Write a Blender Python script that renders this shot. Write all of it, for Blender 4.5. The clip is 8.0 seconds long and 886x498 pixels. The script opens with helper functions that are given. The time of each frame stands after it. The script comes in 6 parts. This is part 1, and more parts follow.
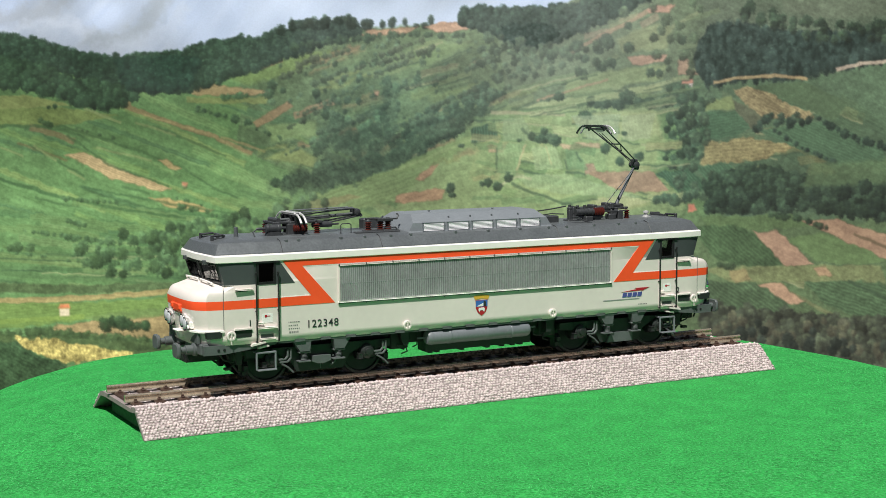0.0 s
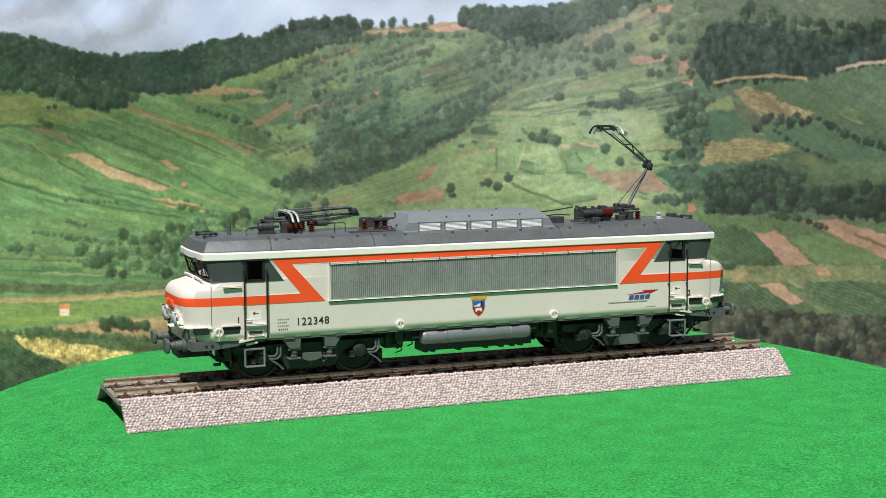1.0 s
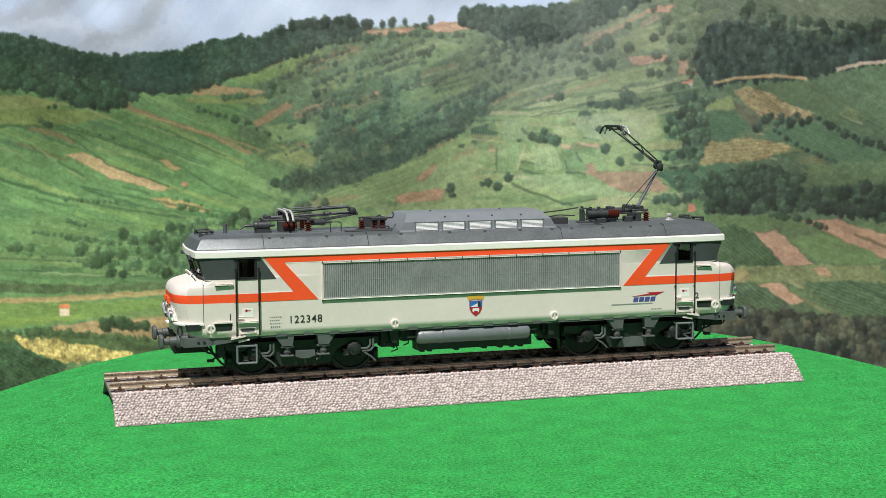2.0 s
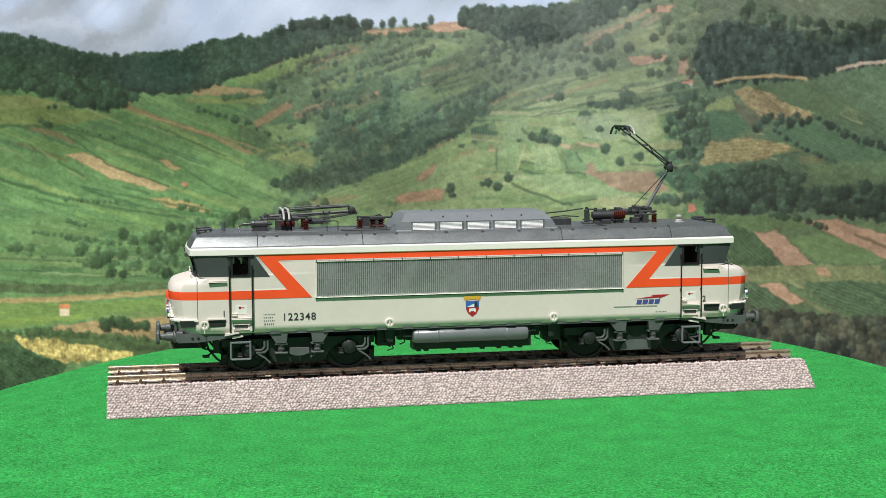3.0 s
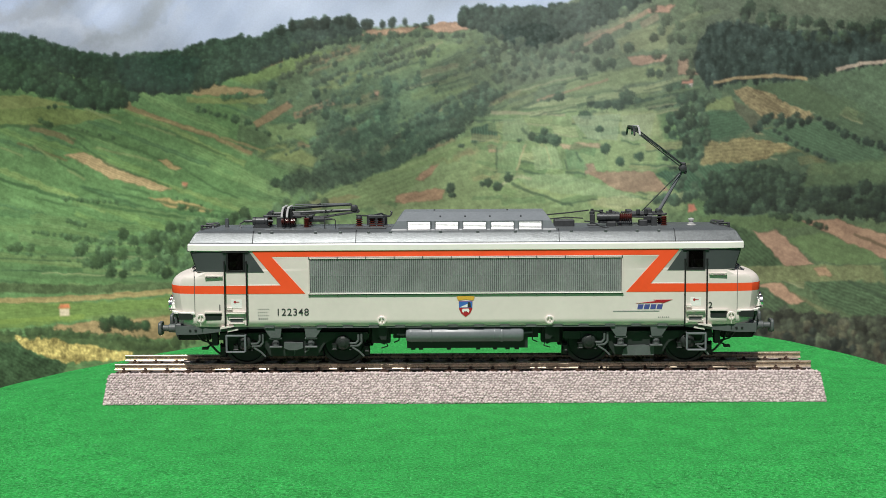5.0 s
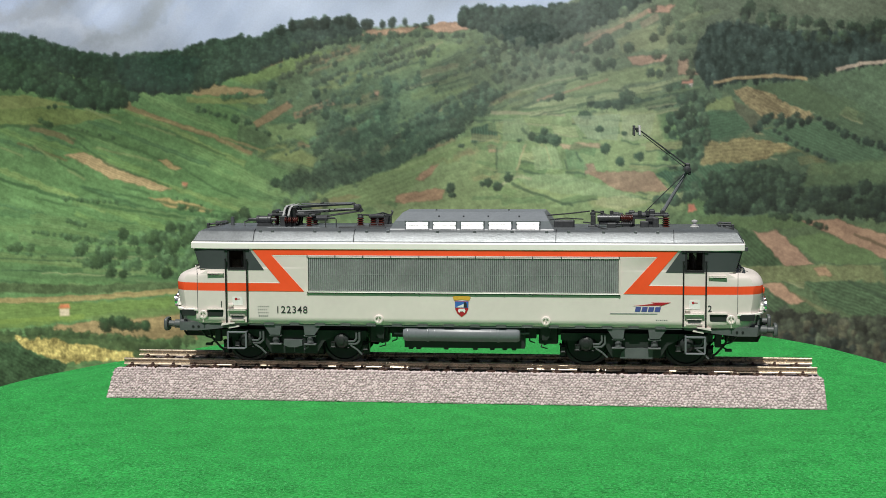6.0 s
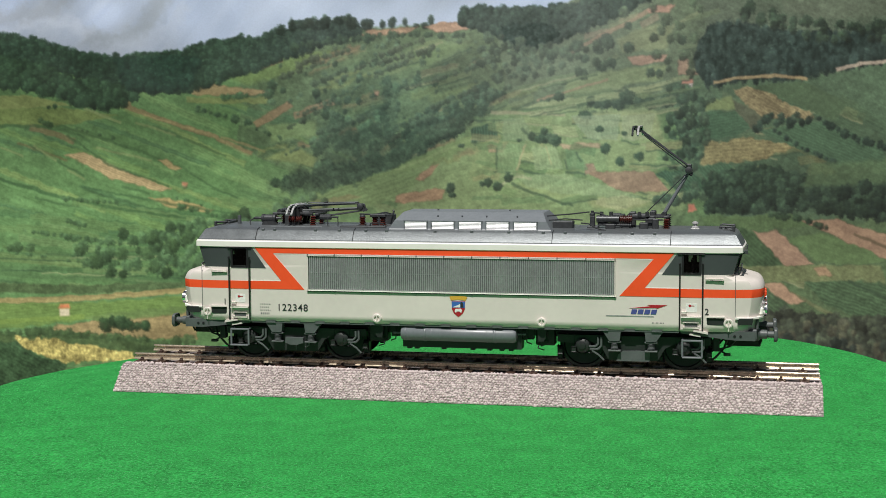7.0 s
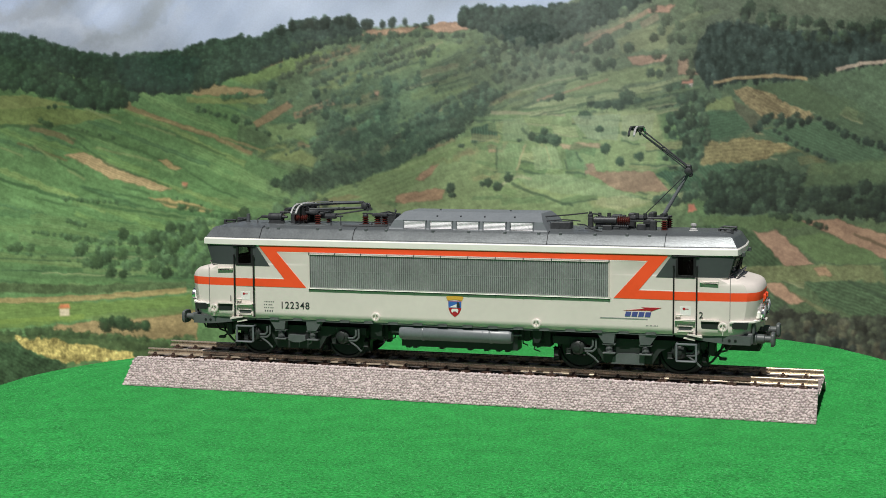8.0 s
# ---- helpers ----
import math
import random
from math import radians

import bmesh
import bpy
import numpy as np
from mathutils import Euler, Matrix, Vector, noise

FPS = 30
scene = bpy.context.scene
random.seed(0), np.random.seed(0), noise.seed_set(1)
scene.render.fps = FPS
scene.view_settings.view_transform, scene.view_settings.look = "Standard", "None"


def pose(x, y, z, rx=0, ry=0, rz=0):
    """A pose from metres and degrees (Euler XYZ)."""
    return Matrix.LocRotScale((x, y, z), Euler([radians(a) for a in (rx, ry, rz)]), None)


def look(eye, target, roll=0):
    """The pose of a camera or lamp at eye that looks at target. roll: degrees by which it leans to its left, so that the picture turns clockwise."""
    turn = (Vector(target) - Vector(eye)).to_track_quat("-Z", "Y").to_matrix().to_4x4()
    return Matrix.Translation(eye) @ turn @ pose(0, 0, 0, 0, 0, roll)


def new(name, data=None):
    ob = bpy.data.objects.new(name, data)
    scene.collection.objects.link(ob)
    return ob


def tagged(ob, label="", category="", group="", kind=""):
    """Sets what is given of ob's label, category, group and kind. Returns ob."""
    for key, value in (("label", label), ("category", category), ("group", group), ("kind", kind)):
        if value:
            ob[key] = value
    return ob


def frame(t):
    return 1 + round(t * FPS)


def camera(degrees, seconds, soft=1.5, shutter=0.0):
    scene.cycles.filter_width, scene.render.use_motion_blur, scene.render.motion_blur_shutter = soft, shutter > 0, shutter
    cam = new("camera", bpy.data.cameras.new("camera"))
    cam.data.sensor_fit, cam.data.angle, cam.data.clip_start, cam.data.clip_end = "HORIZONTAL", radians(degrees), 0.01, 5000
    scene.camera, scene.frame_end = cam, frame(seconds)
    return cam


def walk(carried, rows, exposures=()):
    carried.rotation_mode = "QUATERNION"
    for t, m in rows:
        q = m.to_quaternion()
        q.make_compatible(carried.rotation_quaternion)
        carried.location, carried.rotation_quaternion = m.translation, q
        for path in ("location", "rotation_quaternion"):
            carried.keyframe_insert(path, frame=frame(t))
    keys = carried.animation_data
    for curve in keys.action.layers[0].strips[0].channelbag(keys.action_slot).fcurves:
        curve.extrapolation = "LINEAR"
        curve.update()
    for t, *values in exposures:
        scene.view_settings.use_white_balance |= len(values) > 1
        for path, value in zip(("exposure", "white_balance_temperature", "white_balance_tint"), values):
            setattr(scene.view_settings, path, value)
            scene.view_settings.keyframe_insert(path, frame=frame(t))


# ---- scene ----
# A model railway locomotive on a slowly turning grass plate, before a printed landscape.
# ---------------------------------------------------------------- camera
EYE_D, EYE_H = 0.47317, 0.09178
cam = camera(33.892, 8.0, soft=0.9)
CAM = pose(0, -EYE_D, EYE_H, 90 - 5.4177, 0, 0.600)
CAM = CAM @ pose(0, 0, 0, 0, 0, -0.363)
walk(cam, [(0.0, CAM), (8.0, CAM)],
     exposures=[(0.0, 0.05), (4.0, -0.12), (8.0, -0.36)])

# turn of the plate in degrees, time by time
TURN = [(0.0, 28.59), (0.5, 26.0), (1.0, 22.62), (1.5, 20.1), (2.25, 15.75), (3.0, 11.38), (3.5, 8.63),
        (4.0, 5.45), (4.5, 3.0), (5.25, -1.5), (6.0, -6.05), (6.5, -8.4), (7.0, -11.4), (7.5, -13.9), (8.0, -16.97)]
AXIS = (0.00276, 0.00577)      # the track's middle, seen from the plate's axle

# ---------------------------------------------------------------- world and sun
SUN = Vector((-0.108, -0.475, 0.873)).normalized()
world = bpy.data.worlds.new("world")
scene.world = world
world.use_nodes = True
wn = world.node_tree.nodes
sky = wn.new("ShaderNodeTexSky")
sky.sky_type = "NISHITA"
sky.sun_disc = False
sky.sun_elevation = math.asin(SUN.z)
sky.sun_rotation = math.atan2(SUN.x, SUN.y)
sky.dust_density = 2.0
world.node_tree.links.new(sky.outputs[0], wn["Background"].inputs[0])
wn["Background"].inputs[1].default_value = 0.027
sun_data = bpy.data.lights.new("sun", "SUN")
sun_data.energy, sun_data.angle, sun_data.color = 5.0, radians(0.6), (1.0, 0.97, 0.92)
sun = new("sun", sun_data)
sun.matrix_world = look(SUN * 3, (0, 0, 0))


# ---------------------------------------------------------------- materials
def lin(r, g, b):
    return tuple(((c / 255 + 0.055) / 1.055) ** 2.4 if c > 10 else c / 255 / 12.92 for c in (r, g, b)) + (1.0,)


def material(name, colour, rough=0.5, metal=0.0, vary=0.12, scale=400.0, bump=0.0, bump_scale=3000.0, spread=0.0,
             dirt=None, dirt_scale=120.0, dirt_amount=0.0, coat=0.0, fine=0.06):
    """A plain surface with variation at two scales, a fine relief and, where asked, dirt in patches."""
    m = bpy.data.materials.new(name)
    m.use_nodes = True
    n, l = m.node_tree.nodes, m.node_tree.links
    b = n["Principled BSDF"]
    b.inputs["Roughness"].default_value, b.inputs["Metallic"].default_value = rough, metal
    b.inputs["Coat Weight"].default_value = coat
    co = n.new("ShaderNodeTexCoord")

    def nz(s, detail=4.0):
        t = n.new("ShaderNodeTexNoise")
        t.inputs["Scale"].default_value, t.inputs["Detail"].default_value = s, detail
        l.new(co.outputs["Object"], t.inputs["Vector"])
        return t

    def scaled(src, lo, hi):
        r = n.new("ShaderNodeMapRange")
        r.inputs["From Min"].default_value, r.inputs["From Max"].default_value = 0.3, 0.7
        r.inputs["To Min"].default_value, r.inputs["To Max"].default_value = lo, hi
        l.new(src, r.inputs["Value"])
        return r.outputs["Result"]

    def times(a, c):
        r = n.new("ShaderNodeMix")
        r.data_type, r.blend_type = "RGBA", "MULTIPLY"
        r.inputs["Factor"].default_value = 1.0
        if isinstance(a, tuple):
            r.inputs["A"].default_value = a
        else:
            l.new(a, r.inputs["A"])
        l.new(c, r.inputs["B"])
        return r.outputs["Result"]

    col = times(tuple(colour), scaled(nz(scale).outputs["Fac"], 1 - vary, 1 + vary))
    col = times(col, scaled(nz(scale * 9, 2.0).outputs["Fac"], 1 - fine, 1 + fine))
    if spread:
        info = n.new("ShaderNodeObjectInfo")
        geo = n.new("ShaderNodeNewGeometry")
        add = n.new("ShaderNodeMath")
        add.operation = "ADD"
        l.new(info.outputs["Random"], add.inputs[0])
        l.new(geo.outputs["Random Per Island"], add.inputs[1])
        fr = n.new("ShaderNodeMath")
        fr.operation = "FRACT"
        l.new(add.outputs[0], fr.inputs[0])
        r = n.new("ShaderNodeMapRange")
        r.inputs["To Min"].default_value, r.inputs["To Max"].default_value = 1 - spread, 1 + spread
        l.new(fr.outputs[0], r.inputs["Value"])
        col = times(col, r.outputs["Result"])
    if dirt:
        mx = n.new("ShaderNodeMix")
        mx.data_type = "RGBA"
        l.new(scaled(nz(dirt_scale, 8.0).outputs["Fac"], 0.0, dirt_amount), mx.inputs["Factor"])
        l.new(col, mx.inputs["A"])
        mx.inputs["B"].default_value = dirt
        col = mx.outputs["Result"]
    l.new(col, b.inputs["Base Color"])
    l.new(scaled(nz(scale * 2).outputs["Fac"], max(0.03, rough - 0.06), min(1, rough + 0.06)), b.inputs["Roughness"])
    if bump:
        bp = n.new("ShaderNodeBump")
        bp.inputs["Strength"].default_value, bp.inputs["Distance"].default_value = bump, 0.0002
        l.new(nz(bump_scale, 3.0).outputs["Fac"], bp.inputs["Height"])
        l.new(bp.outputs["Normal"], b.inputs["Normal"])
    return m


M_BODY = material("concrete_grey_paint", (0.765, 0.705, 0.655, 1), 0.46, vary=0.03, scale=60, bump=0.05, fine=0.02)
M_CREAM = material("cream_paint", (0.95, 0.925, 0.87, 1), 0.36, vary=0.03, scale=60, fine=0.02)
M_ORANGE = material("orange_paint", (1.0, 0.105, 0.03, 1), 0.38, vary=0.04, scale=80, fine=0.03)
M_ROOF = material("slate_grey_paint", (0.150, 0.166, 0.174, 1), 0.36, 0.35, vary=0.06, scale=150, bump=0.22, bump_scale=4300, fine=0.12)
M_HOOD = material("roof_hood_grey", (0.20, 0.222, 0.24, 1), 0.42, vary=0.05, scale=120, bump=0.03, bump_scale=5000)
M_DARK = material("anthracite_paint", (0.062, 0.074, 0.074, 1), 0.4, vary=0.05, scale=100, fine=0.03)
M_FRAME = material("underframe_grey", (0.10, 0.113, 0.113, 1), 0.48, vary=0.12, scale=250, bump=0.06)
M_TANK = material("air_tank_grey", (0.17, 0.185, 0.2, 1), 0.36, vary=0.06, scale=150, bump=0.02)
M_BLACK = material("black_plastic", (0.014, 0.015, 0.016, 1), 0.5, vary=0.15, scale=300, bump=0.05)
M_BOGIE = material("bogie_dark_green_grey", (0.02, 0.024, 0.023, 1), 0.5, vary=0.2, scale=300, bump=0.1)
M_WHEEL = material("blackened_steel", (0.028, 0.032, 0.034, 1), 0.38, 0.5, vary=0.15, scale=500, bump=0.1)
M_STEEL = material("bright_metal", (0.62, 0.62, 0.62, 1), 0.25, 1.0, vary=0.06, scale=600)
M_CHROME = material("chrome", (0.9, 0.9, 0.92, 1), 0.2, 1.0, vary=0.03, scale=600)
M_GRILLE = material("grille_metal", (0.44, 0.45, 0.455, 1), 0.36, 0.45, vary=0.10, scale=110, fine=0.1)
M_VENT = material("pale_vent_metal", (0.9, 0.89, 0.92, 1), 0.33, 0.1, vary=0.06, scale=500)
M_INSUL = material("brown_insulator", (0.085, 0.018, 0.013, 1), 0.22, vary=0.12, scale=900, coat=0.3)
M_PANTO = material("pantograph_dark_metal", (0.075, 0.08, 0.084, 1), 0.42, 0.4, vary=0.15, scale=900)
M_PANTOL = material("pantograph_pale_metal", (0.74, 0.74, 0.73, 1), 0.32, 0.4, vary=0.08, scale=900)
M_INK = material("dark_lettering", (0.03, 0.032, 0.035, 1), 0.5, vary=0.05)
M_SEAT = material("cab_interior", (0.17, 0.15, 0.15, 1), 0.7, vary=0.1)
M_LOGO = material("lettering_blue", (0.075, 0.095, 0.30, 1), 0.45, vary=0.05)
M_RED = material("badge_red", (0.42, 0.02, 0.03, 1), 0.4, vary=0.05)
M_YEL = material("badge_yellow", (0.72, 0.42, 0.06, 1), 0.4, vary=0.1, scale=2500)
M_BLU = material("badge_blue", (0.05, 0.16, 0.5, 1), 0.4, vary=0.1)
M_WHT = material("white_print", (0.85, 0.85, 0.82, 1), 0.45, vary=0.03)
M_MAT = material("grass_mat", (0.029, 0.292, 0.061, 1), 0.9, vary=0.16, scale=120, bump=0.7, bump_scale=1100, fine=0.4)
M_FIBRE = material("grass_fibre", (0.048, 0.42, 0.098, 1), 0.8, vary=0.16, scale=140, spread=0.42)
# pale specks mixed into the flock's colour for fibre ends that catch the light
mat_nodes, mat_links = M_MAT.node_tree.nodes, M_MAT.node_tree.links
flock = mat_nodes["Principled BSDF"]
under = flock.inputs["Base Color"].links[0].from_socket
glint = mat_nodes.new("ShaderNodeTexNoise")
glint.inputs["Scale"].default_value, glint.inputs["Detail"].default_value = 2100, 2.0
glint_at = mat_nodes.new("ShaderNodeTexCoord")
mat_links.new(glint_at.outputs["Object"], glint.inputs["Vector"])
glint_cut = mat_nodes.new("ShaderNodeMapRange")
glint_cut.inputs["From Min"].default_value, glint_cut.inputs["From Max"].default_value = 0.57, 0.72
mat_links.new(glint.outputs["Fac"], glint_cut.inputs["Value"])
glint_mix = mat_nodes.new("ShaderNodeMix")
glint_mix.data_type = "RGBA"
mat_links.new(glint_cut.outputs["Result"], glint_mix.inputs["Factor"])
mat_links.new(under, glint_mix.inputs["A"])
glint_mix.inputs["B"].default_value = (0.12, 0.46, 0.17, 1)
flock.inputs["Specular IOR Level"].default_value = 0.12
mat_links.new(glint_mix.outputs["Result"], flock.inputs["Base Color"])
# darker than the stones; shade in the pits is put into this colour
M_BED_SHADED = material("ballast_bed", (0.27, 0.225, 0.22, 1), 0.85, vary=0.12, scale=500, bump=0.6, bump_scale=2500)
M_STONE = material("ballast_stones", (0.60, 0.51, 0.50, 1), 0.7, vary=0.10, scale=300, bump=0.5, bump_scale=2600, spread=0.12)
M_SLEEPER = material("brown_sleeper", (0.062, 0.034, 0.024, 1), 0.55, vary=0.22, scale=500, bump=0.5, spread=0.12)
M_RAIL = material("nickel_silver_rail", (0.66, 0.56, 0.42, 1), 0.27, 0.7, vary=0.08, scale=300, bump=0.03, dirt=(0.24, 0.16, 0.10, 1), dirt_scale=90, dirt_amount=0.22)
M_TABLE = material("dark_table", (0.03, 0.032, 0.03, 1), 0.8, vary=0.2, scale=20)


def glass(name, tint, rough=0.03):
    m = bpy.data.materials.new(name)
    m.use_nodes = True
    b = m.node_tree.nodes["Principled BSDF"]
    b.inputs["Base Color"].default_value = tint
    b.inputs["Transmission Weight"].default_value = 1.0
    b.inputs["Roughness"].default_value, b.inputs["IOR"].default_value = rough, 1.45
    return m


M_GLASS = glass("tinted_glass", (0.55, 0.6, 0.6, 1))
M_LENS = material("lamp_lens", (0.58, 0.6, 0.63, 1), 0.1, vary=0.05, coat=0.5)


# ---------------------------------------------------------------- mesh helpers; all lengths of the models are in millimetres
MM = 0.001


def part(name, bm, mat, parent, label="", kind="", sharp=32):
    """Links a bmesh as one mesh object under a thing or a part."""
    for v in bm.verts:
        v.co *= MM
    bmesh.ops.recalc_face_normals(bm, faces=bm.faces)
    me = bpy.data.meshes.new(name)
    bm.to_mesh(me)
    bm.free()
    for m in (mat if isinstance(mat, (list, tuple)) else [mat]):
        me.materials.append(m)
    me.polygons.foreach_set("use_smooth", [True] * len(me.polygons))
    me.set_sharp_from_angle(angle=radians(sharp))
    ob = new(name, me)
    ob.parent = parent
    return tagged(ob, label, kind=kind)


def shared(name, me, parent, m):
    """One more object on a mesh that another piece already has."""
    ob = new(name, me)
    ob.parent = parent
    ob.matrix_basis = m
    return ob


def B():
    return bmesh.new()


def box(bm, x0, x1, y0, y1, z0, z1, bevel=0.0, m=None):
    r = bmesh.ops.create_cube(bm, size=1)
    vs = r["verts"]
    for v in vs:
        v.co = Vector(((x0 + x1) / 2 + v.co.x * (x1 - x0), (y0 + y1) / 2 + v.co.y * (y1 - y0), (z0 + z1) / 2 + v.co.z * (z1 - z0)))
        if m:
            v.co = m @ v.co
    if bevel:
        es = list({e for v in vs for e in v.link_edges})
        bmesh.ops.bevel(bm, geom=es, offset=bevel, segments=1, affect="EDGES", profile=0.5)
    return vs


def prism(bm, pts, y0, y1):
    """An outline in the x-z plane, given depth from y0 to y1."""
    a = [bm.verts.new((x, y0, z)) for x, z in pts]
    b = [bm.verts.new((x, y1, z)) for x, z in pts]
    n = len(pts)
    bm.faces.new(a)
    bm.faces.new(b[::-1])
    for i in range(n):
        bm.faces.new((a[i], b[i], b[(i + 1) % n], a[(i + 1) % n]))


def rod(bm, p, q, r, n=8, r2=None):
    p, q = Vector(p), Vector(q)
    d = q - p
    t = d.to_track_quat("Z", "Y").to_matrix().to_4x4()
    bmesh.ops.create_cone(bm, cap_ends=True, segments=n, radius1=r, radius2=r if r2 is None else r2, depth=d.length,
                          matrix=Matrix.Translation((p + q) / 2) @ t)


def wire(bm, pts, r, n=6):
    for a, b in zip(pts, pts[1:]):
        rod(bm, a, b, r, n)


def turned(bm, profile, centre, axis="Z", n=16):
    """A body of revolution: profile of (radius, along) about an axis through the centre."""
    c = Vector(centre)
    rings = []
    for r, h in profile:
        ring = []
        for i in range(n):
            a = 2 * math.pi * i / n
            u, v = r * math.cos(a), r * math.sin(a)
            ring.append(bm.verts.new(c + Vector({"Z": (u, v, h), "Y": (u, h, v), "X": (h, u, v)}[axis])))
        rings.append(ring)
    for p, q in zip(rings, rings[1:]):
        for i in range(n):
            bm.faces.new((p[i], p[(i + 1) % n], q[(i + 1) % n], q[i]))
    bm.faces.new(rings[0])
    bm.faces.new(rings[-1])


def half_turn(bm):
    for v in bm.verts:
        v.co.x, v.co.y = -v.co.x, -v.co.y


def mirror_x(bm):
    for v in bm.verts:
        v.co.x = -v.co.x


def thing(name, label, category, kind="", group=""):
    return tagged(new(name), label, category, group, kind)


# ---------------------------------------------------------------- ground and turning plate
bm = B()
box(bm, -800, 800, -700, 650, -182, -153, 3)
ground = part("ground", bm, M_TABLE, None, "dark matt table top below the turning plate", "structure")
ground["category"] = "table top"

R_PLATE = 168.0


def mat_rim(a):
    """How far the edge of the mat sags round the plate, fitted to its outline in the camera's view."""
    return (-3.77 + 1.41 * np.cos(a) - 0.46 * np.sin(a) - 0.16 * np.cos(2 * a) + 1.24 * np.sin(2 * a) - 0.76 * np.cos(3 * a)
            - 0.28 * np.cos(4 * a) - 0.25 * np.sin(4 * a) - 0.65 * np.cos(5 * a) - 0.88 * np.sin(5 * a))


def mat_height(r, a):
    rim = float(mat_rim(a))
    s = min(1, max(0, (r - 121) / 46))
    w = 0.25 * noise.noise(Vector((r * math.cos(a) / 22, r * math.sin(a) / 22, 0))) if r > 60 else 0
    return rim * s * s * (3 - 2 * s) + w * min(1, max(0, (r - 120) / 15))


plate = thing("turntable", "round turntable covered with bright green grass mat", "turntable")
bm = B()
prof = [i * 4.0 for i in range(1, 42)] + [167, R_PLATE]
NA = 220
rings = []
for r in prof:
    ring = []
    for i in range(NA):
        a = 2 * math.pi * i / NA
        rr = r + (r / R_PLATE) ** 4 * (2.0 * math.sin(3 * a + 1) + 1.3 * math.sin(7 * a))
        ring.append(bm.verts.new((rr * math.cos(a), rr * math.sin(a), mat_height(r, a))))
    rings.append(ring)
low = []
for drop, inn in ((-1.4, 0.0), (-1.8, 3.0), (-1.8, 60)):
    low.append([bm.verts.new((v.co.x * (1 - inn / R_PLATE), v.co.y * (1 - inn / R_PLATE), v.co.z + drop)) for v in rings[-1]])
for p, q in zip(rings + low, (rings + low)[1:]):
    for i in range(NA):
        bm.faces.new((p[i], p[(i + 1) % NA], q[(i + 1) % NA], q[i]))
bm.faces.new(rings[0])
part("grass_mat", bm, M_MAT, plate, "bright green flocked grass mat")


# short flock fibres that stand and lie over the mat
def fibres(count):
    rs = np.random.RandomState(23)
    r, a = (R_PLATE - 1.5) * np.sqrt(rs.rand(count)), 2 * math.pi * rs.rand(count)
    rim = mat_rim(a)
    f = np.clip((r - 121) / 46, 0, 1)
    foot = np.stack([r * np.cos(a), r * np.sin(a), rim * f * f * (3 - 2 * f) - 0.05], 1)
    head, tilt, ln = 2 * math.pi * rs.rand(count), radians(3) + radians(24) * rs.rand(count), 0.3 + 0.5 * rs.rand(count)
    tip = foot + np.stack([np.cos(head) * np.cos(tilt), np.sin(head) * np.cos(tilt), np.sin(tilt)], 1) * ln[:, None]
    side = np.stack([-np.sin(head), np.cos(head), np.zeros(count)], 1) * 0.085
    V = np.stack([foot - side, foot + side, tip + 0.4 * side, tip - 0.4 * side], 1).reshape(-1, 3) * MM
    F = np.arange(count * 4).reshape(-1, 4)
    me = bpy.data.meshes.new("grass_fibre")
    me.from_pydata(V.tolist(), [], F.tolist())
    me.materials.append(M_FIBRE)
    ob = new("grass_fibre", me)
    ob.parent = plate
    tagged(ob, "short bright green flock fibres", kind="stuff")


fibres(140000)
bm = B()
turned(bm, [(92, -9.5), (96, -9), (96, -5.5), (92, -5)], (0, 0, 0), n=64)
turned(bm, [(70, -152.9), (72, -150), (70, -140), (42, -130), (42, -9)], (0, 0, 0), n=48)
part("base", bm, M_BLACK, plate, "dark round turntable base")

# ---------------------------------------------------------------- track section
TRACK_X0, TRACK_X1 = -115.6, 113.1
track = thing("track_section", "straight model track on a pinkish grey ballast bed", "model track")
OUT = [(-27.8, 0.05), (-19.6, 7.6), (-18.6, 8.0), (-15.6, 7.5), (-14.8, 7.0), (14.8, 7.0), (15.6, 6.9), (18.0, 6.6), (19.2, 6.1), (27.8, 0.05)]
INN = [(26.4, 0.05), (18.4, 5.2), (14, 5.6), (-14, 5.8), (-18.8, 6.4), (-26.4, 0.05)]
bm = B()
ring = OUT + INN
ends = [[bm.verts.new((x, y, z)) for y, z in ring] for x in (TRACK_X0 + 0.3, TRACK_X1 - 0.3)]
n = len(ring)
for i in range(n):
    bm.faces.new((ends[0][i], ends[1][i], ends[1][(i + 1) % n], ends[0][(i + 1) % n]))
for e in ends:
    bm.faces.new(e)
part("ballast_bed", bm, M_BED_SHADED, track, "hollow pinkish grey plastic ballast bed")
# black sheets inside the bed's open ends, in place of shade in its hollow
for x in (TRACK_X0 + 1.5, TRACK_X1 - 1.5):
    bm = B()
    box(bm, x + 2.0, x + 3.0, -17.5, 17.5, 0.2, 5.6) if x < 0 else box(bm, x - 3.0, x - 2.0, -17.5, 17.5, 0.2, 5.6)
    part("bed_rib", bm, M_BLACK, track)

RSTEP = 7.1
N_SLEEP = 32
bm = B()
box(bm, -1.55, 1.55, -14.6, 14.6, 6.6, 7.75, 0.25)
first = part("sleeper", bm, M_SLEEPER, track, "dark brown plastic sleeper")
sl0 = TRACK_X0 + 3.2
first.matrix_basis = Matrix.Translation((sl0 * MM, 0, 0))
for i in range(1, N_SLEEP):
    shared("sleeper", first.data, track, Matrix.Translation(((sl0 + i * RSTEP) * MM, 0, 0)))
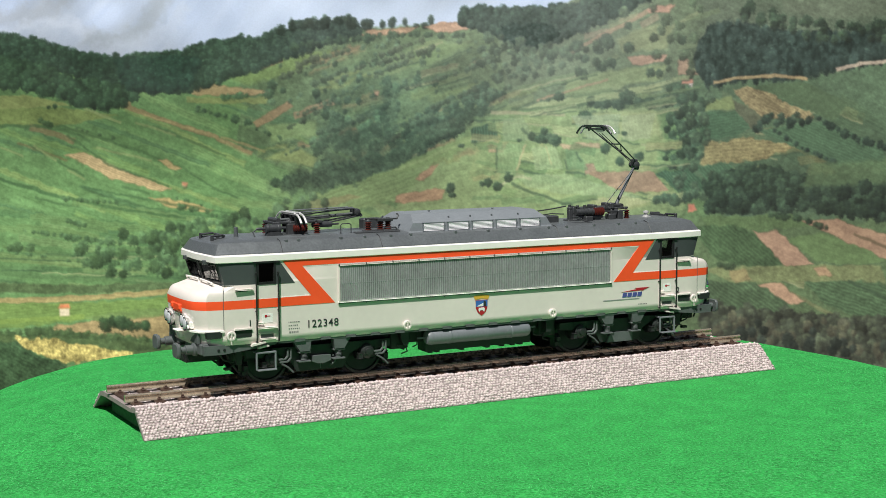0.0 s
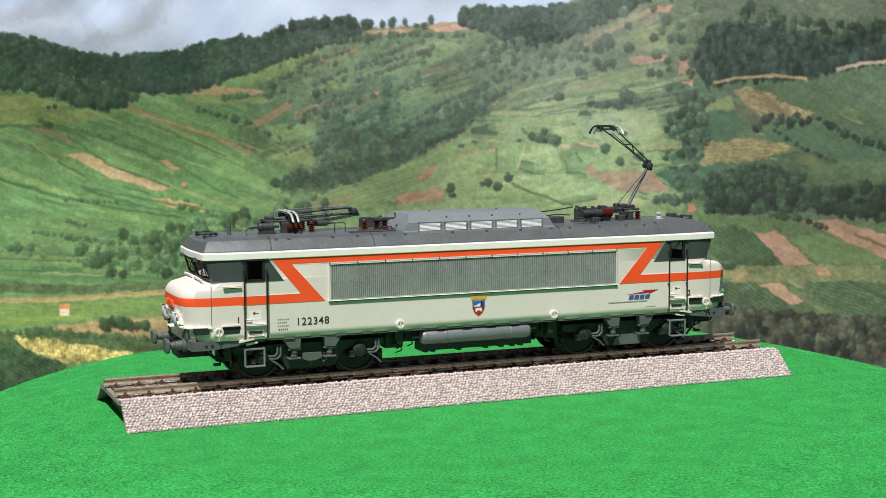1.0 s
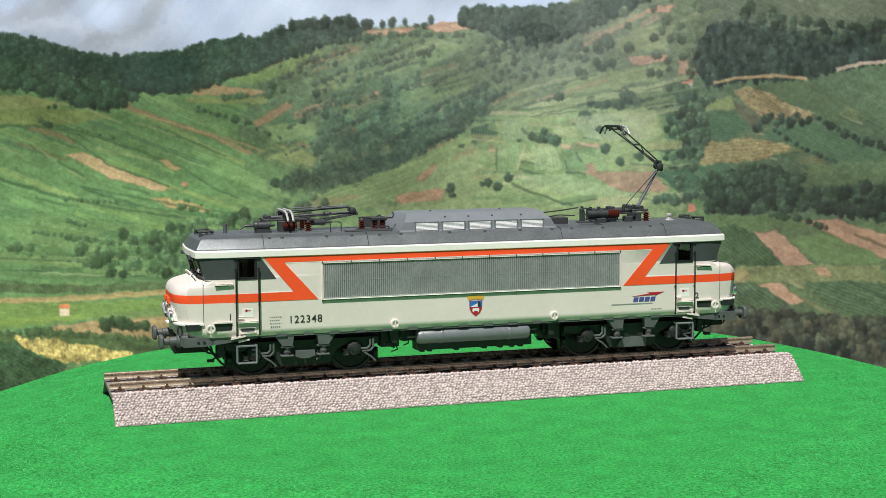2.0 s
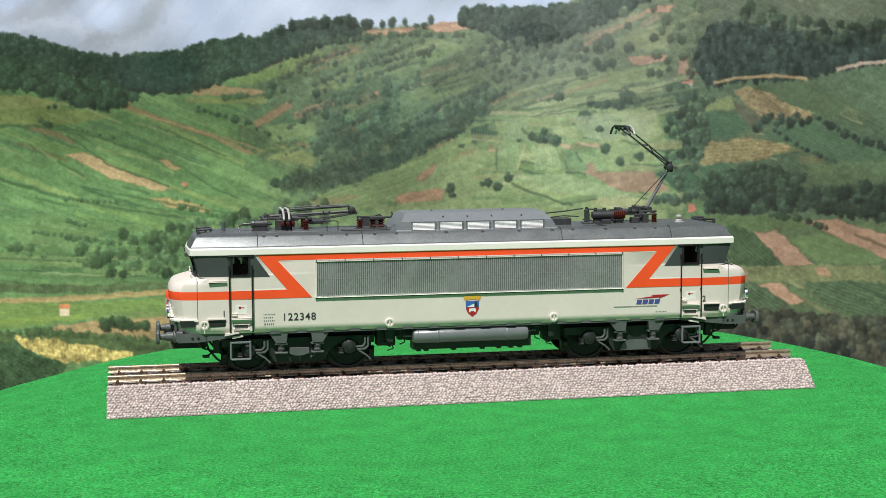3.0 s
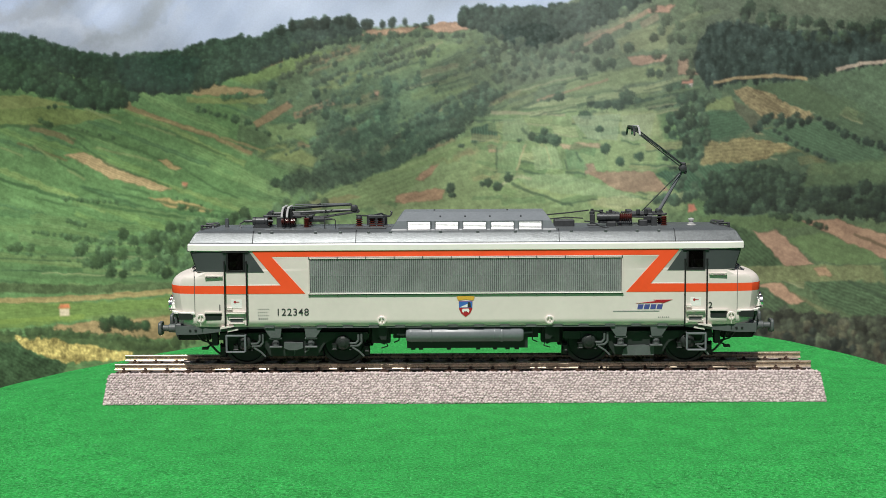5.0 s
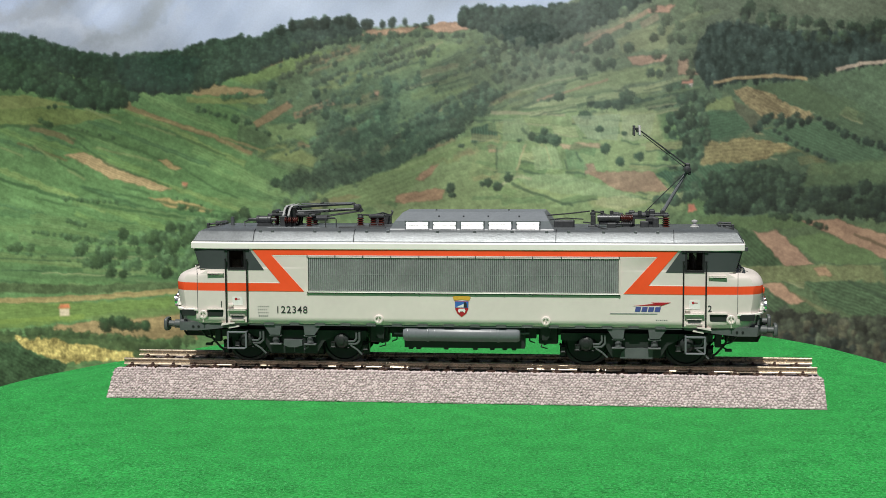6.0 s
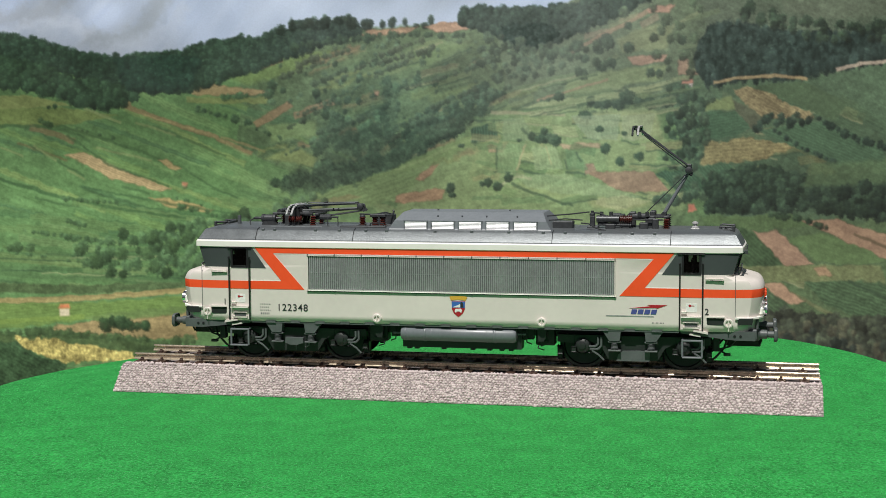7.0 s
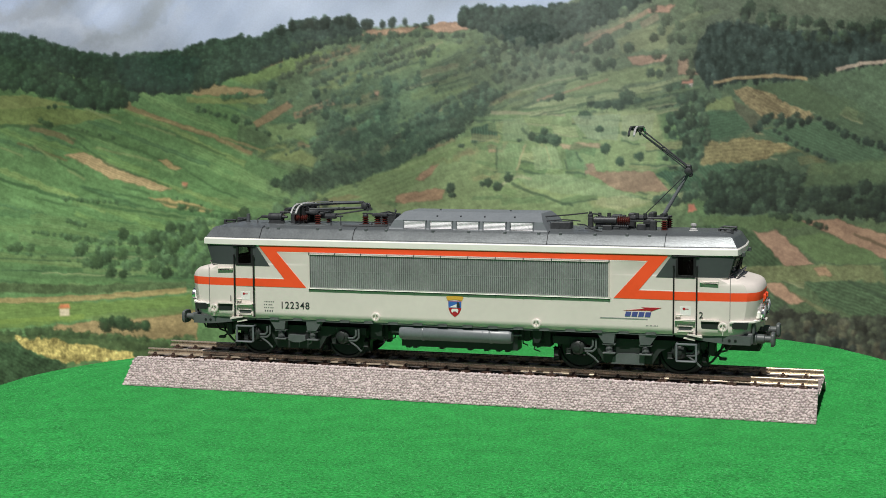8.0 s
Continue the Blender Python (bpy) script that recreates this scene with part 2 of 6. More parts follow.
# fastenings, four to a sleeper
bm = B()
box(bm, -0.55, 0.55, -0.9, 0.9, 7.7, 8.25, 0.15)
box(bm, -0.3, 0.3, -0.5, 0.5, 8.2, 8.6)
chair_mesh = None
for i in range(N_SLEEP):
    for y in (-9.9, -6.6, 6.6, 9.9):
        m = Matrix.Translation(((sl0 + i * RSTEP) * MM, y * MM, 0))
        if chair_mesh is None:
            ob = part("rail_clip", bm, M_SLEEPER, track)
            ob.matrix_basis = m
            chair_mesh = ob.data
        else:
            shared("rail_clip", chair_mesh, track, m)
HALF = [(0.92, 7.76), (0.92, 7.86), (0.84, 8.1), (0.62, 8.28), (0.3, 8.42), (0.26, 9.12), (0.5, 9.26), (0.56, 9.42), (0.5, 9.66), (0.36, 9.84), (0.16, 9.92)]
PROF = [(-y, z) for y, z in HALF] + HALF[::-1]
for yc, x0, x1 in ((-8.75, TRACK_X0 + 0.2, TRACK_X1 - 0.9), (8.75, TRACK_X0 - 0.3, TRACK_X1 - 0.2)):
    bm = B()
    a = [bm.verts.new((x0, yc + y, z)) for y, z in PROF]
    b = [bm.verts.new((x1, yc + y, z)) for y, z in PROF]
    bm.faces.new(a)
    bm.faces.new(b[::-1])
    for i in range(len(PROF)):
        j = (i + 1) % len(PROF)
        bm.faces.new((a[i], b[i], b[j], a[j]))
    part("rail", bm, M_RAIL, track, "browned metal rail, bright where it is clean", sharp=50)
# pale metal joiners on two sleepers of the near side
bm = B()
for x in (-26.5, -17.0, 22.5, 31):
    box(bm, x - 2.2, x + 2.2, -10.3, -9.85, 7.8, 8.15)
part("joint_contact", bm, M_STEEL, track, "small bright metal contact strips")


# ballast stones, moulded close together, one sheet of them
def stones():
    rnd = np.random.RandomState(7)
    ico = B()
    bmesh.ops.create_icosphere(ico, subdivisions=1, radius=1)
    iv = np.array([v.co[:] for v in ico.verts])
    iface = np.array([[v.index for v in f.verts] for f in ico.faces])
    ico.free()
    place, size, tilt = [], [], []
    dx, dv = 1.04, 0.98
    for side in (-1, 1):
        a, b = np.array([27.7, 0.15]), np.array([19.4, 7.7 if side < 0 else 6.0])
        L = np.linalg.norm(b - a)
        nv = int(L / dv) + 1
        for j in range(nv):
            for i in range(int((TRACK_X1 - TRACK_X0) / dx)):
                s = (j + 0.2 + 0.5 * rnd.rand()) / nv
                p = a + (b - a) * min(s, 0.99)
                x = TRACK_X0 + 0.5 + (i + 0.5 * (j % 2) + 0.45 * rnd.rand()) * dx
                place.append((x, side * p[0], p[1]))
                size.append(0.45 + 0.17 * rnd.rand())
                tilt.append(side)
        for j in range(3):
            for i in range(int((TRACK_X1 - TRACK_X0 - 1) / dx)):
                y = 15.4 + (j + rnd.rand()) * 1.35
                place.append((TRACK_X0 + 0.8 + (i + rnd.rand()) * dx, side * y, 7.45 + 0.14 * (y - 15) - (0.0 if side < 0 else 0.9 + 0.3 * (y - 15))))
                size.append(0.48 + 0.28 * rnd.rand())
                tilt.append(0)
    for i in range(N_SLEEP):
        for k in range(46):
            place.append((sl0 + (i + 0.5) * RSTEP + (rnd.rand() - 0.5) * 3.8, (rnd.rand() - 0.5) * 30, 6.45))
            size.append(0.5 + 0.4 * rnd.rand())
            tilt.append(0)
    place, size = np.array(place), np.array(size)
    N = len(place)
    V = np.repeat(iv[None], N, 0) * (1 + 0.5 * (rnd.rand(N, len(iv), 1) - 0.5))
    V = V * size[:, None, None] * np.stack([0.85 + 0.45 * rnd.rand(N), 0.85 + 0.4 * rnd.rand(N), 0.7 + 0.35 * rnd.rand(N)], 1)[:, None]
    V = V + place[:, None]
    V[..., 0] = np.clip(V[..., 0], TRACK_X0, TRACK_X1)
    V[..., 2] = np.maximum(V[..., 2], 0.03)
    F = iface[None] + (np.arange(N) * len(iv))[:, None, None]
    me = bpy.data.meshes.new("ballast")
    me.from_pydata((V.reshape(-1, 3) * MM).tolist(), [], F.reshape(-1, 3).tolist())
    me.materials.append(M_STONE)
    ob = new("ballast", me)
    ob.parent = track
    tagged(ob, "closely moulded pinkish grey ballast stones", kind="stuff")


stones()

# ---------------------------------------------------------------- locomotive
loco = thing("locomotive", "model electric locomotive in grey with orange stripes and raised pantograph", "model locomotive")
W = 17.1


def lower_ring(xf, w=W, soft=0.0):
    k = (xf - 77.6) / (95.3 - 77.6)
    q = [(83, 0.993), (87, 0.975), (91.4, 0.915 - 0.05 * soft), (93.7, 0.79 - 0.12 * soft), (94.8, 0.62 - 0.17 * soft), (95.25, 0.30 - 0.1 * soft), (95.3, 0.0)]
    return [(0, w), (48, w), (70.9, w), (76.0, w), (77.6, w)] + [(77.6 + (x - 77.6) * k, y * w) for x, y in q]


def upper_ring(xf, w=W):
    s = w / W
    q = [(83, 16.75), (xf - 1.1, 15.6), (xf - 0.75, 14.3), (xf - 0.5, 10.0), (xf - 0.2, 5.0), (xf, 0.9), (xf, 0.0)]
    return [(0, w), (48, w), (70.9, w), (76.0, w), (77.6, w)] + [(min(x, xf - 1.1) if i == 0 else x, y * s) for i, (x, y) in enumerate(q)]


def full(q):
    a = [(x, -y) for x, y in q]
    b = [(x, y) for x, y in q[::-1] if y > 0]
    c = [(-x, y) for x, y in q if x > 0]
    d = [(-x, -y) for x, y in q[::-1] if x > 0 and y > 0]
    return a + b + c + d


def shell(levels, pick=lambda x, y, z: 0, cap=False, floor=False):
    """Stacks closed outlines into a skin; pick gives a face's material, or None for an opening."""
    bm = B()
    rings = [[bm.verts.new((x, y, z)) for x, y in full(q)] for z, q in levels]
    n = len(rings[0])
    for p, q in zip(rings, rings[1:]):
        for i in range(n):
            j = (i + 1) % n
            c = (p[i].co + p[j].co + q[i].co + q[j].co) / 4
            k = pick(c.x, c.y, c.z)
            if k is not None:
                f = bm.faces.new((p[i], p[j], q[j], q[i]))
                f.material_index = k
    if cap:
        bm.faces.new(rings[-1])
    if floor:
        bm.faces.new(rings[0][::-1])
    return bm


def body_pick(x, y, z):
    ax, ay = abs(x), abs(y)
    if 41.3 < z < 47.2 and 70.9 < ax < 76.0 and ay > 16:
        return None
    if 41.9 < z < 47.2 and ax > 85.5 and 0.9 < ay < 14.4:
        return None
    if 33.9 < z < 36.5 and ax > 77.6:
        return 1
    if z > 41.0 and ax > 70.9:
        return 2
    return 0


levels = [(23.3, lower_ring(94.1)), (25.5, lower_ring(94.3)), (28.0, lower_ring(94.8)), (31.0, lower_ring(95.4)), (33.9, lower_ring(95.75)),
          (36.5, lower_ring(95.85)), (37.6, lower_ring(95.5, soft=0.15)), (38.5, lower_ring(95.0, soft=0.3)), (39.1, lower_ring(94.25, soft=0.5)), (39.5, lower_ring(92.9, soft=0.7)),
          (39.9, lower_ring(91.3, soft=0.85)), (40.35, lower_ring(89.8, soft=1.0)), (40.7, lower_ring(88.5, soft=1.0)),
          (41.0, upper_ring(87.3)), (41.3, upper_ring(87.2)), (42.0, upper_ring(87.4)), (47.15, upper_ring(89.0)), (47.65, upper_ring(89.1))]
bm = shell(levels, body_pick)
body = part("body", bm, [M_BODY, M_ORANGE, M_DARK], loco, "concrete grey painted body with blunt broken nose", sharp=28)
sol = body.modifiers.new("thickness", "SOLIDIFY")
sol.thickness, sol.offset = 0.0007, -1
bm = shell([(47.6, upper_ring(89.4, 17.2)), (47.8, upper_ring(90.0, 17.5)), (49.5, upper_ring(90.0, 17.5)), (49.9, upper_ring(89.7, 17.2))], cap=True, floor=True)
part("eaves_band", bm, M_CREAM, loco, "cream white eaves band")


def roof_ring(xf, w):
    """Outline of the roof: the cab ends narrow towards the front."""
    k = w / W
    return [(0, w), (48, w), (67.2, w), (72.0, w - 0.35 * k), (77.6, w - 0.85 * k), (82.0, w - 1.3 * k), (xf - 1.0, w - 1.9 * k), (xf - 0.7, w - 2.7 * k), (xf - 0.4, w * 0.6), (xf - 0.15, w * 0.3),
            (xf, w * 0.05), (xf, 0.0)]


roof_levels = [(50.3, roof_ring(89.6, 17.0)), (50.7, roof_ring(89.4, 16.85)), (53.3, roof_ring(87.9, 14.9)), (53.7, roof_ring(87.3, 14.45)), (53.95, roof_ring(86.2, 13.6)),
               (54.35, roof_ring(85.0, 11.4)), (54.65, roof_ring(82.5, 8.0)), (54.8, roof_ring(81, 3.0))]
roof = part("roof", shell(roof_levels, cap=True, floor=True), M_ROOF, loco, "slate grey metal roof with bevelled shoulders", sharp=15)
for x in (-68.0, -35.0, 30.0, 67.0):
    for s in (-1, 1):
        bm = B()
        wire(bm, [(x, s * 17.02, 50.4), (x, s * 16.82, 50.85), (x, s * 14.92, 53.45), (x, s * 14.2, 53.95), (x, s * 12.4, 54.32)], 0.11, 5)
        part("roof_seam", bm, M_BLACK, roof, "dark joint between roof panels")
for x in (-66, -62, -48, -40, -31, -24, -8, 4, 16, 27, 34, 45, 55, 62):
    for s in (-1, 1):
        bm = B()
        box(bm, x - 0.5, x + 0.5, s * 14.6 - 0.3, s * 14.6 + 0.3, 53.3, 54.15, 0.12)
        part("roof_lug", bm, M_ROOF, roof, "small lifting lug on the roof edge")

# black block added inside to stop light, cab floors, consoles, seats
bm = B()
box(bm, -68, 68, -15.5, 15.5, 24, 47)
part("machine_room", bm, M_BLACK, loco)
for s in (-1, 1):
    bm = B()
    box(bm, s * 78.5 - 9, s * 78.5 + 9, -14, 14, 36, 38.5, 0.4)
    box(bm, s * 84.5 - 1.8, s * 84.5 + 1.8, -12.5, 12.5, 38, 41.6, 0.5)
    for y in (-7, 7):
        box(bm, s * 76 - 1.8, s * 76 + 1.8, y - 2.4, y + 2.4, 38.4, 40.4, 0.5)
        box(bm, s * 73.6 - 0.6, s * 73.6 + 0.6, y - 2.4, y + 2.4, 40, 45.2, 0.4)
    part("cab_interior", bm, M_SEAT, loco, "dark brown cab desk and seats behind the glass")

# windscreens with wipers
for s in (-1, 1):
    for y0, y1 in ((-14.2, -0.9), (0.9, 14.2)):
        bm = B()
        xs = lambda y, z: (87.4 - 0.75 * (abs(y) / 14.3) ** 2 - 0.15 + (z - 42) * 1.6 / 5.15)
        vs = []
        for d in (0, 0.3):
            vs.append([bm.verts.new((s * (xs(y, z) - d), y, z)) for y, z in ((y0, 41.9), (y1, 41.9), (y1, 47.2), (y0, 47.2))])
        bm.faces.new(vs[0])
        bm.faces.new(vs[1][::-1])
        for i in range(4):
            bm.faces.new((vs[0][i], vs[1][i], vs[1][(i + 1) % 4], vs[0][(i + 1) % 4]))
        ws = part("windscreen", bm, M_GLASS, loco, "tinted windscreen pane")
        ws.visible_shadow = False
        bm = B()
        ym = (y0 + y1) / 2
        wire(bm, [(s * (xs(ym, 42) + 0.5), ym, 41.6), (s * (xs(ym, 45) + 0.35), ym - 2.5, 45.6)], 0.13, 5)
        wire(bm, [(s * (xs(ym, 43) + 0.35), ym - 3.0, 43.4), (s * (xs(ym, 46.6) + 0.3), ym - 1.6, 46.8)], 0.12, 5)
        part("wiper", bm, M_BLACK, ws)
        bm = B()
        for za, zb in ((41.9, 42.3), (46.85, 47.2)):
            wire(bm, [(s * (xs(y, za) + 0.12), y, za) for y in np.linspace(y0, y1, 6)], 0.2, 5)
        for y in (y0, y1):
            wire(bm, [(s * (xs(y, z) + 0.12), y, z) for z in (41.9, 47.2)], 0.24, 5)
        part("window_frame", bm, M_BLACK, ws)
    # lamp brow with its small lug, handrail before the windscreen
    bm = B()
    for y in (-9, 9):
        box(bm, s * 89.6 - 0.8, s * 89.6 + 0.9, y - 0.7, y + 0.7, 46.9, 48.2, 0.15)
    part("brow_lug", bm, M_DARK, loco)
    bm = B()
    for a in (-1, 1):
        pts = [(s * 88.6, a * y, 41.75 - 0.25 * (y / 12) ** 2) for y in (1.2, 4, 8, 12)]
        wire(bm, pts, 0.3, 6)
        for p in (pts[0], pts[2], pts[3]):
            wire(bm, [p, (p[0] - s * 0.4, p[1], 40.6)], 0.25, 6)
    part("front_handrail", bm, M_CREAM, loco, "cream handrail below the windscreen")


# sides: stripes, panels, doors, grille, lettering, all turned about for the other side
def text_mesh(body_text, height, x, z, y, bold=0.0, spacing=1.0):
    cu = bpy.data.curves.new("lettering", "FONT")
    cu.body, cu.size, cu.extrude, cu.offset, cu.space_character = body_text, height * 1.38 * MM, 0.00003, bold * MM, spacing
    ob = bpy.data.objects.new("lettering", cu)
    scene.collection.objects.link(ob)
    dg = bpy.context.evaluated_depsgraph_get()
    me = bpy.data.meshes.new_from_object(ob.evaluated_get(dg))
    bpy.data.objects.remove(ob)
    me.transform(Matrix.Translation((x * MM, y * MM, z * MM)) @ pose(0, 0, 0, 90))
    return me


def rail_side(far):
    def put(name, bm, mat, parent=loco, label="", **kw):
        if far:
            half_turn(bm)
        return part(name, bm, mat, parent, label, **kw)

    Y0, Y1, Y2 = -17.0, -17.19, -17.3
    for s in (-1, 1):
        bm = B()
        prism(bm, [(0, 45.75), (0, 47.58), (s * 68.3, 47.58), (s * 62.0, 45.75)], Y0, Y1)
        prism(bm, [(s * 62.0, 45.75), (s * 68.3, 47.58), (s * 59.1, 36.55), (s * 51.35, 33.9)], Y0, Y1)
        prism(bm, [(s * 51.35, 33.9), (s * 59.1, 36.55), (s * 77.6, 36.5), (s * 77.6, 33.9)], Y0, Y1)
        put("orange_stripe", bm, M_ORANGE, label="orange lightning stripe with a thin cream edge")
        bm = B()
        prism(bm, [(0, 45.45), (0, 45.74), (s * 61.7, 45.74), (s * 61.2, 45.45)], Y0, -17.14)
        prism(bm, [(s * 77.6, 36.52), (s * 77.6, 36.85), (s * 59.9, 36.9), (s * 59.6, 36.57)], Y0, -17.14)
        put("stripe_edge", bm, M_CREAM)
        bm = B()
        prism(bm, [(s * 71.0, 40.75), (s * 64.4, 40.75), (s * 69.2, 47.58), (s * 71.0, 47.58)], Y0, -17.17)
        put("dark_panel", bm, M_DARK, label="anthracite panel behind the cab door")
        # cab door with its window
        door_b = B()
        box(door_b, s * 73.5 - 3.35, s * 73.5 + 3.35, Y0, -17.2, 23.9, 33.85, 0.05)
        box(door_b, s * 73.5 - 3.35, s * 73.5 + 3.35, Y0, -17.2, 36.55, 40.7, 0.05)
        door = put("cab_door", door_b, M_BODY, label="grey cab door")
        bm = B()
        box(bm, s * 73.5 - 3.35, s * 73.5 + 3.35, Y0, -17.3, 33.88, 36.52)
        put("door_stripe", bm, M_ORANGE, door)
        bm = B()
        for xa, xb, za, zb in ((-3.0, -2.35, 40.8, 47.5), (2.35, 3.0, 40.8, 47.5), (-2.35, 2.35, 40.8, 41.5), (-2.35, 2.35, 47.0, 47.5)):
            box(bm, s * 73.5 + xa, s * 73.5 + xb, -16.6, -17.3, za, zb, 0.06)
        box(bm, s * 73.5 - 4.1, s * 73.5 + 4.1, Y0, -17.55, 47.35, 47.62, 0.05)
        fr = put("door_window_frame", bm, M_BLACK, door)
        bm = B()
        box(bm, s * 73.5 - 2.35, s * 73.5 + 2.35, -16.75, -16.9, 41.4, 47.1)
        pane = put("pane", bm, M_GLASS, fr)
        pane.visible_shadow = False
        for x in (s * 73.5 - 3.5, s * 73.5 + 3.5):
            bm = B()
            rod(bm, (x, -18.0, 23.6), (x, -18.0, 44.2), 0.24, 8)
            for z in (23.8, 33, 43.6):
                rod(bm, (x, -17.0, z), (x, -18.0, z), 0.2, 6)
            turned(bm, [(0.1, -0.35), (0.36, -0.2), (0.36, 0.2), (0.1, 0.35)], (x, -18.0, 44.3), n=8)
            put("door_handrail", bm, M_BLACK, label="thin dark vertical handrail")
        bm = B()
        box(bm, s * 73.5 - 3.0, s * 73.5 + 3.0, -17.0, -18.3, 27.7, 28.1, 0.1)
        box(bm, s * 73.5 - 2.4, s * 73.5 + 2.4, -17.0, -18.0, 24.4, 24.75, 0.1)
        box(bm, s * 73.5 - 2.4, s * 73.5 + 2.4, -17.0, -17.6, 26.0, 26.25, 0.06)
        box(bm, s * 73.5 - 2.9, s * 73.5 - 1.4, -17.0, -17.9, 29.0, 29.5, 0.1)
        put("door_step", bm, M_BODY, label="pale folding door steps")
        # dark plate on the door face between the steps
        bm = B()
        box(bm, s * 73.5 - 2.0, s * 73.5 + 2.0, -17.1, -17.3, 24.8, 25.95)
        put("step_recess", bm, M_DARK)
        bm = B()
        box(bm, s * 73.5 - 1.6, s * 73.5 + 1.8, -17.1, -17.28, 29.3, 32.0)
        sign = put("notice_plate", bm, M_WHT, label="small white notice plate with red mark")
        bm = B()
        turned(bm, [(0.42, -17.33), (0.42, -17.2)], (s * 73.5 - 0.4, 0, 31.3), "Y", 10)
        box(bm, s * 73.5, s * 73.5 + 1.0, -17.2, -17.32, 31.15, 31.4)
        put("red_mark", bm, M_RED, sign)
        # long handle under the side window, dark plates for the cab recesses, lifting ring
        bm = B()
        box(bm, s * 80.6 - 2.7, s * 80.6 + 2.7, -16.9, -17.7, 39.45, 39.8, 0.1)
        put("grab_ledge", bm, M_BODY)
        # black strip below the handle stands in for its shade
        bm = B()
        box(bm, s * 80.6 - 2.3, s * 80.6 + 2.3, -16.6, -17.06, 39.05, 39.42)
        put("ledge_slot", bm, M_BLACK)
        # dark plates flush with the side; their tone stands in for the pockets' shade
        bm = B()
        prism(bm, [(s * 83.4, 25.4), (s * 78.6, 25.4), (s * 78.3, 25.8), (s * 78.3, 27.7), (s * 83.6, 27.7)], -16.6, -17.12)
        prism(bm, [(s * 92.0, 25.6), (s * 88.0, 25.6), (s * 87.6, 26), (s * 87.6, 27.6), (s * 92.4, 27.6)], -15.0, -17.02)
        put("side_recess", bm, M_BOGIE, label="dark flush plates in place of shaded cab side pockets")
        bm = B()
        prism(bm, [(s * 83.9, 27.7), (s * 78.2, 27.7), (s * 78.4, 28.15), (s * 83.7, 28.15)], -16.8, -17.6)
        put("recess_ledge", bm, M_BODY, label="pale ledge over the cab side pocket")
        bm = B()
        rod(bm, (s * 86.9, -16.75, 27.9), (s * 86.9, -16.75, 41), 0.09, 5)
        put("panel_joint", bm, M_FRAME)
        for x, z in ((s * 84.9, 26.1), (s * 26.9, 25.1)):
            bm = B()
            y = -17.1
            turned(bm, [(1.45, 0.0), (1.5, -0.6), (1.3, -0.75), (0.9, -0.75), (0.8, -0.3), (0.3, -0.3), (0.25, -0.8), (0.05, -0.85)], (x, y, z), "Y", 18)
            box(bm, x - 0.18, x + 0.18, y - 0.8, y - 0.3, z - 1.1, z + 1.1)
            put("lifting_ring", bm, M_BODY, label="round lifting socket with ring")
        bm = B()
        wire(bm, [(s * 84.9, -17.6, 25.6), (s * 84.9, -17.7, 23.6)], 0.15, 5)
        put("ring_strap", bm, M_BODY)
        # grey skirt under the cab
        bm = B()
        prism(bm, [(s * 93.2, 23.5), (s * 69.8, 23.5), (s * 70.6, 22.5), (s * 82, 21.2), (s * 87, 20.7), (s * 93.1, 20.7)], -14.5, -16.6)
        skirt = put("cab_skirt", bm, M_FRAME, label="dark grey skirt below the cab")
        bm = B()
        for dx in (0, 1.8):
            turned(bm, [(0.42, -16.75), (0.42, -16.5)], (s * (88.6 - dx), 0, 22.0), "Y", 10)
        put("skirt_bolt", bm, M_BLACK, skirt)
        bm = B()
        prism(bm, [(s * 78.8, 22.6), (s * 74.2, 23.4), (s * 74.4, 23.8), (s * 78.6, 23.3)], -16.7, -18.2)
        prism(bm, [(s * 76.5, 21.6), (s * 73.0, 22.2), (s * 73.2, 22.6), (s * 76.3, 22.2)], -16.2, -17.6)
        put("foot_step", bm, M_BODY)

    # side grille
    bm = B()
    box(bm, -50.1, 50.1, -16.9, -17.25, 33.55, 45.5)
    gr = put("side_grille", bm, M_DARK, label="long side air grille with vertical fins")
    bm = B()
    n_fin = 150
    for i in range(n_fin):
        x = -49.3 + 98.6 * i / (n_fin - 1)
        ring = [(x + dx, y) for dx, y in ((-0.29, -17.24), (-0.25, -17.44), (-0.12, -17.52), (0.12, -17.52), (0.25, -17.44), (0.29, -17.24))]
        lo, hi = [[bm.verts.new((px, py, z)) for px, py in ring] for z in (34.1, 45.1)]
        for k in range(5):
            bm.faces.new((lo[k], lo[k + 1], hi[k + 1], hi[k]))
    put("grille_fin", bm, M_GRILLE, gr, "grey metal grille fins", kind="stuff", sharp=10)
    bm = B()
    box(bm, -49.6, 49.6, -17.3, -17.545, 39.5, 39.62)
    put("grille_tie_bar", bm, M_GRILLE, gr)
    bm = B()
    box(bm, -50.2, 50.2, -17.1, -17.75, 45.1, 45.42, 0.06)
    box(bm, -50.2, -49.8, -17.1, -17.7, 33.75, 45.3, 0.05)
    box(bm, 49.8, 50.2, -17.1, -17.7, 33.75, 45.3, 0.05)
    put("grille_frame", bm, M_BODY, gr)
    bm = B()
    box(bm, -50.3, 50.3, -17.1, -17.66, 33.75, 34.12, 0.08)
    put("grille_sill", bm, M_CREAM, gr, "pale sill below the grille")
    # dark strip in place of the shade below the sill
    bm = B()
    box(bm, -50.3, 50.3, -17.1, -17.5, 33.4, 33.72)
    put("sill_lip", bm, M_FRAME, gr)
    bm = B()
    for i in range(12):
        x = -50 + 100 * i / 11
        box(bm, x - 0.14, x + 0.14, -17.5, -17.85, 45.0, 45.7)
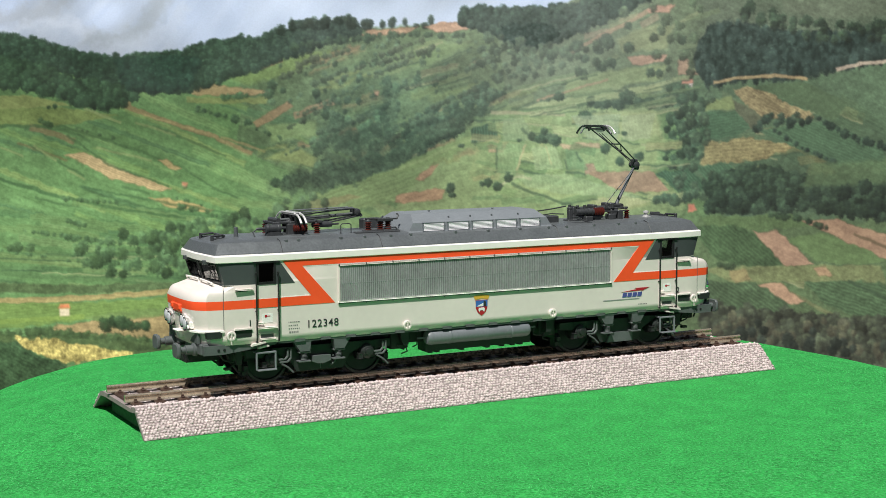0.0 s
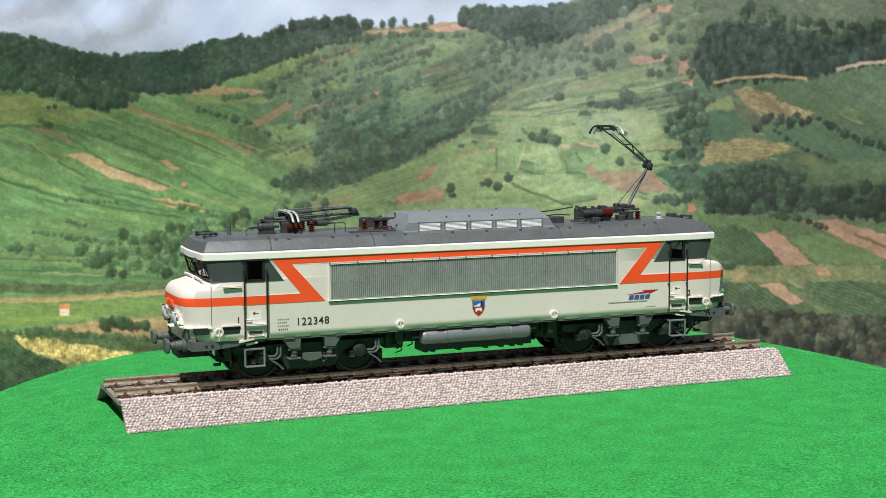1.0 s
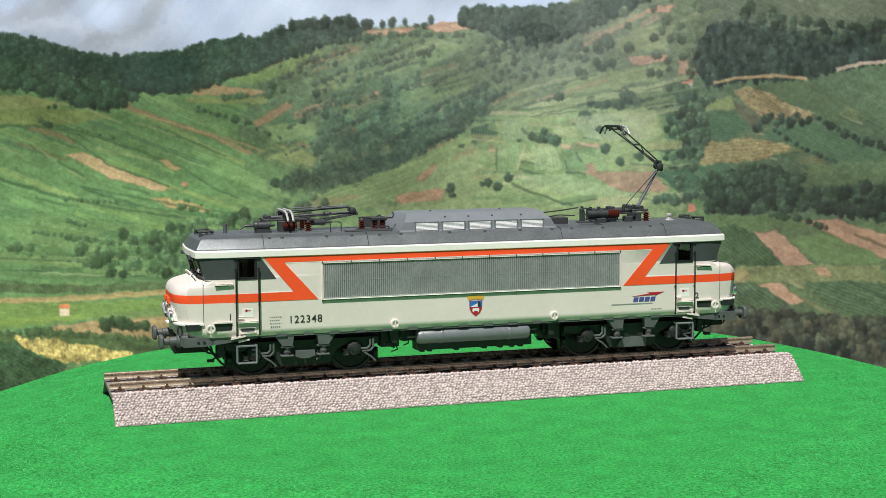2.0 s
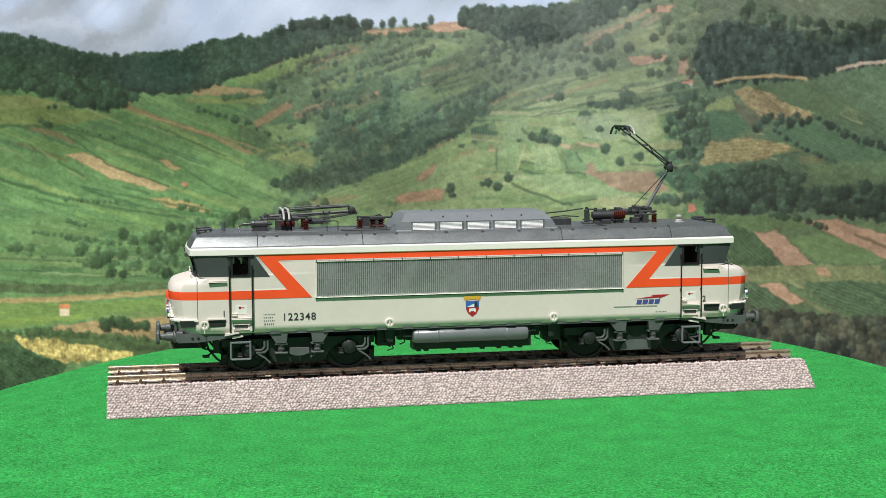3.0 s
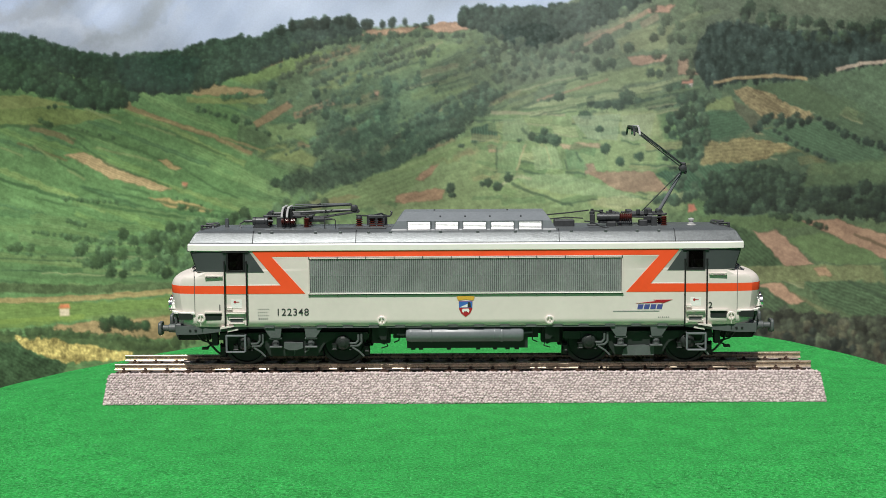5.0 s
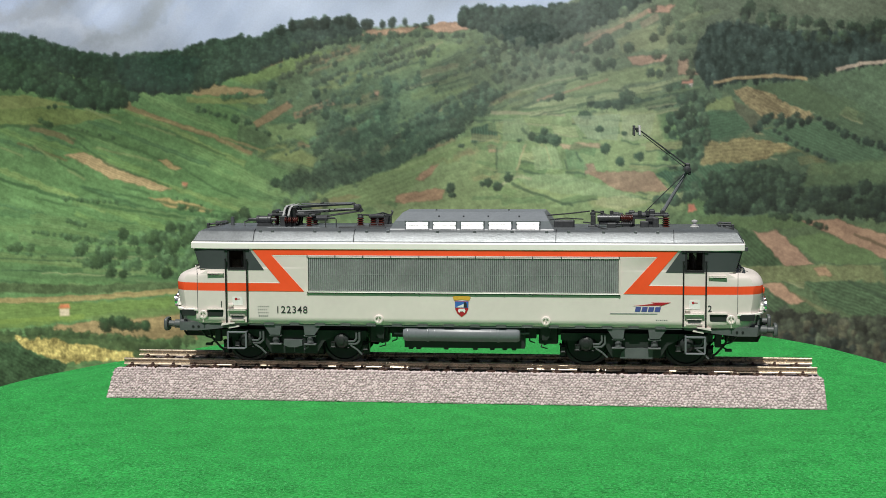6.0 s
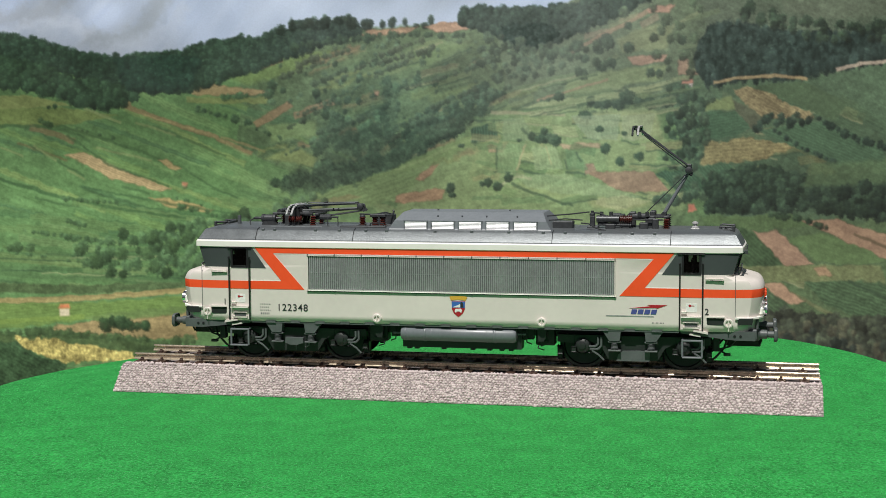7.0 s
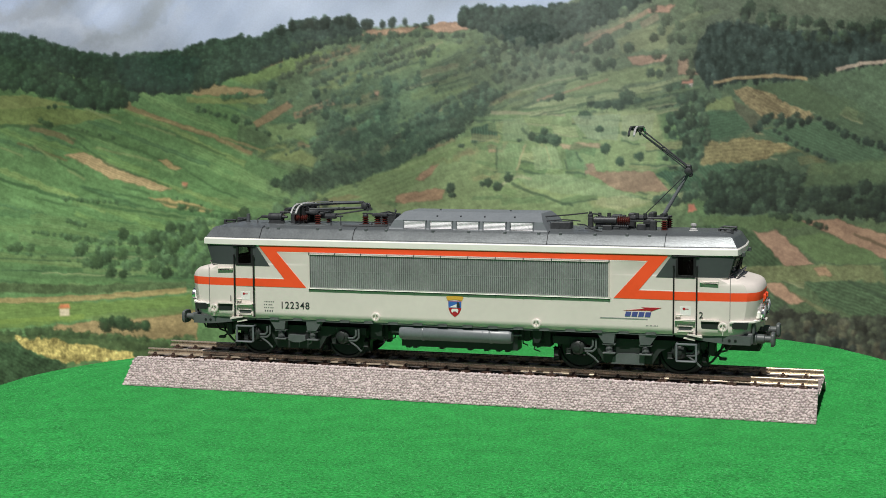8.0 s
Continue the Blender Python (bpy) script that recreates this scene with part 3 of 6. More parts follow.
        box(bm, x - 0.14, x + 0.14, -17.4, -17.55, 33.2, 33.5)
    put("grille_clips", bm, M_DARK, gr)

    # lettering and badge
    rot = pose(0, 0, 0, 0, 0, 180) if far else Matrix.Identity(4)

    def letter(name, text, h, x, z, mat, bold=0.0, spacing=1.0, label=""):
        me = text_mesh(text, h, x, z, -17.2, bold, spacing)
        me.materials.append(mat)
        me.transform(rot)
        ob = new(name, me)
        ob.parent = loco
        tagged(ob, label)

    letter("running_number", "122348", 2.35, -60.9, 26.85, M_INK, 0.014, 1.12, "dark painted running number")
    letter("cab_number", "1", 2.0, -79.5, 28.6, M_INK, 0.01)
    letter("cab_number", "2", 2.0, 77.6, 28.6, M_INK, 0.01)
    bm = B()
    for k, (x0, x1, z) in enumerate(((-66.6, -63.2, 28.9), (-66.6, -63.6, 27.9), (-66.6, -62.8, 26.9), (-66.4, -63.4, 25.7), (61.6, 65.4, 25.7))):
        x = x0
        while x < x1:
            wd = 0.16 + 0.12 * ((k * 7 + int(x * 10)) % 3)
            box(bm, x, x + wd, -17.1, -17.19, z - 0.14, z + (0.4 if k == 3 else 0.14))
            x += wd + 0.34
    put("data_lettering", bm, M_FRAME, label="tiny rows of dark data lettering", kind="stuff")
    bm = B()
    prism(bm, [(47.2, 27.5), (62.0, 27.5), (62.0, 27.85), (47.2, 27.85)], -17.1, -17.18)
    put("grey_line", bm, M_GRILLE)
    bm = B()
    prism(bm, [(54.5, 30.15), (63.3, 30.4), (62.7, 30.05), (66.2, 31.35), (60.0, 31.3), (61.2, 30.95)], -17.1, -17.2)
    put("emblem_arrow", bm, M_RED, label="red arrow of the operator emblem")
    bm = B()
    for i in range(4):
        x = 54.9 + i * 2.05
        prism(bm, [(x, 28.35), (x + 1.7, 28.35), (x + 2.05, 29.85), (x + 0.35, 29.85)], -17.1, -17.2)
    em = put("emblem_blocks", bm, M_LOGO, label="slanted blue blocks of the operator emblem")
    bm = B()
    prism(bm, [(-2.2, 31.2), (-2.1, 28.6), (-1.4, 27.2), (0, 26.1), (1.4, 27.2), (2.1, 28.6), (2.2, 31.2)], -17.1, -17.2)
    cr = put("badge", bm, M_RED, label="painted town badge in red, blue and yellow")
    bm = B()
    prism(bm, [(-2.15, 31.1), (-2.1, 29.1), (2.1, 29.1), (2.15, 31.1)], -17.15, -17.24)
    put("badge_sky", bm, M_BLU, cr)
    bm = B()
    prism(bm, [(-2.9, 32.4), (-2.5, 32.75), (0, 33.0), (2.5, 32.75), (2.9, 32.4), (2.4, 31.4), (0, 31.75), (-2.4, 31.4)], -17.1, -17.22)
    put("badge_crown", bm, M_YEL, cr)
    bm = B()
    prism(bm, [(-1.9, 29.2), (0.6, 30.3), (0.6, 29.2)], -17.2, -17.27)
    prism(bm, [(-1.2, 28.0), (-1.0, 28.7), (0.9, 28.8), (1.2, 28.2), (0.9, 27.4), (0.4, 27.9), (-0.5, 27.9), (-0.8, 27.4)], -17.2, -17.27)
    put("badge_figure", bm, M_WHT, cr)
    bm = B()
    prism(bm, [(0.7, 29.2), (0.7, 30.8), (1.2, 31.0), (1.6, 30.4), (1.7, 29.2)], -17.2, -17.27)
    put("badge_tower", bm, M_INK, cr)

    # lower edge of the body: strip with small notches
    bm = B()
    box(bm, -69.8, 69.8, -15.0, -16.9, 22.7, 23.4)
    put("lower_edge", bm, M_FRAME)
    for i in range(16):
        bm = B()
        x = -63 + i * 8.4
        box(bm, x - 1.6, x + 1.6, -16.8, -17.25, 22.85, 23.55, 0.05)
        put("edge_plate", bm, M_FRAME)

    # air tank with straps, between the bogies
    bm = B()
    turned(bm, [(0.6, -19.4), (2.0, -19.1), (2.4, -18.2), (2.42, 17.6), (2.0, 18.5), (0.6, 18.8)], (0, -15.1, 20.2), "X", 20)
    tank = put("air_tank", bm, M_TANK, label="long grey air tank under the body")
    bm = B()
    for x in (-11.2, 11.6):
        box(bm, x - 0.55, x + 0.55, -15.2, -16.2, 22.2, 23.6, 0.1)
        turned(bm, [(2.5, x - 0.4), (2.56, x - 0.3), (2.56, x + 0.3), (2.5, x + 0.4)], (0, -15.1, 20.2), "X", 20)
    for x in (-17.6, -8.8, 9.2):
        turned(bm, [(2.47, x - 0.12), (2.47, x + 0.12)], (0, -15.1, 20.2), "X", 20)
    rod(bm, (-19, -15, 20.2), (-22.2, -15, 20.2), 0.28, 6)
    rod(bm, (18.5, -15, 20.6), (21.5, -15, 20.7), 0.28, 6)
    put("tank_strap", bm, M_TANK, tank)
    bm = B()
    box(bm, -19, 20, -9, -14.4, 15.6, 23.4)
    box(bm, -23.5, 23.5, -8, -12, 18.6, 23.4)
    for x in (-17, -14.5, -5.5, 4, 9.5, 13.5, 16.5):
        box(bm, x - 0.7, x + 0.7, -9, -14.2, 15.0, 15.7)
    put("battery_box", bm, M_BOGIE, label="dark battery box behind the tank")
    for s in (-1, 1):
        bm = B()
        prism(bm, [(s * 25.3, 23.0), (s * 28.3, 23.0), (s * 28.0, 19.8), (s * 27.2, 18.6), (s * 25.6, 18.6)], -13.8, -15.6)
        prism(bm, [(s * 24.9, 18.2), (s * 28.6, 18.4), (s * 28.2, 17.4), (s * 26.2, 16.6)], -12.0, -13.4)
        wire(bm, [(s * 26, -13.5, 18.4), (s * 25.2, -13.8, 16.2), (s * 27.3, -13.8, 15.6)], 0.2, 5)
        wire(bm, [(s * 21.4, -13.4, 23), (s * 21.6, -13.6, 18), (s * 23.2, -13.6, 17.4)], 0.22, 5)
        xa, xb = sorted((s * 24.4, s * 30.6))
        box(bm, xa, xb, -12.9, -8.6, 17.0, 23.2, 0.3)
        put("hanger", bm, M_BOGIE, label="dark hanging gear between tank and bogie")


rail_side(False)
rail_side(True)
bm = B()
box(bm, -69, 69, -11.5, 11.5, 19.8, 23.5)
part("underframe", bm, M_BLACK, loco)


# ends: lamps, buffers, beam, steps, coupling
def loco_end(s):
    def put(name, bm, mat, parent=loco, label="", **kw):
        if s < 0:
            mirror_x(bm)
        return part(name, bm, mat, parent, label, **kw)

    bm = B()
    box(bm, 90.8, 93.6, -15.4, 15.4, 20.7, 24.0, 0.3)
    box(bm, 93.2, 94.0, -13.8, 13.8, 23.8, 27.0, 0.2)
    put("buffer_beam", bm, M_FRAME, label="dark buffer beam")
    for y in (-10.0, 10.0):
        bm = B()
        turned(bm, [(2.0, 93.3), (2.0, 94.2), (1.45, 94.6), (1.4, 96.6), (1.05, 96.8), (1.05, 98.9)], (0, y, 21.9), "X", 18)
        bf = put("buffer", bm, M_FRAME, label="dark grey buffer")
        bm = B()
        n = 20
        pr = []
        for xx, k in ((98.7, 0.94), (98.95, 1.0), (99.5, 1.0), (99.85, 0.86)):
            pr.append([bm.verts.new((xx, y + 2.7 * k * math.copysign(abs(math.cos(2 * math.pi * i / n)) ** 0.55, math.cos(2 * math.pi * i / n)),
                                     21.9 + 2.25 * k * math.copysign(abs(math.sin(2 * math.pi * i / n)) ** 0.55, math.sin(2 * math.pi * i / n)))) for i in range(n)])
        for p, q in zip(pr, pr[1:]):
            for i in range(n):
                bm.faces.new((p[i], p[(i + 1) % n], q[(i + 1) % n], q[i]))
        bm.faces.new(pr[0])
        bm.faces.new(pr[-1])
        put("buffer_head", bm, M_FRAME, bf)
    # lamp clusters
    for y in (-7.6, 7.6):
        bm = B()
        for dy, dz in ((-1.4, -0.3), (1.3, 0.4)):
            turned(bm, [(0.4, 93.6), (1.4, 94.3), (2.05, 95.8), (2.1, 96.4), (1.75, 96.4), (1.3, 95.7), (0.3, 95.3)], (0, y + dy, 29.9 + dz), "X", 16)
        lamp = put("headlight", bm, M_CHROME, label="chromed twin headlight")
        bm = B()
        for dy, dz in ((-1.4, -0.3), (1.3, 0.4)):
            turned(bm, [(1.7, 96.2), (1.5, 96.5), (0.7, 96.8), (0.1, 96.85)], (0, y + dy, 29.9 + dz), "X", 16)
        put("lens", bm, M_LENS, lamp)
        bm = B()
        a = 1 if y > 0 else -1
        box(bm, 93.6, 95.4, y + a * 2.6 - 1.0, y + a * 2.6 + 1.0, 28.2, 30.4, 0.3)
        put("lamp_bracket", bm, M_CREAM, lamp)
        # pale step ledges round the lower nose
        bm = B()
        ring = [(x, yy) for x, yy in lower_ring(95.0) if x > 86]
        for (xa, ya), (xb, yb) in zip(ring, ring[1:]):
            if yb < 1.6:
                continue
            vs = []
            for z in (27.35, 27.85):
                for k in (0.97, 1.06):
                    for x, yy in ((xa, ya), (xb, yb)):
                        vs.append(bm.verts.new((90 + (x - 90) * (1 + (k - 1) * 3.2) if x > 90 else x, a * yy * (k if x > 88 else min(k, 1.03)), z)))
            for q in ((0, 1, 3, 2), (4, 6, 7, 5), (2, 3, 7, 6), (0, 4, 5, 1)):
                bm.faces.new([vs[i] for i in q])
        put("nose_ledge", bm, M_CREAM, label="pale step ledge round the nose")
    bm = B()
    box(bm, 94.6, 96.5, -2.3, 2.3, 26.4, 26.9, 0.15)
    box(bm, 93.6, 95.6, -1.2, 1.2, 24.4, 26.5, 0.2)
    put("centre_step", bm, M_CREAM)
    # lamp on the stripe
    bm = B()
    a = [bm.verts.new((94.6, y, z)) for y, z in ((-8.5, 34.1), (8.5, 34.1), (4.2, 32.0), (-4.2, 32.0))]
    b = [bm.verts.new((x, y, z)) for x, y, z in ((95.2, -8.3, 34.1), (95.2, 8.3, 34.1), (95.62, 4.0, 32.1), (95.62, -4.0, 32.1))]
    bm.faces.new(a)
    bm.faces.new(b[::-1])
    for i in range(4):
        bm.faces.new((a[i], b[i], b[(i + 1) % 4], a[(i + 1) % 4]))
    box(bm, 95.0, 96.1, -4.4, 4.4, 32.6, 34.9, 0.25)
    put("nose_lamp_box", bm, M_ORANGE, label="orange lamp housing on the nose stripe")
    bm = B()
    box(bm, 95.6, 96.45, -4.2, -2.6, 33.2, 34.8, 0.25)
    box(bm, 95.6, 96.45, 2.6, 4.2, 33.2, 34.8, 0.25)
    put("marker_lamp", bm, M_ORANGE)
    # coupling pocket, hook and hoses
    bm = B()
    box(bm, 84, 94.8, -4.2, 4.2, 17.0, 20.0, 0.3)
    box(bm, 94.4, 95.0, -3.0, 3.0, 17.6, 19.4)
    put("coupling_pocket", bm, M_BLACK, label="black coupling pocket")
    bm = B()
    wire(bm, [(93.6, 0, 22.4), (96.6, 0, 22.4), (97.2, 0, 21.7), (96.8, 0, 21.1)], 0.5, 6)
    for y in (-5.4, 5.4):
        wire(bm, [(93.6, y, 22.0), (94.8, y, 21.4), (95.0, y, 19.2), (94.2, y, 17.6)], 0.32, 6)
    put("coupling_hook", bm, M_BLACK)
    # life guards and pipes before the first wheel
    for y in (-12.4, 12.4):
        a = 1 if y > 0 else -1
        bm = B()
        wire(bm, [(87.5, y, 20.8), (85.5, y, 18.2), (82.0, y, 17.2), (79.5, y, 18.8)], 0.3, 6)
        wire(bm, [(84.6, y - a * 0.6, 20.6), (83.6, y - a * 0.6, 17.6), (81.0, y - a * 1.2, 14.4), (78.6, y - a * 1.8, 12.6)], 0.36, 6)
        wire(bm, [(82.4, y, 20.6), (81.4, y, 17.4), (84.4, y, 15.6)], 0.28, 6)
        put("guard_pipe", bm, M_BOGIE)
        bm = B()
        box(bm, 80.2, 82.2, y - 1.2, y + 1.2, 16.6, 20.8, 0.2)
        put("life_guard", bm, M_BOGIE)
        bm = B()
        box(bm, 83.4, 85.6, y - 0.8, y + 0.8, 15.2, 16.0, 0.15)
        put("rail_shoe", bm, M_BOGIE)


loco_end(-1)
loco_end(1)


# bogies
def bogie(s):
    xc = s * 55.5
    root = part("bogie", bogie_frame(xc, s), M_BOGIE, loco, "dark four-wheeled bogie")
    for dx in (-15.9, 15.9):
        for y in (-1, 1):
            bm = B()
            turned(bm, [(7.9, y * 7.6), (7.95, y * 8.3), (7.25, y * 8.5), (7.2, y * 10.4), (6.4, y * 10.5), (6.1, y * 9.9), (3.0, y * 9.7), (2.6, y * 10.6), (0.6, y * 10.7)],
                   (xc + dx, 0, 17.12), "Y", 40)
            part("wheel", bm, M_WHEEL, root, "blackened metal wheel")
        bm = B()
        rod(bm, (xc + dx, -8.5, 17.1), (xc + dx, 8.5, 17.1), 1.2, 10)
        part("axle", bm, M_WHEEL, root)
    for sy in (-1, 1):
        for d in (-1, 1):
            bm = B()
            x = xc + d * 6.2
            # bracket, widening upward, with spring pots under it
            prism(bm, [(x - 1.6 - d * 0.5, 19.6), (x + 1.6 - d * 0.5, 19.6), (x + 2.5 + (0.7 if d > 0 else 0), 22.7), (x - 2.5 - (0.7 if d < 0 else 0), 22.7)], sy * 14.4, sy * 16.8)
            part("bogie_bracket", bm, M_FRAME, root, "grey bogie bracket")
            bm = B()
            xx = x + d * -0.5
            box(bm, xx - 2.0, xx + 2.0, sy * 15.4 - 1.2, sy * 15.4 + 1.2, 19.0, 19.5, 0.12)
            box(bm, xx - 2.0, xx + 2.0, sy * 15.4 - 1.2, sy * 15.4 + 1.2, 16.2, 16.7, 0.12)
            for h in range(5):
                turned(bm, [(1.0, 0), (1.25, 0.18), (1.0, 0.36)], (xx, sy * 15.4, 16.8 + h * 0.42), "Z", 10)
            part("spring_pot", bm, M_FRAME, root)
        for d in (-1, 1):
            bm = B()
            x = xc + d * 15.9
            yy = sy * 14.2
            turned(bm, [(2.3, yy), (2.3, yy + sy * 0.8), (1.7, yy + sy * 1.3), (1.1, yy + sy * 1.4), (1.0, yy + sy * 1.9), (0.4, yy + sy * 2.0)], (x, 0, 17.6), "Y", 14)
            for k in range(6):
                a = k * math.pi / 3
                turned(bm, [(0.28, yy + sy * 0.7), (0.28, yy + sy * 1.3)], (x + 1.85 * math.cos(a), 0, 17.6 + 1.85 * math.sin(a)), "Y", 6)
            box(bm, x - 3.4, x - 2.0, yy, yy + sy * 1.5, 15.6, 17.2, 0.2)
            part("axle_box", bm, M_BOGIE, root)
            for r, path in ((0.35, [(2.2, 1.0, 17.4), (4.2, 1.3, 17.5), (5.0, 1.3, 18.4), (5.0, 1.3, 20.4)]), (0.35, [(2.4, 1.0, 16.6), (5.0, 1.3, 16.7), (6.0, 1.3, 17.7), (6.0, 1.3, 20.6)]),
                            (0.3, [(3, 1.2, 16.2), (5.2, 1.2, 14.8), (6.8, 1.2, 13.2)])):
                bm = B()
                wire(bm, [(x + px, yy + sy * py, pz) for px, py, pz in path], r, 6)
                part("sand_pipe", bm, M_FRAME, root, "bent grey pipe beside the wheel")
            # brake shoes at the wheel rims
            bm = B()
            for e in (-1, 1):
                box(bm, x + e * 7.5 - 0.9, x + e * 7.5 + 0.9, sy * 9.0, sy * 11.4, 12.6, 16.6, 0.3)
                box(bm, x + e * 7.4 - 0.7, x + e * 7.4 + 0.7, sy * 11.0, sy * 12.6, 14.4, 16.0, 0.2)
            part("brake_shoe", bm, M_BOGIE, root)
        # open step frame below the cab door
        x0, x1 = sorted((xc + s * 15.4, xc + s * 21.4))
        y = sy * 17.0
        bm = B()
        box(bm, x0, x1, y - 1.3, y + 0.4, 14.95, 15.35, 0.1)
        step = part("cab_step", bm, M_TANK, loco, "open grey metal footstep")
        for a, b in (((x0, y, 15.2), (x0, y, 20.5)), ((x1, y, 15.2), (x1, y, 20.5)), ((x0, y, 20.3), (x1, y, 20.3)), ((x0, y, 20.3), (x0, sy * 13, 20.6)), ((x1, y, 20.3), (x1, sy * 13, 20.6))):
            bm = B()
            rod(bm, a, b, 0.34, 6)
            part("step_bar", bm, M_TANK, step)
        bm = B()
        if s < 0:
            prism(bm, [(xc - 3.0, 17.8), (xc + 3.0, 17.8), (xc + 3.1, 16.1), (xc + 1.0, 15.4), (xc - 1.4, 15.4), (xc - 3.1, 16.1)], sy * 14.3, sy * 16.0)
            wire(bm, [(xc + 4.0, sy * 15, 17.4), (xc + 4.7, sy * 15, 17.2), (xc + 4.8, sy * 15, 15.4), (xc + 3.6, sy * 15, 14.6)], 0.28, 6)
            wire(bm, [(xc - 3.4, sy * 14, 15.2), (xc - 4.2, sy * 14, 15.0), (xc - 3.6, sy * 14, 14.2)], 0.25, 6)
            rod(bm, (xc + 0.2, sy * 14.4, 15.4), (xc + 0.2, sy * 14.4, 13.6), 0.18, 6)
        else:
            prism(bm, [(xc - 5.2, 13.0), (xc + 5.2, 13.0), (xc + 5.2, 15.9), (xc + 2.0, 16.4), (xc - 3.2, 16.2), (xc - 4.6, 15.0)], sy * 14.3, sy * 15.0)
        part("centre_casing", bm, M_FRAME, root, "grey casing in the middle of the bogie")


def bogie_frame(xc, s):
    bm = B()
    for sy in (-1, 1):
        prism(bm, [(xc - 24, 20.9), (xc + 24, 20.9), (xc + 24, 18.6), (xc + 19, 18.2), (xc + 15.9, 20.2), (xc + 10, 17.2), (xc + 7.6, 13.2), (xc - 7.6, 13.2),
                   (xc - 10, 17.2), (xc - 15.9, 20.2), (xc - 19, 18.2), (xc - 24, 18.6)], sy * 11.4, sy * 14.4)
        for d in (-1, 1):
            box(bm, xc + d * 15.9 - 2.6, xc + d * 15.9 + 2.6, sy * 11.2, sy * 14.2, 15.2, 20.6, 0.3)
    box(bm, xc - 22, xc + 22, -7.0, 7.0, 14.6, 20.6)
    box(bm, xc - 6.5, xc + 6.5, -11.5, 11.5, 13.4, 20.9)
    return bm


bogie(-1)
bogie(1)

# ---------------------------------------------------------------- roof gear
bm = B()
lv = [(54.0, -23.8, 29.4, 12.9), (54.5, -23.6, 29.1, 12.6), (57.0, -22.0, 27.7, 12.2), (59.4, -20.2, 26.0, 7.2), (59.55, -19.9, 25.7, 6.8)]
rg = [[bm.verts.new(p) for p in ((a, -w, z), (b, -w, z), (b, w, z), (a, w, z))] for z, a, b, w in lv]
for p, q in zip(rg, rg[1:]):
    for i in range(4):
        bm.faces.new((p[i], p[(i + 1) % 4], q[(i + 1) % 4], q[i]))
bm.faces.new(rg[-1])
bm.faces.new(rg[0][::-1])
hood = part("roof_hood", bm, M_HOOD, loco, "raised grey roof hood with five vents a side", sharp=12)
for sy in (-1, 1):
    for i in range(5):
        x = -18.5 + i * 8.95
        bm = B()
        box(bm, x, x + 7.3, sy * 12.0, sy * 12.62, 54.4, 56.85)
        vent = part("vent", bm, M_FRAME, hood, "pale louvred vent")
        bm = B()
        for k in range(6):
            z = 54.42 + k * 0.405
            vs = [[bm.verts.new((xx, sy * yy, zz)) for yy, zz in ((12.55, z), (12.86, z), (12.86, z + 0.05), (12.62, z + 0.40))] for xx in (x + 0.1, x + 7.2)]
            bm.faces.new(vs[0])
            bm.faces.new(vs[1][::-1])
            for i4 in range(4):
                bm.faces.new((vs[0][i4], vs[1][i4], vs[1][(i4 + 1) % 4], vs[0][(i4 + 1) % 4]))
        part("louvre", bm, M_VENT, vent, "pale louvre blades")
        bm = B()
        box(bm, x - 0.3, x, sy * 12.2, sy * 12.85, 54.3, 57.0, 0.05)
        box(bm, x + 7.3, x + 7.6, sy * 12.2, sy * 12.85, 54.3, 57.0, 0.05)
        box(bm, x - 0.3, x + 7.6, sy * 12.2, sy * 12.85, 56.85, 57.05, 0.05)
        part("vent_frame", bm, M_HOOD, vent)
bm = B()
for x in (-8, 0, 8, 18):
    rod(bm, (x, -9.7, 57.9), (x, -9.9, 58.6), 0.3, 6)
for x in (-10, 14):
    rod(bm, (x, 0, 59.4), (x, 0, 60.0), 0.35, 6)
part("hood_lug", bm, M_ROOF, hood)


def insulator(x, y, z0, h, r, parent, lying=False):
    bm = B()
    n = max(3, int(h / 0.62))
    pr = [(r * 0.55, 0)]
    for i in range(n):
        z = h * (i + 0.5) / n
        pr += [(r * 0.62, z - h / n * 0.42), (r, z - 0.06), (r, z + 0.06), (r * 0.62, z + h / n * 0.38)]
    pr += [(r * 0.5, h)]
    if lying:
        turned(bm, [(a, x + b) for a, b in pr], (0, y, z0), "X", 14)
    else:
        turned(bm, pr, (x, y, z0), "Z", 14)
    return part("insulator", bm, M_INSUL, parent, "glossy red-brown ribbed insulator")


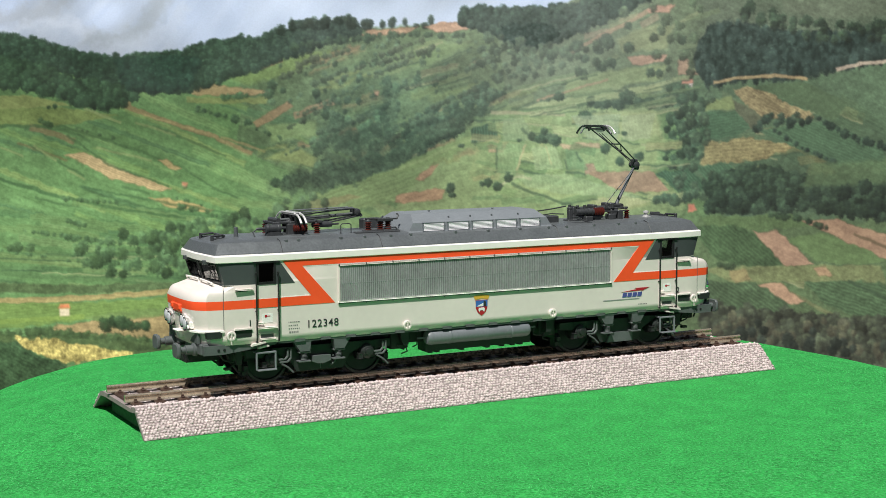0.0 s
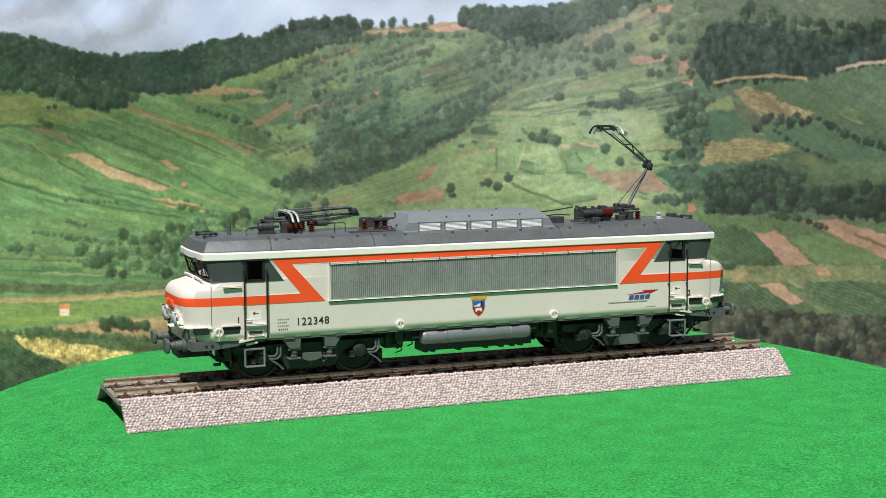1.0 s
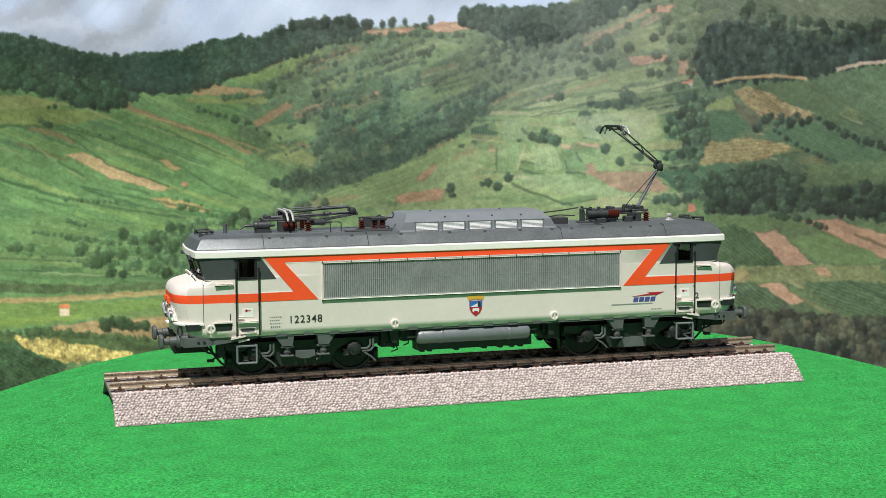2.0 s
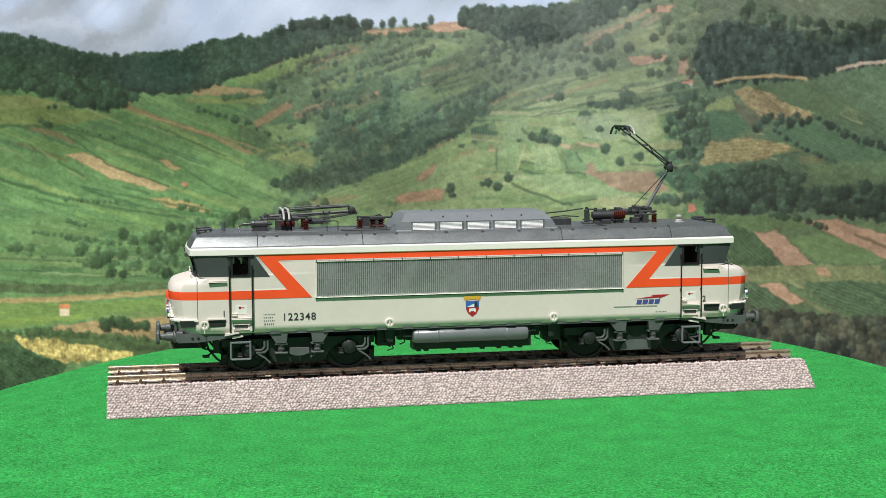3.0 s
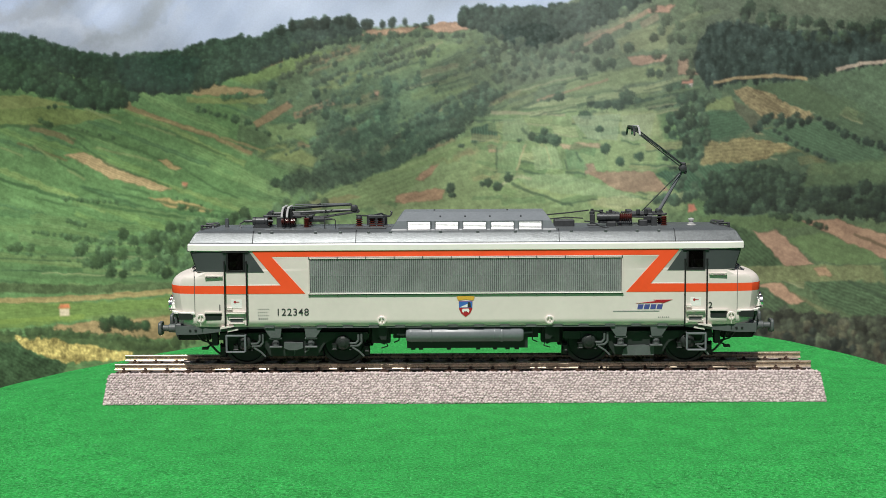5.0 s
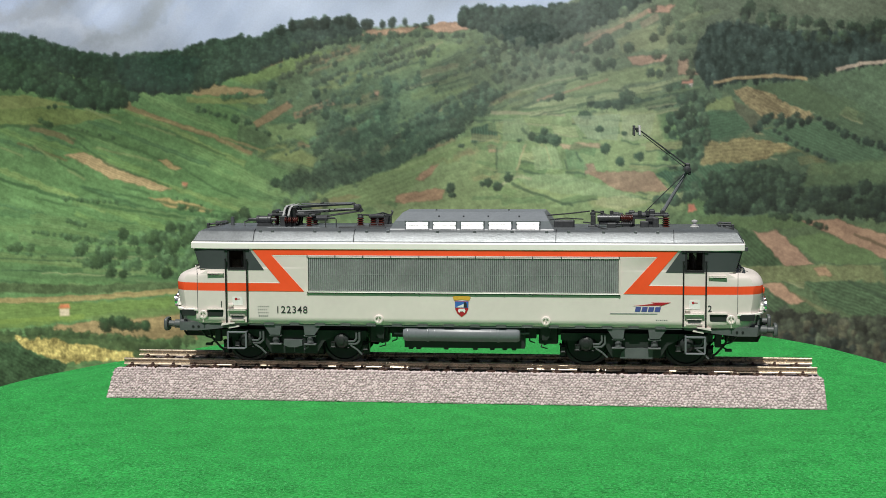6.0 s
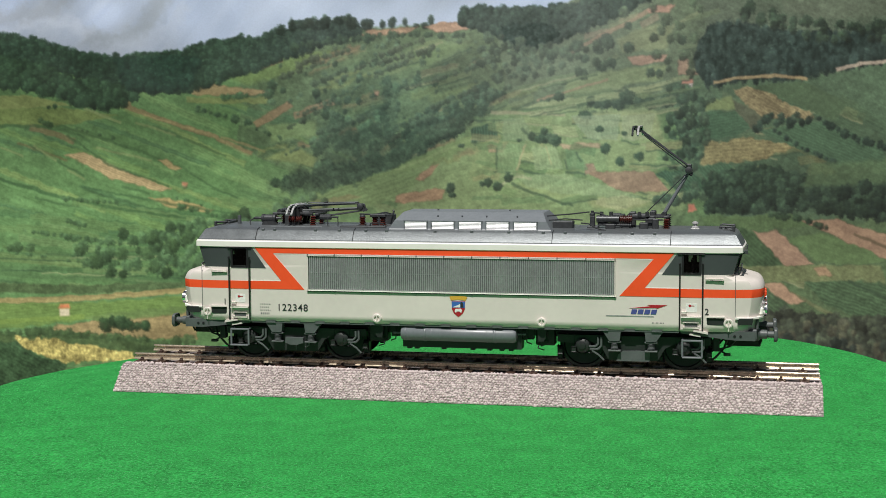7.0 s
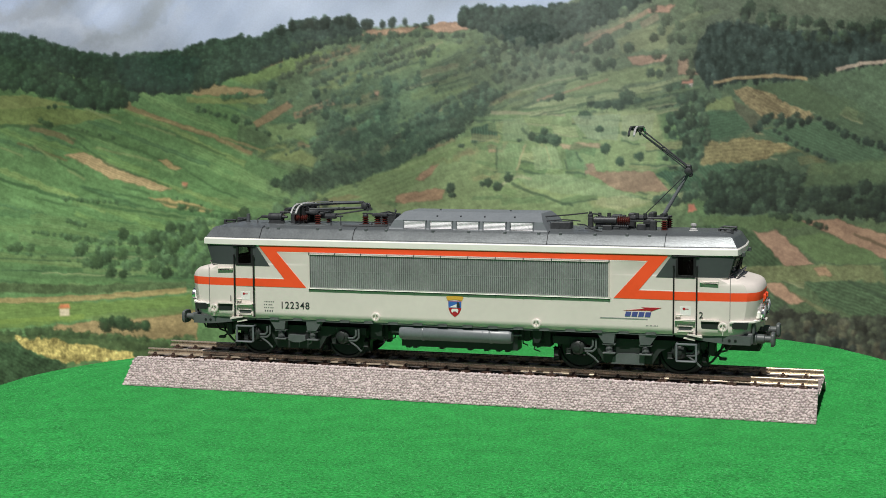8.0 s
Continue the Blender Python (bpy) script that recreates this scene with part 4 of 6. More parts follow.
# base frame and insulators common to both pantographs; s is the end of the roof
def panto_base(s, name, label):
    bm = B()
    box(bm, s * 57 - 3.2, s * 57 + 3.2, -2.2, 2.2, 57.4, 59.0, 0.3)
    root = part(name, bm, M_PANTO, loco, label)
    for y in (-4.2, 4.2):
        bm = B()
        box(bm, s * 59 - 7, s * 59 + 7, y - 0.5, y + 0.5, 58.0, 58.7, 0.15)
        part("base_beam", bm, M_PANTO, root)
    for x in (50.5, 60.5, 64.8):
        bm = B()
        box(bm, s * x - 0.7, s * x + 0.7, -5, 5, 57.8, 58.6, 0.15)
        part("cross_beam", bm, M_PANTO, root)
    bm = B()
    rod(bm, (s * 64.0, -3.6, 59.0), (s * 64.0, 3.6, 59.0), 0.8, 10)
    part("pivot_shaft", bm, M_PANTO, root)
    bm = B()
    box(bm, s * 60 - 1.6, s * 60 + 1.6, -5.4, -3.6, 54.6, 58.0, 0.2)
    part("drive_box", bm, M_PANTO, root)
    bm = B()
    turned(bm, [(0.3, s * 43.6), (0.35, s * 46.0), (0.9, s * 46.05), (0.9, s * 52.5), (0.5, s * 52.6)], (0, -3, 57.2), "X", 10)
    part("air_cylinder", bm, M_PANTO, root)
    for x, y in ((65.0, -5.0), (65.0, 5.0), (51.8, 5.0)) + (((51.8, -5.0),) if s < 0 else ()):
        insulator(s * x, y, 54.5, 3.2, 1.1, root)
    return root


# raised pantograph
up = panto_base(1, "raised_pantograph", "raised single-arm pantograph in dark metal")
bm = B()
rod(bm, (63.9, 0, 59.0), (71.7, 0, 72.4), 0.62, 10, 0.5)
part("lower_arm", bm, M_TANK, up)
bm = B()
wire(bm, [(58.2, -1.6, 59.2), (70.6, -1.0, 71.6)], 0.16, 6)
part("thrust_rod", bm, M_PANTO, up)
bm = B()
turned(bm, [(0.6, -2.0), (1.15, -1.8), (1.15, -1.3), (0.7, -1.1), (0.7, 1.1), (1.15, 1.3), (1.15, 1.8), (0.6, 2.0)], (71.7, 0, 73.0), "Y", 12)
box(bm, 70.9, 72.6, -1.2, 1.2, 72.2, 75.0, 0.3)
box(bm, 71.8, 72.9, -1.6, 1.6, 71.2, 72.6, 0.3)
part("knee", bm, M_PANTO, up)
bm = B()
for a in (-1, 1):
    wire(bm, [(71.2, a * 1.3, 74.6), (63.5, a * 3.2, 80.4), (56.0, a * 4.6, 86.0)], 0.25, 7)
    wire(bm, [(71.0, a * 0.5, 73.6), (57.4, a * 0.9, 84.2)], 0.14, 6)
    wire(bm, [(63.5, a * 3.2, 80.4), (66.2, 0, 78.0)], 0.17, 5)
wire(bm, [(63.5, -3.2, 80.4), (63.5, 3.2, 80.4)], 0.24, 6)
wire(bm, [(56.4, -4.8, 85.7), (56.4, 4.8, 85.7)], 0.3, 6)
part("upper_arm", bm, M_PANTO, up)


def pan_head(xc, zc, parent):
    for dx, mat in ((-0.85, M_PANTO if zc > 70 else M_PANTOL), (0.85, M_PANTOL)):
        bm = B()
        pts = []
        for i in range(19):
            y = -10.6 + 21.2 * i / 18
            d = max(0, abs(y) - 6.2)
            pts.append((xc + dx, y, zc - 0.13 * d * d))
        wire(bm, pts, 0.36, 6)
        box(bm, xc + dx - 0.4, xc + dx + 0.4, -5.6, 5.6, zc + 0.1, zc + 0.5, 0.1)
        part("contact_strip", bm, mat, parent, "bowed contact strip with down-turned horns")
    bm = B()
    for y in (-4.6, 4.6):
        box(bm, xc - 1.2, xc + 1.2, y - 0.3, y + 0.3, zc - 0.9, zc - 0.2, 0.1)
        rod(bm, (xc, y, zc - 0.4), (xc + 0.4, y, zc - 1.6), 0.4, 6)
    part("head_spring", bm, M_PANTO, parent)


pan_head(55.4, 86.7, up)

# folded pantograph
dn = panto_base(-1, "folded_pantograph", "folded single-arm pantograph lying over the roof")
bm = B()
rod(bm, (-63.0, 0, 58.9), (-37.4, 0, 60.0), 0.42, 10)
part("lower_arm", bm, M_FRAME, dn)
bm = B()
wire(bm, [(-55.6, -1.4, 58.6), (-37.0, -1.0, 59.8)], 0.2, 6)
part("thrust_rod", bm, M_PANTO, dn)
bm = B()
turned(bm, [(0.5, -2.2), (1.0, -2.0), (1.0, -1.4), (0.7, -1.2), (0.7, 1.2), (1.0, 1.4), (1.0, 2.0), (0.5, 2.2)], (-36.4, 0, 60.6), "Y", 12)
box(bm, -37.6, -35.8, -1.4, 1.4, 59.6, 61.6, 0.3)
part("knee", bm, M_PANTO, dn)
bm = B()
for a in (-1, 1):
    wire(bm, [(-37.2, a * 1.3, 61.6), (-46.0, a * 3.0, 61.3), (-57.0, a * 4.6, 60.6)], 0.22, 7)
    wire(bm, [(-37.4, a * 0.5, 62.0), (-56, a * 0.9, 61.0)], 0.15, 6)
    wire(bm, [(-46.0, a * 3.0, 61.3), (-43.0, 0, 61.5)], 0.17, 5)
wire(bm, [(-46, -3.0, 61.3), (-46, 3.0, 61.3)], 0.24, 6)
wire(bm, [(-48.4, -3.2, 61.8), (-47.2, -3.2, 62.2)], 0.35, 6)
part("upper_arm", bm, M_PANTO, dn)
pan_head(-58.4, 60.9, dn)
# dark springs and plates under the lying head
for y in (-5.6, -2.4, 2.4, 5.6):
    bm = B()
    prism(bm, [(-59.6, 60.4), (-59.2, 57.2), (-58.6, 54.6), (-56.4, 54.6), (-55.9, 57.8), (-56.8, 60.2)], y - 0.35, y + 0.35)
    part("head_rest", bm, M_BLACK, dn, "dark plate under the folded head")
for y in (-4.0, 0.0, 4.0):
    bm = B()
    for h in range(6):
        turned(bm, [(0.55, 0), (0.85, 0.2), (0.55, 0.4)], (-57.6, y, 55.4 + h * 0.8), "Z", 10)
    part("head_spring", bm, M_PANTO, dn)
bm = B()
for y in (-1.5, 1.5):
    prism(bm, [(-37.6, 61.6), (-36.0, 61.2), (-34.6, 59.4), (-35.2, 58.9), (-37.2, 60.0)], y - 0.25, y + 0.25)
    wire(bm, [(-35.4, y, 59.4), (-47.0, y * 1.6, 57.6), (-51.0, y * 1.6, 57.6)], 0.26, 7)
part("lower_arm_tube", bm, M_PANTO, dn)
bm = B()
for a in (-1, 1):
    wire(bm, [(-38.0, a * 2.0, 62.0), (-47.5, a * 3.6, 61.7), (-56.5, a * 5.2, 61.4)], 0.16, 7)
part("guide_rod", bm, M_TANK, dn, "thin grey rod along the folded arm")

# high-voltage gear between pantographs and hood
bm = B()
box(bm, -36.5, -24.2, -6.6, -4.8, 54.4, 54.95, 0.1)
for x in (-34.5, -30.2, -27.6):
    box(bm, x - 1.3, x + 1.3, -7.0, -4.4, 54.5, 55.0, 0.1)
    turned(bm, [(1.0, 0), (1.0, 0.4), (0.6, 0.8), (0.6, 1.2)], (x, -5.6, 57.5), "Z", 10)
wire(bm, [(-35.5, -5.6, 58.5), (-24.4, -5.6, 58.2)], 0.28, 6)
wire(bm, [(-30.2, -5.6, 58.4), (-27.6, -2.0, 58.9), (-25.6, 3.0, 57.6)], 0.25, 6)
wire(bm, [(-24.4, -5.6, 58.2), (-23.8, -5.4, 59.4), (-24.2, -5.0, 59.8)], 0.3, 6)
box(bm, -31.6, -26.4, -7.2, -4.6, 57.6, 58.6, 0.2)
box(bm, -32.5, -25.8, 2.0, 6.0, 54.5, 58.0, 0.4)
wire(bm, [(-45.5, -9.0, 54.4), (-45.5, -9.0, 57.2), (-45.0, -9.0, 57.6), (-42.6, -9.0, 57.6), (-42.0, -9.0, 57.2), (-42.0, -9.0, 54.4)], 0.16, 6)
box(bm, -41, -25.5, -10.5, -8.2, 54.3, 54.9, 0.2)
wire(bm, [(-31, -9.4, 54.8), (-30.8, -9.4, 55.8), (-26.6, -9.4, 55.8), (-26.4, -9.4, 54.8)], 0.2, 6)
gear = part("switch_gear", bm, M_PANTO, loco, "dark roof switch gear with brown insulators")
for x in (-34.5, -30.2, -27.6):
    insulator(x, -5.6, 54.8, 2.8, 1.2, gear)
insulator(-60.0, -5.6, 56.6, 4.6, 1.2, gear, True)
# cable run, isolators and boxes at the raised end
bm = B()
wire(bm, [(25.5, -4.5, 58.2), (34.5, -4.5, 59.0), (40.5, -4.0, 59.7)], 0.22, 6)
wire(bm, [(27.0, -6.5, 57.0), (33.0, -6.5, 57.6), (38.5, -6.0, 57.2)], 0.2, 6)
box(bm, 29.0, 35.6, -7.6, -3.0, 54.4, 56.9, 0.3)
box(bm, 40.0, 43.6, -6.5, -3.0, 54.4, 55.2, 0.2)
turned(bm, [(0.9, 0), (0.9, 0.6), (0.5, 0.9), (0.5, 1.6)], (41.5, -5.0, 58.6), "Z", 10)
rod(bm, (43.0, -6.2, 57.6), (50.2, -6.2, 57.6), 1.15, 12)
rod(bm, (43.4, -6.2, 56.0), (54.0, -6.2, 55.8), 0.5, 8)
box(bm, 46.0, 49.0, -8.4, -5.6, 54.4, 56.2, 0.25)
for x in (43.6, 45.0, 46.4, 47.8, 49.4):
    turned(bm, [(1.3, x - 0.15), (1.3, x + 0.15)], (0, -6.2, 57.6), "X", 12)
wire(bm, [(54.0, -6.2, 57.6), (58.0, -6.2, 57.4), (64.0, -6.2, 57.5)], 0.25, 6)
wire(bm, [(41.5, -5, 59.6), (44.0, -5.6, 59.4), (46.0, -6.0, 58.6)], 0.24, 6)
wire(bm, [(38.5, -10.6, 56.6), (41.0, -10.8, 56.4), (43.4, -11.0, 55.0), (46.5, -11.2, 54.3)], 0.22, 6)
for x in (44.5, 47.5, 56.5, 59.0):
    rod(bm, (x, -5.2, 58.4), (x, -5.2, 59.9), 0.6, 8)
for x0, x1, y0, y1, z0, z1 in ((51.0, 53.6, -6.4, -3.8, 54.5, 57.6), (56.6, 59.4, -7.0, -4.0, 54.5, 56.6), (60.6, 62.6, -6.6, -4.2, 54.5, 57.8), (40.8, 42.4, -5.8, -4.2, 54.5, 58.6),
                               (53.0, 55.0, -2.0, 2.0, 54.5, 59.6), (47.0, 50.0, 1.0, 5.0, 54.5, 58.8), (59.6, 61.4, -3.0, 3.0, 58.4, 60.0)):
    box(bm, x0, x1, y0, y1, z0, z1, 0.25)
part("breaker", bm, M_PANTO, gear)
insulator(50.4, -6.2, 57.6, 4.0, 1.4, gear, True)

# horns, aerial and end boxes
for s in (-1, 1):
    bm = B()
    turned(bm, [(0.3, s * 72.2), (0.5, s * 71.6), (0.45, s * 69.4), (1.3, s * 69.2), (1.38, s * 68.4), (1.25, s * 68.2), (1.25, s * 65.4), (1.38, s * 65.2), (1.38, s * 64.4), (0.5, s * 64.2), (0.4, s * 62.6)],
           (0, -6.0, 56.9), "X", 14)
    prism(bm, [(s * 69.4, 54.3), (s * 63.4, 54.3), (s * 64.6, 55.9), (s * 68.6, 55.9)], -7.0, -5.0)
    wire(bm, [(s * 72.0, -6.0, 56.8), (s * 73.4, -6.4, 56.0), (s * 73.0, -7.2, 54.5)], 0.22, 6)
    if s < 0:
        part("horn", bm, M_PANTO, loco, "dark air horn on the roof")
    else:
        bm.free()
    bm = B()
    for y in (-5.5, 5.5):
        box(bm, s * 84.2 - 2.3, s * 84.2 + 2.3, y - 0.2, y + 0.2, 54.2, 54.7, 0.06)
    box(bm, s * 81.9 - 0.4, s * 81.9 + 0.4, -4.2, 4.2, 54.0, 55.5, 0.12)
    rod(bm, (s * 82.2, -4.6, 55.5), (s * 86.2, -4.6, 55.2), 0.32, 8)
    rod(bm, (s * 82.2, 4.6, 55.5), (s * 86.2, 4.6, 55.2), 0.32, 8)
    box(bm, s * 83.6 - 0.4, s * 83.6 + 0.4, -3.8, -2.6, 54.0, 55.6, 0.12)
    for y in (-5.3, 5.3):
        box(bm, s * 86.0 - 0.4, s * 86.0 + 0.4, y - 0.5, y + 0.5, 53.6, 55.6, 0.12)
    part("roof_end_box", bm, M_PANTO, loco, "dark frame on the cab roof")
bm = B()
rod(bm, (-78.0, -4, 54.2), (-78.0, -4, 57.6), 0.7, 10, 0.6)
part("aerial", bm, M_ROOF, loco)
bm = B()
turned(bm, [(1.1, 0), (1.1, 0.9), (0.6, 1.1), (0.6, 1.7), (1.0, 1.8), (1.0, 2.3), (0.3, 2.6)], (74.0, -4.0, 54.4), "Z", 10)
box(bm, 72.6, 75.4, -5.2, -2.8, 54.2, 54.8, 0.1)
part("whistle", bm, M_PANTOL, loco, "small bright whistle")
bm = B()
rod(bm, (-70, -9, 54.2), (-62, -9, 54.4), 0.35, 6)
part("roof_pipe", bm, M_ROOF, loco)
bm = B()
rod(bm, (68, -9.4, 54.2), (60, -9.4, 54.4), 0.3, 6)
part("roof_pipe", bm, M_ROOF, loco)
bm = B()
box(bm, -65, -47, -10.2, -8.6, 54.2, 54.6, 0.15)
part("roof_conduit", bm, M_ROOF, loco)

# the roof and all that stands on it sits down on the eaves band
ON_ROOF = {"roof", "roof_hood", "raised_pantograph", "folded_pantograph", "switch_gear", "horn", "roof_end_box", "aerial", "whistle", "roof_pipe", "roof_conduit"}
for ob in loco.children:
    if ob.name.split(".")[0] in ON_ROOF:
        ob.location.z = -0.45 * MM

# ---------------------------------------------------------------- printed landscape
# A large paper print behind the plate, set square to the camera to fit its view. Its picture is laid down as ink on a
# fine grid of the sheet;
# the painter below works in print units, one pixel of the view (0.35 mm), u to the right and v down the sheet.
VIEW_UNIT = 0.9 / 2573.02
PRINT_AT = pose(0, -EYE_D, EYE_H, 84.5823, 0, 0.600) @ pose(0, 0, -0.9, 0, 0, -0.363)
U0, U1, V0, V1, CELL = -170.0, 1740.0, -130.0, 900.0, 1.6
NU, NV = int((U1 - U0) / CELL) + 1, int((V1 - V0) / CELL) + 1
UU, VV = np.meshgrid(U0 + CELL * np.arange(NU), V0 + CELL * np.arange(NV))
INK = np.zeros((NV, NU, 3))
PR = np.random.RandomState(11)


def cloudy(su, sv, seed, angle=0.0, octaves=4, gain=0.55):
    """Soft noise in -1..1 with features su wide and sv high, turned by angle degrees."""
    rs = np.random.RandomState(seed)
    a = radians(angle)
    p = (UU * math.cos(a) + VV * math.sin(a)) / su
    q = (-UU * math.sin(a) + VV * math.cos(a)) / sv
    out, amp, tot = 0.0, 1.0, 0.0
    for _ in range(octaves):
        g = rs.rand(256, 256) * 2 - 1
        i, j = np.floor(p).astype(int), np.floor(q).astype(int)
        fx, fy = p - i, q - j
        fx, fy = fx * fx * (3 - 2 * fx), fy * fy * (3 - 2 * fy)
        i0, i1, j0, j1 = i % 256, (i + 1) % 256, j % 256, (j + 1) % 256
        out = out + amp * ((g[j0, i0] * (1 - fx) + g[j0, i1] * fx) * (1 - fy) + (g[j1, i0] * (1 - fx) + g[j1, i1] * fx) * fy)
        tot += amp
        amp *= gain
        p, q = p * 2.03 + 17.3, q * 2.03 + 5.1
    return out / tot * 1.6


WARP_U, WARP_V = cloudy(14, 14, 3, octaves=3), cloudy(14, 14, 4, octaves=3)
GRAIN = cloudy(5, 5, 5, octaves=3, gain=0.8)
BROAD = cloudy(90, 60, 6)
CLUMP = cloudy(16, 13, 8, octaves=4, gain=0.7)
FINE = cloudy(3.4, 3.0, 9, octaves=2, gain=0.8)
TRUNKS = cloudy(4.5, 24, 10, octaves=2)


def inside(pts, soft=1.6, wob=2.5):
    """Cover of a polygon, with slightly wandering soft edges; and the window of the sheet it lies in."""
    us, vs = [p[0] for p in pts], [p[1] for p in pts]
    a0, a1 = int(max(0, (min(us) - 12 - U0) / CELL)), int(min(NU, (max(us) + 12 - U0) / CELL))
    b0, b1 = int(max(0, (min(vs) - 12 - V0) / CELL)), int(min(NV, (max(vs) + 12 - V0) / CELL))
    w = (slice(b0, b1), slice(a0, a1))
    u, v = UU[w] + wob * WARP_U[w], VV[w] + wob * WARP_V[w]
    inn = np.zeros(u.shape, bool)
    dist = np.full(u.shape, 1e9)
    n = len(pts)
    for k in range(n):
        (x0, y0), (x1, y1) = pts[k], pts[(k + 1) % n]
        if y0 != y1:
            inn ^= ((y0 > v) != (y1 > v)) & (u < (x1 - x0) * (v - y0) / (y1 - y0) + x0)
        dx, dy = x1 - x0, y1 - y0
        t = np.clip(((u - x0) * dx + (v - y0) * dy) / (dx * dx + dy * dy + 1e-9), 0, 1)
        dist = np.minimum(dist, np.hypot(u - x0 - t * dx, v - y0 - t * dy))
    return w, np.clip(0.5 + np.where(inn, dist, -dist) / (2 * soft), 0, 1)


def plot(colour, pts, rows=0.0, angle=0.0, period=7.0, mottle=0.10, cover=1.0, soft=1.6, wob=2.5):
    """A field: a patch of one crop, with mottling and, where asked, drilled rows."""
    w, m = inside(pts, soft, wob)
    f = 1 + mottle * (0.4 * GRAIN[w] + 0.4 * CLUMP[w] + 0.5 * BROAD[w])
    if rows:
        a = radians(angle)
        s = -UU[w] * math.sin(a) + VV[w] * math.cos(a) + 2.0 * WARP_V[w]
        f = f + rows * np.sin(2 * math.pi * s / period)
    c = np.array(colour)[None, None] * f[..., None]
    k = (m * cover)[..., None]
    INK[w] = INK[w] * (1 - k) + c * k


def puff(u, v, r, colour, tall, soft, cover, lean):
    R = r * max(1, tall) + 3
    a0, a1 = int((u - R - U0) / CELL), int((u + R - U0) / CELL) + 2
    b0, b1 = int((v - R - V0) / CELL), int((v + R - V0) / CELL) + 2
    if a0 < 0 or b0 < 0 or a1 >= NU or b1 >= NV:
        return
    w = (slice(b0, b1), slice(a0, a1))
    du, dv = (UU[w] - u) / r, (VV[w] - v) / (r * tall)
    g = np.hypot(du, dv) + 0.18 * GRAIN[w] + 0.2 * CLUMP[w]
    k = (np.clip((1.0 - g) * r / soft + 0.3, 0, 1) * cover)[..., None]
    lit = 1.0 - lean * (0.55 * du + 0.85 * dv) + 0.10 * GRAIN[w] + 0.07 * TRUNKS[w]
    INK[w] = INK[w] * (1 - k) + np.array(colour)[None, None] * lit[..., None] * k


def tree(u, v, r, colour, tall=1.0):
    """One tree as it is printed: a dark ragged body, and lit clumps of leaves in its upper part."""
    c = np.array(colour, float) * (0.94 + 0.12 * PR.rand())
    if r < 4.5:
        puff(u, v, r, c, tall, 3.2, 0.75, 0.25)
        return
    puff(u + 0.15 * r, v + 0.12 * r, r, c * 0.93, tall, 3.6, 0.85, 0.22)
    for _ in range(2 + int(r / 3)):
        a, d = 2 * math.pi * PR.rand(), 0.72 * math.sqrt(PR.rand())
        du, dv = d * math.cos(a), d * math.sin(a) - 0.12
        f = 1.06 - 0.3 * (0.5 * du + 0.8 * dv) + 0.16 * (PR.rand() - 0.5)
        puff(u + du * r, v + dv * r * tall, r * (0.25 + 0.2 * PR.rand()), c * f * np.array((1.03, 1.03, 0.97)), 0.85, 3.2, 0.6, 0.2)


def wood(colour, pts, gap, r0, r1, fill=True, tall=1.15, spread=0.10, chance=1.0):
    """A stand of trees over a patch; gap is the spacing between trunks."""
    if fill:
        plot([c * 0.82 for c in colour], pts, mottle=0.22, soft=2.5, wob=6)
    us, vs = [p[0] for p in pts], [p[1] for p in pts]
    v = min(vs)
    while v < max(vs):
        u = min(us) + gap * PR.rand()
        while u < max(us):
            pu, pv = u + gap * (PR.rand() - 0.5), v + gap * 0.6 * (PR.rand() - 0.5)
            c = False
            for k in range(len(pts)):
                (x0, y0), (x1, y1) = pts[k], pts[(k + 1) % len(pts)]
                if (y0 > pv) != (y1 > pv) and pu < (x1 - x0) * (pv - y0) / (y1 - y0) + x0:
                    c = not c
            if c and PR.rand() < chance:
                f = 1 + spread * 2 * (PR.rand() - 0.5)
                tree(pu, pv, r0 + (r1 - r0) * PR.rand(), [x * f for x in colour], tall * (0.85 + 0.3 * PR.rand()))
            u += gap
        v += gap * 0.62


def hedge(colour, pts, r, gap=None, chance=1.0):
    gap = gap or r * 1.1
    for (x0, y0), (x1, y1) in zip(pts, pts[1:]):
        n = max(1, int(math.hypot(x1 - x0, y1 - y0) / gap))
        for i in range(n):
            if PR.rand() < chance:
                t = (i + PR.rand()) / n
                f = 1 + 0.2 * (PR.rand() - 0.5)
                tree(x0 + (x1 - x0) * t, y0 + (y1 - y0) * t + 0.5 * r * (PR.rand() - 0.5), r * (0.7 + 0.6 * PR.rand()), [c * f for c in colour], 0.9 + 0.3 * PR.rand())


def band(colour, pts, width, cover=0.9, mottle=0.08):
    """A track, furrow or strip along a line."""
    for (x0, y0), (x1, y1) in zip(pts, pts[1:]):
        d = math.hypot(x1 - x0, y1 - y0) + 1e-6
        nx, ny = -(y1 - y0) / d * width / 2, (x1 - x0) / d * width / 2
        plot(colour, [(x0 + nx, y0 + ny), (x1 + nx, y1 + ny), (x1 - nx, y1 - ny), (x0 - nx, y0 - ny)], cover=cover, mottle=mottle, soft=1.3, wob=1.6)


